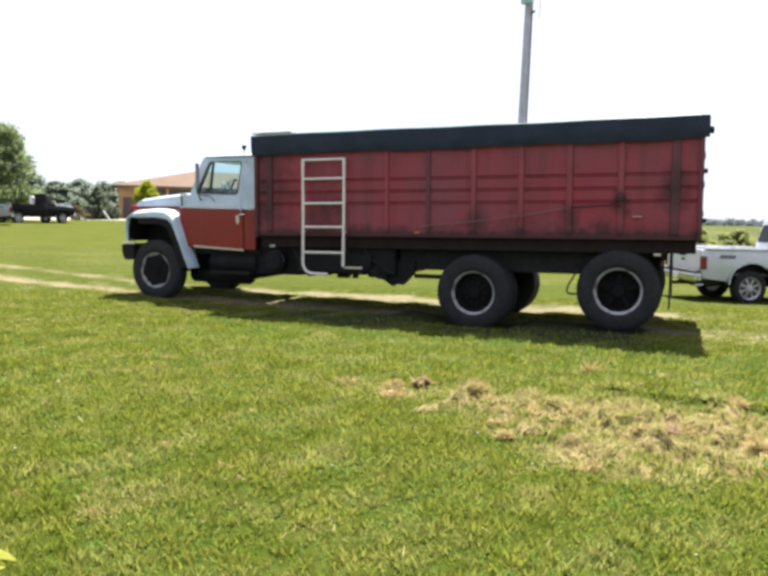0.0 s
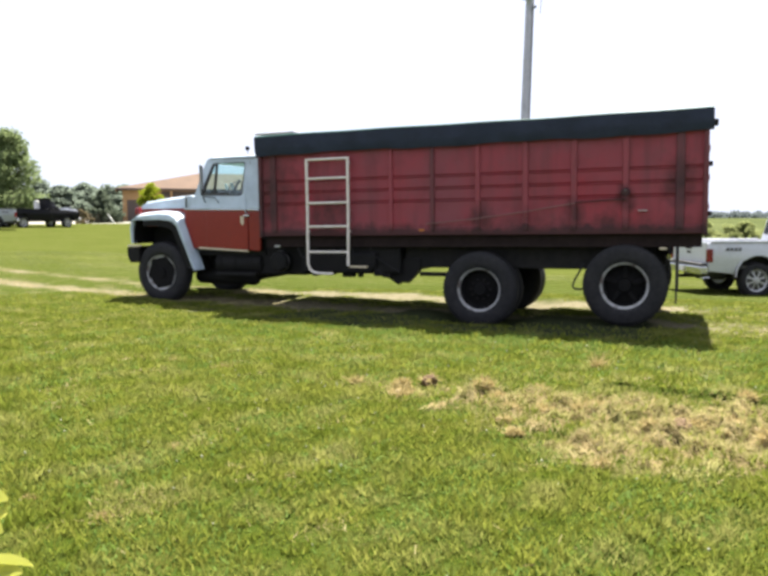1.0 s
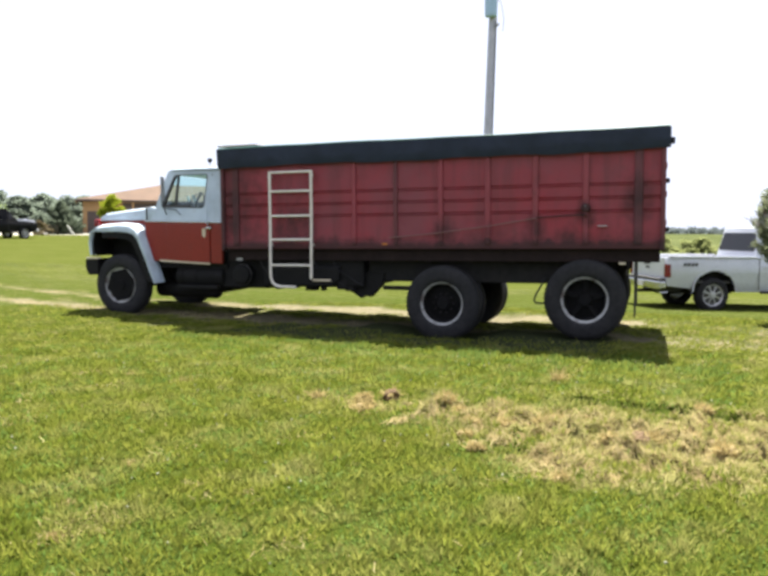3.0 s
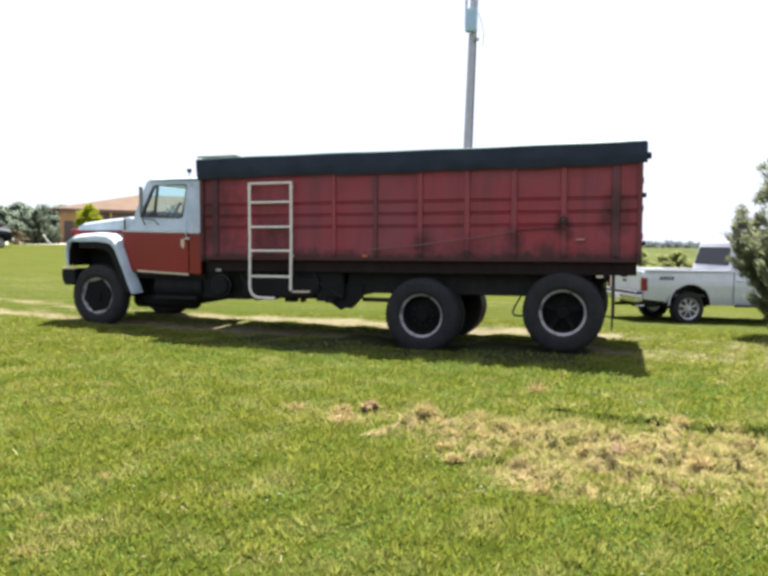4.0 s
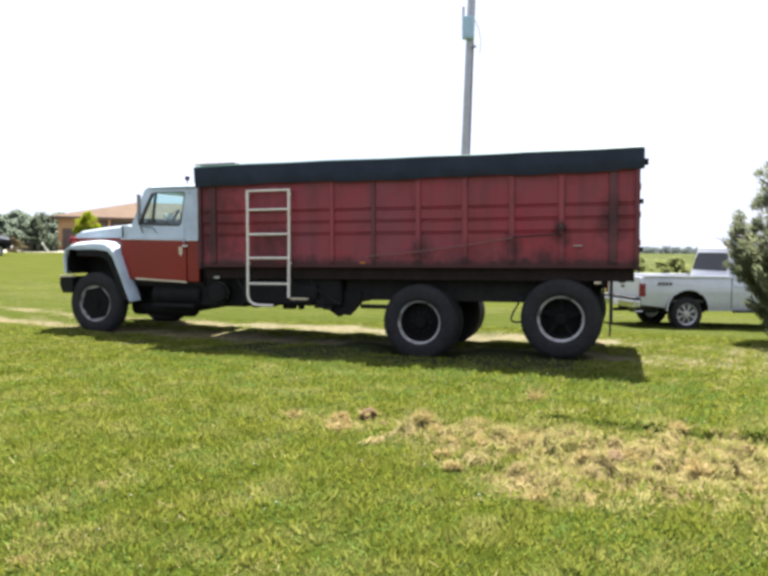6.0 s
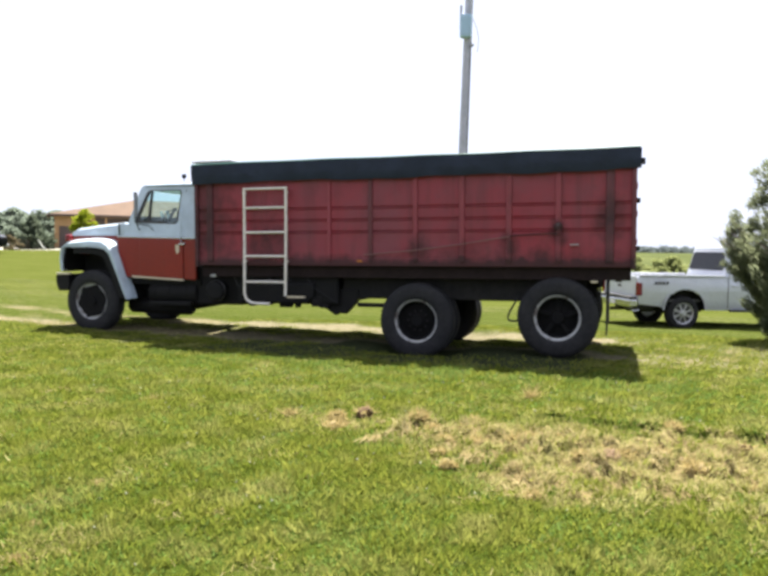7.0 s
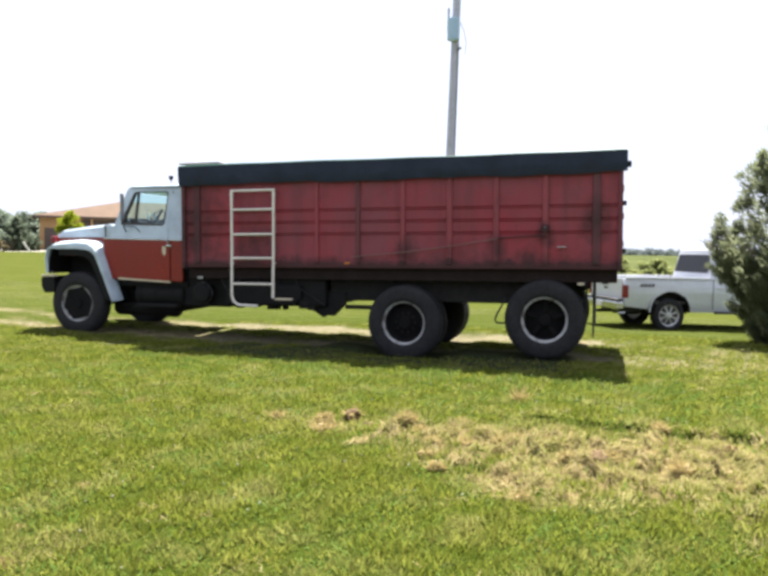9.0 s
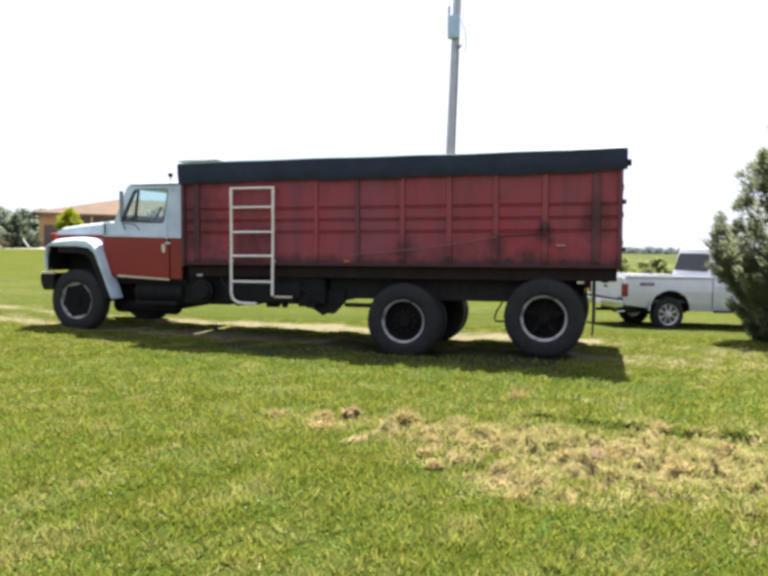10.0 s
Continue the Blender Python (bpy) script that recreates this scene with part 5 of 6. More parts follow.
    def pane(a, b, c, d, lift, nm, lab):
        pb = bmesh.new()
        vs = [pb.verts.new(Vector(v)) for v in (a, b, c, d)]
        pb.faces.new(vs)
        pb.normal_update()
        nn = list(pb.faces)[0].normal.copy()
        mid = sum((Vector(v) for v in (a, b, c, d)), Vector()) / 4
        if nn.dot(mid - Vector((1.9, 0, 1.5))) < 0:
            nn = -nn
        for v in pb.verts:
            v.co += nn * lift
        bmesh.ops.bevel(pb, geom=list(pb.verts), offset=0.07, segments=4, affect="VERTICES", profile=0.5)
        ex = bmesh.ops.extrude_face_region(pb, geom=list(pb.faces))
        for v in ex["geom"]:
            if isinstance(v, bmesh.types.BMVert):
                v.co += nn * 0.006
        return part(nm, pb, window_black, cabin, lab)

    def on_rear(y, z):
        k = (z - z0) / (z1 - z0)
        return (cab0 + 0.13 * k, y * (1 - 0.13 * k), z)
    pane(on_rear(-0.80, 1.36), on_rear(0.80, 1.36), on_rear(0.765, 1.81), on_rear(-0.765, 1.81), 0.004, "rear_window", "dark tinted rear window")
    for s in (-1, 1):
        def on_side(x, z):
            k = (z - z0) / (z1 - z0)
            return (x, s * (cw - 0.12 * k), z)
        pane(on_side(cab0 + 0.20, 1.34), on_side(2.68, 1.34), on_side(2.28, 1.80), on_side(cab0 + 0.26, 1.80), 0.004, "side_window", "dark side window")
        part("cab_shoulder", block(cab0, wb - 0.62, *sorted((s * (hw - 0.03), s * (cw - 0.03))), belt - 0.06, belt - 0.006, 0.01), paint, t)
        part("mirror", block(2.5, 2.62, *sorted((s * (hw + 0.02), s * (hw + 0.26))), 1.20, 1.42, 0.03), dark_vinyl, t, "dark door mirror")

    def on_front(y, z):
        k = (z - z0) / (z1 - z0)
        return (2.95 - 0.6 * k, y * (1 - 0.13 * k), z)
    pane(on_front(-0.78, 1.33), on_front(0.78, 1.33), on_front(0.74, 1.74), on_front(-0.74, 1.74), 0.004, "windscreen", "dark windscreen")
    # wheels
    r = 0.40
    disc = lathe([(0.001, 0.02), (0.05, 0.02), (0.07, 0.05), (0.22, 0.06), (0.235, 0.03), (0.255, 0.02), (0.26, 0.06), (0.20, 0.14), (0.001, 0.14)], 28)
    wheel = part("wheel", disc, rims, t, "bright alloy wheel", None, True)
    part("tyre", lathe([(0.25, 0.03), (0.27, 0.008), (0.33, 0.0), (0.375, 0.02), (r, 0.06), (r, 0.20), (0.375, 0.24), (0.27, 0.25), (0.25, 0.22)], 40, closed=True), rubber, wheel, "black tyre", None, True)
    for k in range(8):
        bb = prism([(0.085, -0.014), (0.15, -0.040), (0.215, -0.052), (0.222, 0.0), (0.215, 0.052), (0.15, 0.040), (0.085, 0.014)], 0.040, 0.060)
        bb.transform(Matrix.Rotation(2 * math.pi * k / 8, 4, "Y"))
        part("wheel_slot", bb, dark_vinyl, wheel)
    wheel.matrix_basis = pose(0, -hw + 0.03, r - 0.01)
    wheel.scale = (1.03, 1.0, 1.03)
    r = 0.33
    wheel.location.z = r - 0.01
    copy_thing(wheel, pose(wb, -hw + 0.03, r - 0.01))
    copy_thing(wheel, pose(0, hw - 0.03, r - 0.01, 0, 0, 180))
    copy_thing(wheel, pose(wb, hw - 0.03, r - 0.01, 0, 0, 180))
    return t


window_black = material("dark_tinted_glass", (0.012, 0.014, 0.016), (0.02, 0.017, 0.018), 3, 0.08, spec=0.3)
grey_paint = material("grey_car_paint", (0.27, 0.29, 0.31), (0.22, 0.24, 0.26), 2, 0.3, coat=0.4)


def stand(x, y, turn=0.0, lift=0.0):
    return pose(x, y, height(x, y) + lift, 0, 0, turn)


pickup("pickup", pose(1.118, 20.02, -0.31, 0, 0, 25.8), "white pickup parked on grass behind the grain truck", white_paint, silver)
pickup("pickup", stand(-41.6, 36.6, 86), "black pickup parked far off beside the drive", black_paint, silver, glare_bonnet, 2.15)
pickup("pickup", stand(-39.0, 32.85, 229.5), "pale grey pickup parked near the big tree", grey_paint, silver)

# ---- utility pole ----
pole = thing("utility_pole", pose(-4.54, 21.6, height(-4.54, 21.6) - 0.3), "weathered grey wooden utility pole behind the truck", "pole")
part("shaft", tube([(0, 0, 0), (0.05, 0, 4.0), (0.14, 0, 8.6), (0.20, 0, 12.0)], [0.155, 0.138, 0.115, 0.10], 14), pole_wood, pole, "", None, True)
cab_ = part("meter_box", block(-0.05, 0.28, -0.30, -0.10, 8.20, 8.85, 0.03), grey_metal, pole, "pale blue-grey metal service box")
part("box_lid", block(-0.03, 0.26, -0.31, -0.30, 8.28, 8.80, 0.004), grey_metal, cab_)
part("arm", block(-0.06, -0.01, -0.26, -0.16, 8.4, 9.12, 0.01), pole_wood, pole, "upright grey stub beside the pole")
part("conduit", tube([(0.15, -0.06, 0.2), (0.18, -0.06, 5.0), (0.225, -0.06, 8.1)], 0.018, 8), black_steel, pole, "dark conduit down the pole", None, True)
part("insulator", tube([(0.2, -0.1, 7.95), (0.33, -0.1, 8.02)], 0.036, 8), gutter, pole, "dark bracket")
part("drop_wire", tube([(0.28, -0.1, 8.75), (0.40, -0.1, 8.5), (0.47, -0.1, 8.15), (0.44, -0.1, 7.8)], 0.010, 6), wire_pink, pole, "slack pinkish drop wire", None, True)

# ---- house ----
house_dir = 41.0
house = thing("house", pose(-63.3, 71.5, height(-63.3, 71.5) + 0.15, 0, 0, house_dir), "low tan house with a brown shingled hip roof", "house")
L, D, E_H, R_H = 26.0, 13.0, 4.1, 6.4
part("wall", block(0, L, 0, 0.25, 0, E_H), tan_brick, house, "tan front wall")
part("wall", block(0, L, D - 0.25, D, 0, E_H), tan_brick, house)
part("wall", block(0, 0.25, 0.25, D - 0.25, 0, E_H), tan_brick, house)
part("wall", block(L - 0.25, L, 0.25, D - 0.25, 0, E_H), tan_brick, house)
bm = bmesh.new()
o = 0.8
ev = [bm.verts.new(v) for v in ((-o, -o, E_H), (L + o, -o, E_H), (L + o, D + o, E_H), (-o, D + o, E_H))]
up = [bm.verts.new(v) for v in ((D / 2 + 3.0, D / 2, R_H), (L - D / 2 - 1.5, D / 2, R_H))]
for f in ((ev[0], ev[1], up[1], up[0]), (ev[1], ev[2], up[1]), (ev[2], ev[3], up[0], up[1]), (ev[3], ev[0], up[0]), (ev[3], ev[2], ev[1], ev[0])):
    bm.faces.new(f)
rf = part("roof", bm, roof_tile, house, "brown shingled hip roof")
# The front fascia is dark too, part of the painted porch shade.
part("fascia", block(-o, L + o, -o - 0.04, -o, E_H - 0.22, E_H + 0.02), brown_door, rf)
part("fascia", block(-o - 0.04, -o, -o, D + o, E_H - 0.22, E_H + 0.02), tan_brick, rf)
for x0, x1, z1 in ((0.5, 3.3, 2.7),):
    gd = part("garage_door", block(x0, x1, -0.05, 0.0, 0, z1), brown_door, house, "dark brown garage door")
    for z in (0.55, 1.1, 1.65):
        part("door_groove", block(x0, x1, -0.058, -0.05, z, z + 0.03), dark_vinyl, gd)
    part("door_frame", block(x0 - 0.12, x0, -0.07, 0.0, 0, z1 + 0.12), tan_brick, gd)
    part("door_frame", block(x1, x1 + 0.12, -0.07, 0.0, 0, z1 + 0.12), tan_brick, gd)
# A dark panel takes the place of the deep porch's shade.
part("porch_screen", block(4.5, 25.0, -0.03, 0.0, 0.3, 3.80), brown_door, house, "dark brown panel standing in for the shade of the porch")
for x0 in (5.55, 9.6, 13.6, 17.6, 21.6):
    part("porch_post", block(x0, x0 + 0.22, -0.62, -0.40, 0, E_H - 0.01), tan_brick, house, "tan porch post under the eaves")
for x0 in (9.0, 12.5, 17.0, 21.0):
    wi = part("window", block(x0, x0 + 1.5, -0.04, 0.0, 0.95, 2.35), window_black, house, "dark window")
    for a, b, c, d in ((x0 - 0.1, x0 + 1.6, 2.35, 2.47), (x0 - 0.1, x0 + 1.6, 0.83, 0.95), (x0 - 0.1, x0, 0.95, 2.35), (x0 + 1.5, x0 + 1.6, 0.95, 2.35), (x0 + 0.72, x0 + 0.78, 0.95, 2.35)):
        part("window_frame", block(a, b, -0.06, 0.0, c, d), white_trim, wi)

# gravel yard before the house
yy_, xx_ = np.meshgrid(np.linspace(0, 1, 12), np.linspace(0, 1, 40))
along, across = np.array([math.cos(radians(41)), math.sin(radians(41))]), np.array([math.sin(radians(41)), -math.cos(radians(41))])
px = -63.3 + along[0] * (xx_ * 44 - 14) + across[0] * (0.3 + yy_ * 8)
py = 71.5 + along[1] * (xx_ * 44 - 14) + across[1] * (0.3 + yy_ * 8)
fi = (np.arange(39)[:, None] * 12 + np.arange(11)[None]).ravel()
mesh_from("gravel_drive", np.stack([px.ravel(), py.ravel(), gz(px, py).ravel() + 0.03 + 0.25 * (1 - yy_.ravel())], 1), np.stack([fi, fi + 1, fi + 13, fi + 12], 1), gravel_mat, "pale gravel drive before the house", "drive", "structure")


# ---- trees ----
def leaf_cloud(rng, centres, radii, per, size, aspect=1.0, up=0.0, out_from=None, flat=0.7):
    """Small leaf quads scattered in clumps. Returns corners and faces."""
    c = np.repeat(centres, per, 0)
    r = np.repeat(radii, per)
    n = len(c)
    d = rng.normal(size=(n, 3))
    d /= np.linalg.norm(d, axis=1, keepdims=True)
    p = c + d * (r * rng.uniform(0.25, 1.0, n) ** 0.6)[:, None] * np.array([1, 1, flat])
    a = rng.normal(size=(n, 3))
    if out_from is not None:
        o = p - out_from
        o[:, 2] = 0
        o /= np.linalg.norm(o, axis=1, keepdims=True) + 1e-6
        a = a * 0.45 + o * 0.8
    a[:, 2] += up
    a /= np.linalg.norm(a, axis=1, keepdims=True)
    b = np.cross(a, rng.normal(size=(n, 3)))
    b /= np.linalg.norm(b, axis=1, keepdims=True) + 1e-9
    s = (size * rng.uniform(0.6, 1.4, n))[:, None]
    a, b = a * s * aspect, b * s
    v = np.stack([p - a * 0.5, p + b * 0.5 - a * 0.05, p + a * 0.5, p - b * 0.5 + a * 0.05], 1).reshape(-1, 3)
    return v, np.arange(4 * n).reshape(-1, 4)


def broad_tree(name, m, label, tall, wide, seed, leaf, per=70, size=0.3, low=0.12, clumps=70, group="", trunk_r=None, spread=1.0):
    rng, rg = np.random.default_rng(seed), random.Random(seed)
    t = thing(name, m, label, "tree", group)
    tr = trunk_r or tall * 0.022
    bm = tube([(0, 0, -0.3), (0.02 * tall, 0, tall * 0.3), (0, 0.02 * tall, tall * 0.55), (0.01 * tall, 0, tall * 0.85)], [tr * 1.3, tr, tr * 0.7, tr * 0.2], 8)
    cs, rs = [], []
    for k in range(clumps):
        h = low + (1 - low) * rg.random() ** 0.9
        prof = math.sin(min(1.0, (h - low * 0.6) / (1 - low * 0.6)) ** 0.75 * math.pi * 0.93 + 0.18)
        ang, rad = rg.uniform(0, 2 * math.pi), wide * max(0.12, prof) * rg.uniform(0.35, 1.0)
        cs.append((rad * math.cos(ang), rad * math.sin(ang), h * tall * 0.97))
        rs.append(tall * rg.uniform(0.05, 0.10) * spread)
        if k % 4 == 0:
            z = max(tall * 0.15, h * tall * 0.7)
            tube([(0, 0, z), (cs[-1][0] * 0.5, cs[-1][1] * 0.5, z + (h * tall - z) * 0.6), cs[-1]], [tr * 0.35, tr * 0.2, tr * 0.08], 5, bm)
    part("trunk", bm, bark, t, "", None, True)
    v, f = leaf_cloud(rng, np.array(cs), np.array(rs), per, size, 1.3)
    mesh_from("crown", v, f, leaf, parent=t)
    return t


def cedar(name, m, label, tall, prof, seed, leaf, n=9000, size=0.10, group="", boughs=160, slim=2.6, spires=False):
    """A conifer with upswept sprays; prof gives its half width by height."""
    rng, rg = np.random.default_rng(seed), random.Random(seed)
    t = thing(name, m, label, "tree", group)
    bm = tube([(0, 0, -0.2), (0.02, 0.01, tall * 0.5), (0, 0, tall * 0.97)], [tall * 0.022, tall * 0.014, 0.006], 8)
    hs, ws = [p[0] for p in prof], [p[1] for p in prof]
    cs, rs = [], []
    for k in range(boughs):
        h = tall * rg.uniform(0.02, 1.0) ** 0.9
        w = float(np.interp(h, hs, ws)) * (rg.uniform(0.45, 1.0) if k % 6 else rg.uniform(0.92, 1.12))
        a = rg.uniform(0, 2 * math.pi)
        tip = Vector((w * math.cos(a), w * math.sin(a), h))
        root = Vector((0, 0, max(0.05, h - 0.75 * w)))
        high = spires and h > 0.45 * tall
        if high and k % 5 < 3:
            continue
        if high:
            root = Vector((tip.x * 0.68, tip.y * 0.68, h - rg.uniform(0.45, 0.75)))
        if k % 8 == 0:
            tube([root, root.lerp(tip, 0.6) - Vector((0, 0, 0.05)), tip], [0.022, 0.014, 0.004], 5, bm)
        for q in (0.45, 0.6, 0.72, 0.83, 0.92, 1.0):
            p = root.lerp(tip, q) - Vector((0, 0, 0.10 * math.sin(math.pi * q)))
            if high:
                p += Vector((rg.gauss(0, 0.055), rg.gauss(0, 0.055), rg.gauss(0, 0.05)))
            cs.append(p)
            rs.append((0.21 - 0.12 * q) * rg.uniform(0.75, 1.35) if high else (0.20 - 0.11 * q) * (tall / 4.2) ** 0.5)
    part("trunk", bm, bark, t, "", None, True)
    v, f = leaf_cloud(rng, np.array(cs), np.array(rs), max(4, n // len(cs)), size, slim, 0.75, np.zeros(3), 1.0)
    mesh_from("crown", v, f, leaf, parent=t)
    return t


bushy = cedar("cedar_tree", stand(3.02, 14.3), "bushy green cedar with upswept sprays beside the pickup", 4.0,
      [(0.05, 0.55), (0.38, 0.78), (0.64, 0.98), (0.9, 0.88), (1.07, 1.12), (1.3, 1.24), (1.67, 1.42), (2.1, 1.32), (2.36, 1.14), (2.53, 1.0), (2.97, 0.94), (3.14, 0.84), (3.44, 0.55), (4.0, 0.1)], 5, cedar_leaf, 62000, 0.020, "", 400, 7.0, True)
rg = random.Random(63)
for k in range(6):
    z, out = rg.uniform(1.35, 1.75), rg.uniform(1.15, 1.5)
    root, tip = Vector((-0.55, -0.1, z - 0.15)), Vector((-out, rg.uniform(-0.35, 0.1), z + rg.uniform(0.05, 0.35)))
    bm = tube([root, root.lerp(tip, 0.55) + Vector((0, 0, -0.04)), tip], [0.014, 0.010, 0.005], 5)
    for q in (0.5, 0.65, 0.8, 0.9):
        p = root.lerp(tip, q)
        tube([p, p + Vector((rg.uniform(-0.16, -0.02), rg.uniform(-0.08, 0.08), rg.uniform(0.04, 0.16)))], [0.007, 0.004], 4, bm)
    part("dead_twig", bm, twig_brown, bushy, "bare reddish-brown twig" if k == 0 else "")
broad_tree("big_tree", stand(-46.2, 40.4), "tall leafy tree with a full crown down to the grass", 6.65, 2.35, 11, tree_leaf, 170, 0.14, 0.05, 105, spread=1.7)
cedar("spruce", stand(-62.6, 67.4), "dark dense spruce beside the house", 3.7, [(0.1, 2.0), (1.0, 2.1), (2.0, 1.6), (2.9, 0.9), (3.7, 0.15)], 8, spruce_leaf, 7000, 0.22)
broad_tree("lime_shrub", stand(-54.1, 65.5), "bright lime-green shrub before the house", 4.6, 1.4, 21, lime_leaf, 120, 0.15, 0.1, 50, spread=1.2)
rg = random.Random(4)
for k, (az, dist, tall) in enumerate(((53.0, 120, 6.4), (50.5, 135, 7.4), (48.6, 128, 6.8), (47.0, 140, 7.6), (45.6, 126, 6.6), (44.0, 138, 7.6), (42.6, 125, 6.6), (41.4, 140, 7.4), (40.0, 130, 6.0), (38.0, 150, 6.4), (36.0, 160, 6.5))):
    a = radians(az)
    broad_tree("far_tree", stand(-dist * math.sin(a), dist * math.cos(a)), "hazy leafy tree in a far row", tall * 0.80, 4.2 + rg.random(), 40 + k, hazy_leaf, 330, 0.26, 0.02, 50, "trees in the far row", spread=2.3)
# bushes in the dip and the wooded ridge beyond
for k, (x, y, tall, wide) in enumerate(((1.2, 61, 3.1, 2.0), (2.6, 60, 3.0, 2.2), (4.0, 61.5, 3.2, 2.2), (5.5, 62.5, 2.8, 2.0), (7.0, 66, 2.6, 2.2), (8.5, 72, 3.5, 2.6), (-1.5, 64, 3.4, 2.6), (11.5, 70, 3.0, 2.2), (-4.0, 80, 3.0, 3.0), (14.5, 78, 3.2, 3.0))):
    broad_tree("bush", stand(x, y), "rounded bush in the dip beyond the pickup", tall, wide, 70 + k, dip_leaf, 200, 0.12, 0.0, 60, "bushes in the dip", 0.06, 1.5)
rng = np.random.default_rng(9)
cx = np.linspace(-260, 320, 760)
cy = 640 + 25 * np.sin(cx / 60) + rng.uniform(-20, 20, 760)
cz = gz(cx, cy) + rng.uniform(-0.4, 2.7, 760) + 0.5 * np.sin(cx / 37)
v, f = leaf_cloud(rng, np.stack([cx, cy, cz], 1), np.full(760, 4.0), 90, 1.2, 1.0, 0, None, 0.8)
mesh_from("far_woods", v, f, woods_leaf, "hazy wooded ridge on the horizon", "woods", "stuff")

# ---- barn behind the big tree ----
barn = thing("barn", stand(-47.35, 41.55, 49), "dark gambrel barn with a pale edge along its steep roof", "barn")
part("wall", prism([(0.1, -0.3), (0.1, 2.95), (-1.75, 5.6), (-4.6, 6.7), (-7.45, 5.6), (-9.3, 2.95), (-9.3, -0.3)], 0, 7.0), barn_wall, barn, "dark weathered plank wall")
for pts in ([(0.32, 2.75), (-1.72, 5.68), (-1.62, 5.84), (0.46, 2.86)], [(-1.72, 5.68), (-4.6, 6.78), (-4.6, 6.95), (-1.62, 5.84)], [(-9.52, 2.75), (-7.48, 5.68), (-7.58, 5.84), (-9.66, 2.86)], [(-7.48, 5.68), (-4.6, 6.78), (-4.6, 6.95), (-7.58, 5.84)]):
    slope = part("roof", prism(pts, -0.25, 7.25), barn_roof, barn, "steep pale grey roof sheet")
    part("barge_board", prism([(x, z - 0.10) for x, z in pts], -0.30, -0.255), white_trim, slope, "pale barge board")
for k in range(11):
    part("batten", block(-0.25 - 0.85 * k, -0.20 - 0.85 * k, -0.03, 0.0, 0, 2.9), barn_wall, barn)

# ---- yard clutter by the house ----
tank = thing("white_tank", stand(-41.6, 36.6, 86) @ pose(1.88, 0.1, 0.662), "white plastic tank in the bed of the black pickup", "tank")
part("tank_body", block(-0.12, 0.12, -0.16, 0.16, 0, 1.12, 0.06), white_trim, tank)
part("lid", lathe([(0.001, 0), (0.09, 0), (0.09, 0.06), (0.001, 0.06)], 16), white_trim, tank, "", pose(0, 0, 1.18, -90))
board = thing("leaning_board", stand(-58.7, 65.0, 41), "pale board leaning in the yard", "board")
part("plank", tube([(0, 0, 0), (-0.75, 0, 1.15)], 0.12, 4), white_trim, board)
for k in range(3):
    x, y = -54.0 + 0.5 * k, 54.5 + 0.6 * k
    tr_ = thing("garden_trellis", stand(x, y, 45), "weathered wooden garden trellis among weeds", "trellis", "garden trellises")
    for q in (-0.5, 0.5):
        part("post", block(q - 0.04, q + 0.04, -0.04, 0.04, 0, 1.0), bark, tr_)
    for z in (0.35, 0.85):
        part("rail", block(-0.6, 0.6, -0.03, 0.03, z - 0.04, z + 0.04), bark, tr_)
for k, (x, y) in enumerate(((-52.5, 53.0), (-54.8, 56.5), (-50.6, 51.8))):
    broad_tree("garden_shrub", stand(x, y), "low reddish-brown garden shrub", 1.25, 1.0, 90 + k, weed_leaf, 60, 0.14, 0.0, 30, "shrubs in the garden")


# ---- lawn ----
def blades(seed, n, r0, r1, a0, a1, dense, tall, width, lean=0.5, tuft=0.0):
    """Grass blades over a sector of the lawn: corners and faces. dense gives the share kept at a place."""
    rng = np.random.default_rng(seed)
    r = np.sqrt(rng.uniform(r0 * r0, r1 * r1, n))
    a = np.radians(rng.uniform(a0, a1, n))
    x, y = -r * np.sin(a), r * np.cos(a)
    keep = rng.random(n) < dense(x, y, r)
    x, y, r = x[keep], y[keep], r[keep]
    n = len(x)
    z = gz(x, y) - 0.004
    h = tall * (1 - 0.45 * soft_step(r, 7, 13)) * rng.uniform(0.5, 1.25, n) * np.clip(1 + 0.25 * wobble(x, y, 0.8) + tuft * (wobble(x, y, 0.09, 3.0) + 0.5 * wobble(x, y, 0.28, 1.0)), 0.3, 3)
    w = width * rng.uniform(0.6, 1.4, n) * (0.6 + r / 9)
    t, d = rng.uniform(0, 2 * math.pi, n), rng.uniform(0, 2 * math.pi, n)
    lx, ly = np.cos(d) * h * lean * rng.uniform(0.2, 1.4, n), np.sin(d) * h * lean * rng.uniform(0.2, 1.4, n)
    wx, wy = np.cos(t) * w / 2, np.sin(t) * w / 2
    v = np.stack([np.stack([x - wx, y - wy, z], 1), np.stack([x + wx, y + wy, z], 1), np.stack([x + lx + wx * 0.3, y + ly + wy * 0.3, z + h], 1), np.stack([x + lx - wx * 0.3, y + ly - wy * 0.3, z + h], 1)], 1)
    return v.reshape(-1, 3), np.arange(4 * n).reshape(-1, 4)


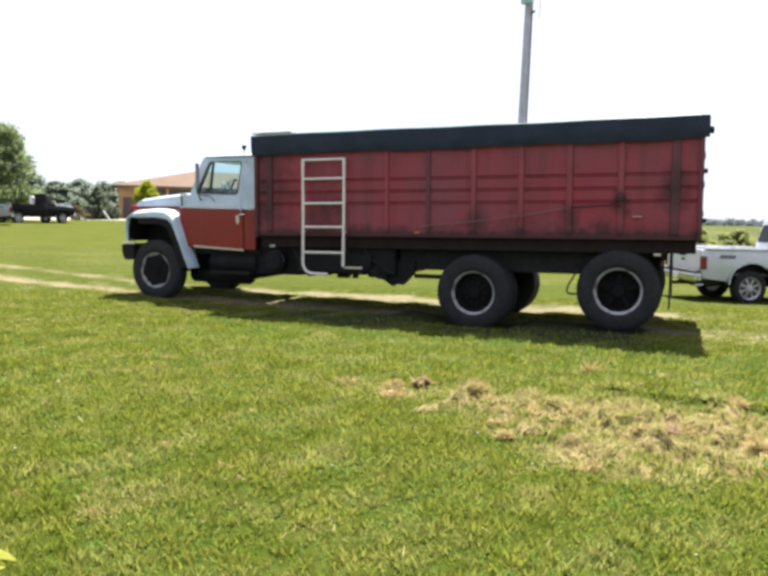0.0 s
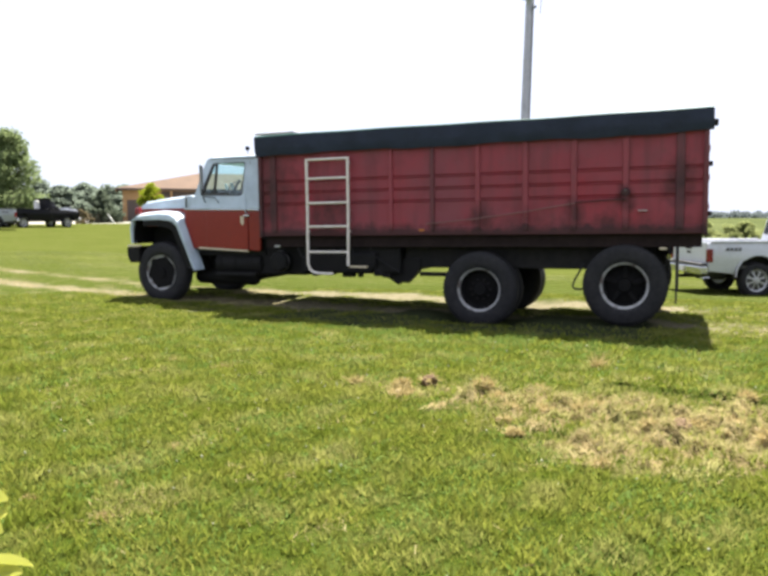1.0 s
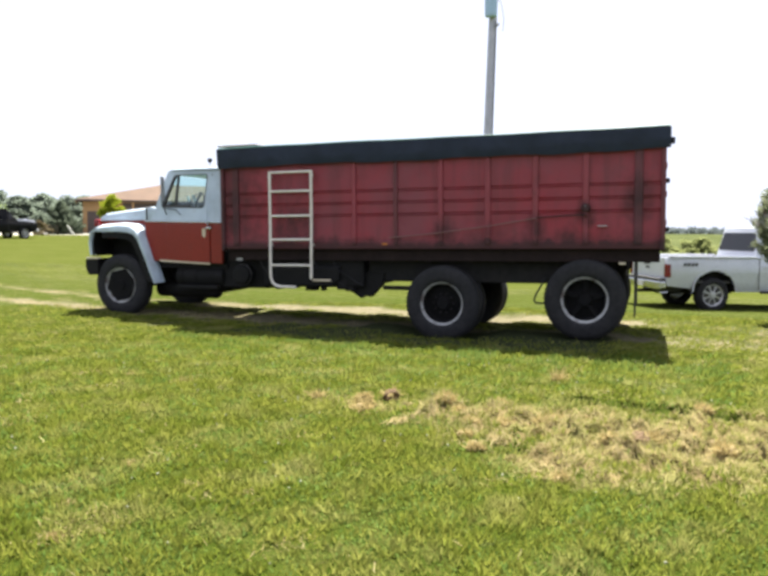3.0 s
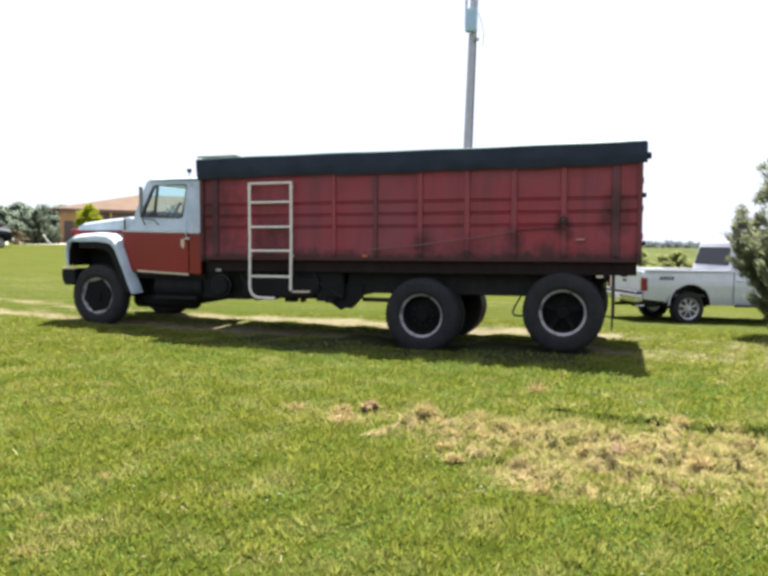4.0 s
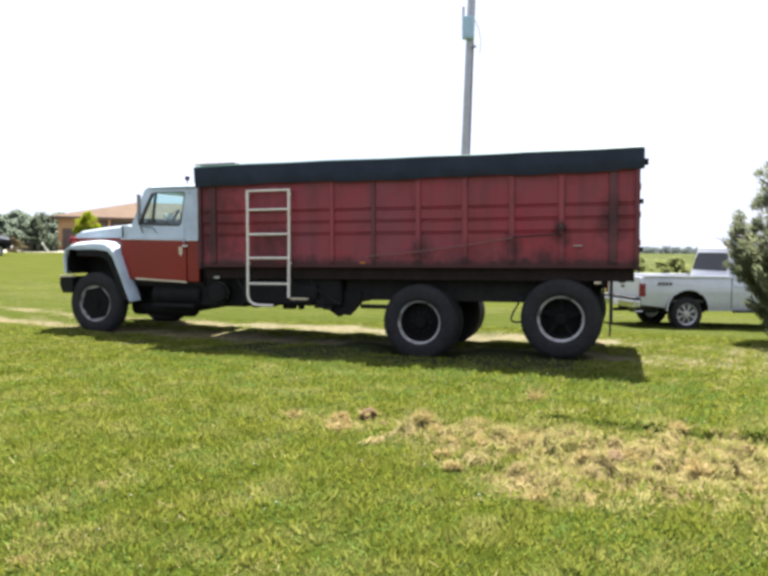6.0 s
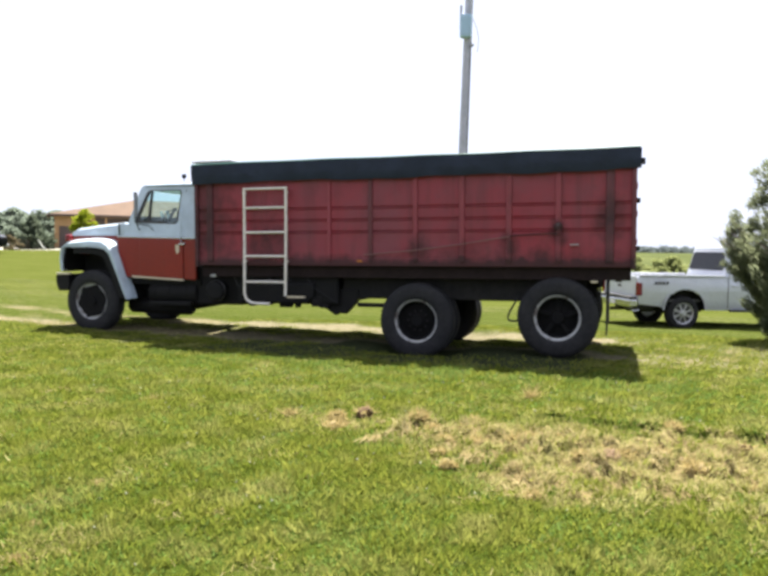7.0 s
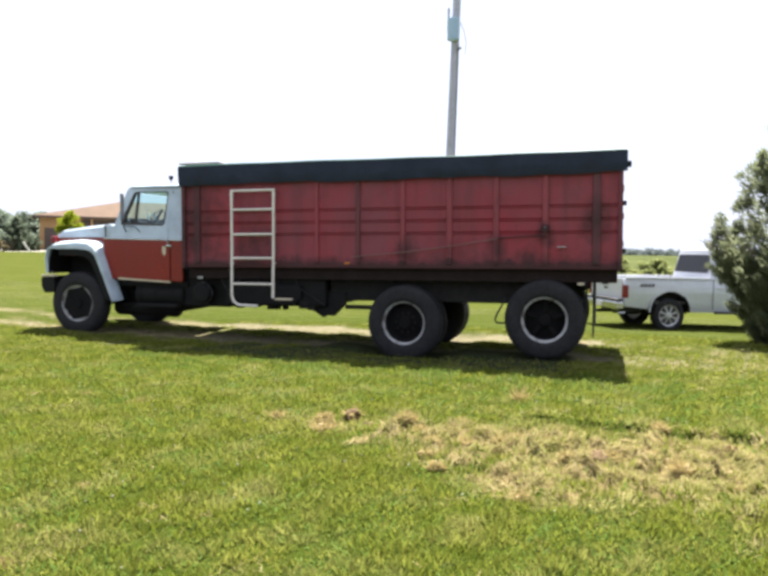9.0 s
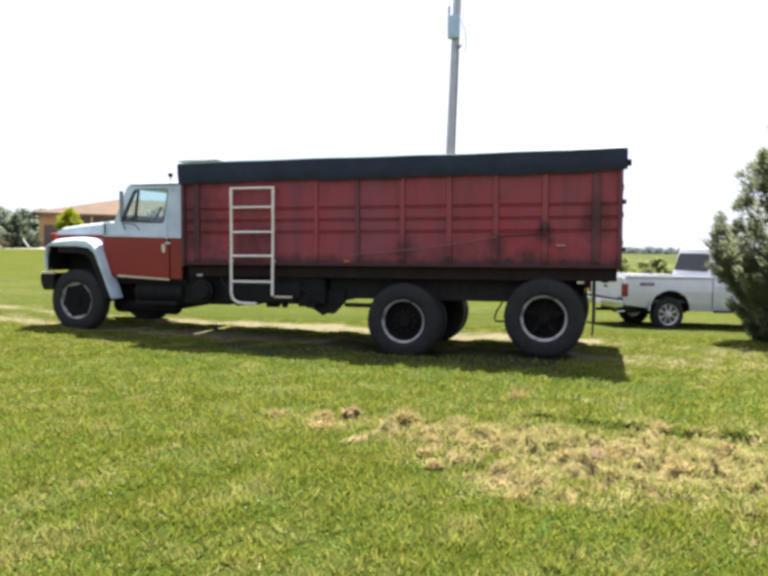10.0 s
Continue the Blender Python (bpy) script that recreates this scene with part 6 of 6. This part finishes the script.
def sheaves(seed, count):
    """Flattened wisps of long straw, the stalks of each combed one way and arched over the turf: corners of quads."""
    rng = np.random.default_rng(seed)
    x, y = rng.uniform(-2.6, 2.4, 40 * count), rng.uniform(4.3, 6.9, 40 * count)
    ok = np.flatnonzero(rng.random(len(x)) < straw_at(x, y) ** 1.5)[:count]
    out, n = [], 34
    for cx, cy in zip(x[ok], y[ok]):
        way, long_, wide, tall = rng.uniform(0, 2 * math.pi), rng.uniform(0.06, 0.15), rng.uniform(0.02, 0.06), rng.uniform(0.02, 0.065)
        a = way + rng.normal(0, 0.28, n)
        d = np.stack([np.cos(a), np.sin(a)], 1)
        root = np.array([cx, cy]) + rng.normal(0, wide, (n, 2))
        reach = long_ * rng.uniform(0.6, 1.2, n)
        side = np.stack([-d[:, 1], d[:, 0]], 1) * rng.uniform(0.0018, 0.0040, (n, 1))
        rise = tall * rng.uniform(0.4, 1.2, n)
        ends = [(root, 0.0 * rise), (root + d * (0.5 * reach)[:, None], rise), (root + d * reach[:, None], 0.45 * rise)]
        lines = []
        for p, up_ in ends:
            z = gz(p[:, 0], p[:, 1]) + up_
            lines.append((np.column_stack([p - side, z]), np.column_stack([p + side, z])))
        for (a0, b0), (a1, b1) in zip(lines, lines[1:]):
            out.append(np.stack([a0, b0, b1, a1], 1).reshape(-1, 3))
    return np.concatenate(out)


def lawn_share(x, y, r):
    # Blades are thinned too where the truck's shadow is painted.
    return np.clip(1 - 0.8 * straw_at(x, y), 0.05, 1) * np.clip(1 - (1.15 - 0.5 * soft_step(x, -0.3, 0.6) - 0.3 * soft_step(-x, 8, 10)) * lane_at(x, y), 0.0, 1) * (1 - 0.80 * shade_strip_at(x, y)) * np.clip(1.3 - r / 14, 0.25, 1) * np.where((np.hypot(x - MW[0], y - 10.6) < 0.4) | (np.hypot(x - RW[0], y - 10.6) < 0.4), 0, 1)


v, f = blades(1, 640000, 1.9, 15, -13, 53, lawn_share, 0.038, 0.0095, 0.75, 0.75)
mesh_from("lawn_grass", v, f, grass_leaf, "short bright green mown grass blades", "grass", "stuff")
v, f = blades(8, 190000, 14, 30, -13, 53, lambda x, y, r: np.clip(1 - (0.95 - 0.4 * soft_step(x, -0.3, 0.6)) * lane_at(x, y), 0.0, 1) * np.where((y > 14.5) & (x > -9), 0.6, 1.0), 0.024, 0.005, 0.9)
mesh_from("field_grass", v, f, field_leaf, "grass of the field beyond the lane", "grass", "stuff")
v, f = blades(21, 130000, 0.4, 9, 53, 347, lambda x, y, r: np.clip(1.1 - r / 12, 0.2, 1), 0.042, 0.012, 0.85, 0.4)
v2, f2 = blades(22, 6000, 0.3, 1.9, -13, 53, lambda x, y, r: 1 + 0 * r, 0.042, 0.012, 0.85, 0.4)
mesh_from("side_lawn", np.concatenate([v, v2]), np.concatenate([f, f2 + len(v)]), grass_leaf, "mown grass to the sides and underfoot", "grass", "stuff")
v, f = blades(3, 95000, 1.9, 10, -13, 53, lambda x, y, r: np.clip(0.25 + 0.9 * wobble(x, y, 0.55, 4.0) + 0.75 * np.exp(-(((y - 7.8) / 0.8) ** 2)), 0, 1) * np.clip(1 - straw_at(x, y), 0, 1) * (1 - shade_strip_at(x, y)), 0.030, 0.017, 1.2)
mesh_from("clover_leaves", v, f, clover_leaf, "patches of broad pale green clover leaves", "clover", "stuff")
v, f = blades(2, 300000, 3.0, 9.0, -16, 34, lambda x, y, r: (0.62 - 0.15 * soft_step(x, 0.2, 1.2)) * straw_at(x, y) * np.clip(0.58 + 1.0 * wobble(x, y * 1.4, 0.26, 2.0) + 0.55 * wobble(x, y, 0.10, 4.0), 0.04, 1), 0.032, 0.0060, 1.7, 0.8)
v2 = sheaves(52, 62)
v, f = np.concatenate([v, v2]), np.concatenate([f, np.arange(len(v2)).reshape(-1, 4) + len(v)])
mesh_from("loose_straw", v, f, straw_leaf, "tangled dry straw over torn-up turf", "straw", "stuff")
v, f = blades(41, 120000, 3.0, 9.5, -16, 36, lambda x, y, r: np.clip(straw_at(x, y) * 0.55 + 0.8 * np.exp(-(((y - 6.75 + 0.09 * (x + 0.5)) / 0.16) ** 2)) * soft_step(x, -2.0, -1.2) * np.clip(0.4 + wobble(x, y, 0.3, 9.0), 0, 1), 0, 1), 0.050, 0.0062, 1.1, 0.6)
v2 = sheaves(53, 90)
v, f = np.concatenate([v, v2]), np.concatenate([f, np.arange(len(v2)).reshape(-1, 4) + len(v)])
mesh_from("bleached_grass", v, f, pale_leaf, "pale bleached grass in and along the torn turf", "grass", "stuff")
v, f = blades(6, 200000, 1.9, 13, -13, 53, lambda x, y, r: np.clip(2.0 * wobble(x, y, 0.33, 8.0) + 0.8 * wobble(x, y, 1.3, 2.0) - 1.2 + 0.9 * lane_at(x, y) * soft_step(x, 0.2, 1.0), 0.005, 0.5) * (1 - shade_strip_at(x, y)), 0.030, 0.007, 2.4)
v2, f2 = blades(33, 120000, 11, 22, 30, 53, lambda x, y, r: np.clip(0.9 * lane_at(x, y) - 0.12, 0, 1), 0.022, 0.005, 2.0)
v, f = np.concatenate([v, v2]), np.concatenate([f, f2 + len(v)])
mesh_from("dry_clippings", v, f, straw_leaf, "scattered dry grass clippings", "clippings", "stuff")


v, f = blades(12, 130000, 7.0, 11.0, -6, 48, lambda x, y, r: np.exp(-(((y - 8.55 + 0.12 * wobble(x, y, 0.9)) / 0.34) ** 2)) * np.clip(0.4 + 1.2 * wobble(x, y, 0.5, 7.0), 0, 1) * soft_step(x, -7.0, -5.5), 0.052, 0.008, 0.6, 0.5)
mesh_from("unmown_tufts", v, f, clover_leaf, "taller green tufts along the edge of the truck shadow", "grass", "stuff")


def blossoms():
    """White clover heads, some in place of glints off the blades: small eight-sided lumps scattered over the lawn."""
    rng = np.random.default_rng(15)
    n = 230
    r, a = np.sqrt(rng.uniform(2.2 ** 2, 9.0 ** 2, n)), np.radians(rng.uniform(-12, 52, n))
    x, y = -r * np.sin(a), r * np.cos(a)
    ok = straw_at(x, y) < 0.1
    x, y = x[ok], y[ok]
    z = gz(x, y) + rng.uniform(0.028, 0.05, len(x))
    s = rng.uniform(0.005, 0.0110, len(x))
    p = np.stack([x, y, z], 1)[:, None] + s[:, None, None] * np.array([(1, 0, 0), (0, 1, 0), (-1, 0, 0), (0, -1, 0), (0, 0, 1.0), (0, 0, -1.0)])[None]
    tri = np.array([(0, 1, 4), (1, 2, 4), (2, 3, 4), (3, 0, 4), (1, 0, 5), (2, 1, 5), (3, 2, 5), (0, 3, 5)])
    return p.reshape(-1, 3), (tri[None] + 6 * np.arange(len(x))[:, None, None]).reshape(-1, 3)


v, f = blossoms()
mesh_from("clover_blossoms", v, f, blossom, "small white clover blossoms in the lawn, some standing in for glints", "clover", "stuff")


# ---- clods of torn turf ----
def clod(x, y, size, seed, mat, label):
    rg = random.Random(seed)
    bm = bmesh.new()
    bmesh.ops.create_icosphere(bm, subdivisions=3, radius=size)
    off = Vector((rg.uniform(0, 50), rg.uniform(0, 50), rg.uniform(0, 50)))
    for v_ in bm.verts:
        k = 0.8 + 0.35 * noise.noise(v_.co * (1.3 / size) + off) + 0.22 * noise.noise(v_.co * (3.5 / size) + off)
        v_.co = Vector((v_.co.x * k * 1.25, v_.co.y * k, v_.co.z * k * 0.95))
    ob = part("turf_clod", bm, mat, None, "", stand(x, y, rg.uniform(0, 360), size * 0.15), True)
    return tagged(ob, label, "clod", "clods in the torn turf")


def shaggy(ob, size, seed, count):
    """Dry stalks that stand out of a clump of turf."""
    rng = np.random.default_rng(seed)
    d = rng.normal(size=(count, 3))
    d[:, 2] = np.abs(d[:, 2])
    d /= np.linalg.norm(d, axis=1, keepdims=True)
    root = d * size * np.array([1.15, 0.9, 0.6])
    way = d * 0.5 + np.array([0, 0, 0.35]) + rng.normal(size=(count, 3)) * 0.8
    way /= np.linalg.norm(way, axis=1, keepdims=True)
    tip = root + way * (size * rng.uniform(0.4, 1.1, count))[:, None]
    tip[:, 2] = np.maximum(tip[:, 2], -0.01)
    side = np.cross(way, rng.normal(size=(count, 3)))
    side *= (rng.uniform(0.003, 0.007, count) / np.linalg.norm(side, axis=1))[:, None]
    v = np.stack([root - side, root + side, tip + side * 0.4, tip - side * 0.4], 1).reshape(-1, 3)
    mesh_from("dry_tuft", v, np.arange(4 * count).reshape(-1, 4), tuft_leaf, parent=ob)


CLODS = ((-2.20, 5.65, 0.125, 0), (-2.24, 5.84, 0.10, 0), (-2.09, 6.11, 0.10, 1), (-1.56, 5.94, 0.10, 0), (-1.42, 5.84, 0.08, 0), (-1.02, 5.61, 0.11, 0), (-0.64, 5.84, 0.10, 0), (-0.01, 5.43, 0.11, 1), (0.09, 5.50, 0.08, 0), (0.47, 6.47, 0.09, 0), (0.55, 5.33, 0.11, 0), (-0.44, 4.47, 0.07, 0), (-1.07, 4.88, 0.07, 0), (0.95, 6.05, 0.08, 1), (0.9, 5.2, 0.08, 0))
for k, (x, y, s, dark) in enumerate(CLODS):
    shaggy(clod(x, y, s * (0.85 if dark else 0.66), 200 + k, earth if dark else dry_turf, "dark clod of torn-up earth in the straw" if dark else "tan shaggy clump of dry torn-up turf"), s * (0.85 if dark else 0.66), 300 + k, 40 if dark else 260)
rg = random.Random(31)
for k in range(18):
    while True:
        x, y = rg.uniform(-2.0, 2.0), rg.uniform(4.5, 6.6)
        if straw_at(x, y) > 0.35:
            break
    s = rg.uniform(0.03, 0.06)
    shaggy(clod(x, y, s, 260 + k, dry_turf, "tan shaggy clump of dry torn-up turf"), s, 400 + k, 120)


def straw_wisps(places):
    """Wisps of dry grass that stand in the lawn: stalks that fan out from one root each."""
    rng = np.random.default_rng(700)
    n, all_v = 150, []
    for x, y, wide, tall in places:
        root = np.stack([x + rng.normal(0, wide * 0.4, n), y + rng.normal(0, wide * 0.4, n), np.full(n, height(x, y) - 0.005)], 1)
        way = np.stack([rng.normal(0, 0.5, n), rng.normal(0, 0.5, n), rng.uniform(0.35, 1.0, n)], 1)
        tip = root + way * (tall * rng.uniform(0.5, 1.2, n))[:, None]
        side = np.cross(way, rng.normal(size=(n, 3)))
        side *= (rng.uniform(0.002, 0.005, n) / np.linalg.norm(side, axis=1))[:, None]
        all_v.append(np.stack([root - side, root + side, tip + side * 0.4, tip - side * 0.4], 1).reshape(-1, 3))
    v = np.concatenate(all_v)
    mesh_from("dry_wisps", v, np.arange(len(v)).reshape(-1, 4), tuft_leaf, "pale wisps of dry grass standing in the lawn", "dry grass", "stuff")


straw_wisps(((-4.18, 6.01, 0.10, 0.07), (-2.71, 5.90, 0.07, 0.08), (-0.80, 7.53, 0.06, 0.16), (-2.64, 2.73, 0.05, 0.03), (-4.89, 6.12, 0.07, 0.04), (-0.72, 5.75, 0.08, 0.11), (-2.45, 5.95, 0.10, 0.05), (-2.65, 2.74, 0.05, 0.03), (-2.90, 2.69, 0.05, 0.02), (-2.91, 3.10, 0.06, 0.03), (-3.31, 3.21, 0.09, 0.02), (-3.20, 2.78, 0.04, 0.03), (-3.06, 3.82, 0.09, 0.03)))


# ---- golden shrub close beside the camera ----
shrub = thing("golden_shrub", pose(-1.13, 0.62, height(-1.13, 0.62)), "golden-leaved shrub at the edge of the lawn", "shrub")


def golden(base, tip, width, roll, fold=0.25):
    """One pointed leaf, folded along its midrib, from base to tip."""
    bm = bmesh.new()
    base, tip = Vector(base), Vector(tip)
    d = tip - base
    side = d.cross(Vector((0, 0, 1))).normalized()
    up = side.cross(d).normalized()
    side, up = side * math.cos(roll) + up * math.sin(roll), up * math.cos(roll) - side * math.sin(roll)
    mid, left, right = [], [], []
    for k in range(7):
        q = k / 6
        w = width * 0.5 * math.sin(math.pi * (0.06 + 0.92 * q) ** 0.85) ** 0.6
        p = base + d * q - up * 0.12 * d.length * (q - 0.5) ** 2
        mid.append(bm.verts.new(p))
        left.append(bm.verts.new(p + side * w + up * fold * w))
        right.append(bm.verts.new(p - side * w + up * fold * w))
    for k in range(6):
        bm.faces.new((mid[k], left[k], left[k + 1], mid[k + 1]))
        bm.faces.new((mid[k], mid[k + 1], right[k + 1], right[k]))
    bmesh.ops.solidify(bm, geom=bm.faces[:], thickness=0.0006)
    return bm


rg = random.Random(77)
foot = Vector((-1.13, 0.62, 0))
stems = [Vector((0.291, -0.022, 1.130)), Vector((0.303, -0.024, 1.103)), Vector((0.312, -0.029, 1.070)), Vector((0.281, 0.006, 1.207))]
for k in range(9):
    a = rg.uniform(0, 2 * math.pi)
    stems.append(Vector((-0.05 + 0.14 * math.cos(a), 0.14 * math.sin(a) - 0.03, rg.uniform(0.75, 1.02))))
leaves = []
for k, s_ in enumerate(stems):
    part("stem", tube([(0, 0, 0), s_ * 0.5 + Vector((-0.02, 0.0, 0.08)), s_], [0.008, 0.005, 0.002], 6), bark, shrub)
    if k > 3:
        for q in range(7):
            b0 = s_ * rg.uniform(0.65, 1.0)
            a = rg.uniform(0.6 * math.pi, 1.6 * math.pi)
            leaves.append((b0, b0 + Vector((0.055 * math.cos(a), 0.055 * math.sin(a), rg.uniform(-0.01, 0.03))), 0.028, rg.uniform(-0.5, 0.5)))
for tip, base, w in (((-0.829, 0.648, 1.128), (-0.843, 0.597, 1.128), 0.046), ((-0.824, 0.633, 1.090), (-0.831, 0.596, 1.103), 0.036), ((-0.786, 0.645, 1.049), (-0.818, 0.591, 1.070), 0.024), ((-0.848, 0.655, 1.199), (-0.849, 0.626, 1.207), 0.013)):
    leaves.append((Vector(base) - foot, Vector(tip) - foot, w, 0.75))
for tip, base, w in (((-0.828, 0.645, 1.112), (-0.843, 0.597, 1.118), 0.030), ((-0.800, 0.640, 1.040), (-0.818, 0.591, 1.060), 0.026)):
    leaves.append((Vector(base) - foot, Vector(tip) - foot, w, 1.45))
for b0, t0, w, r_ in leaves:
    part("leaf", golden(b0, t0, w, r_, 0.75 if r_ == 0.75 else 0.25), golden_leaf, shrub)
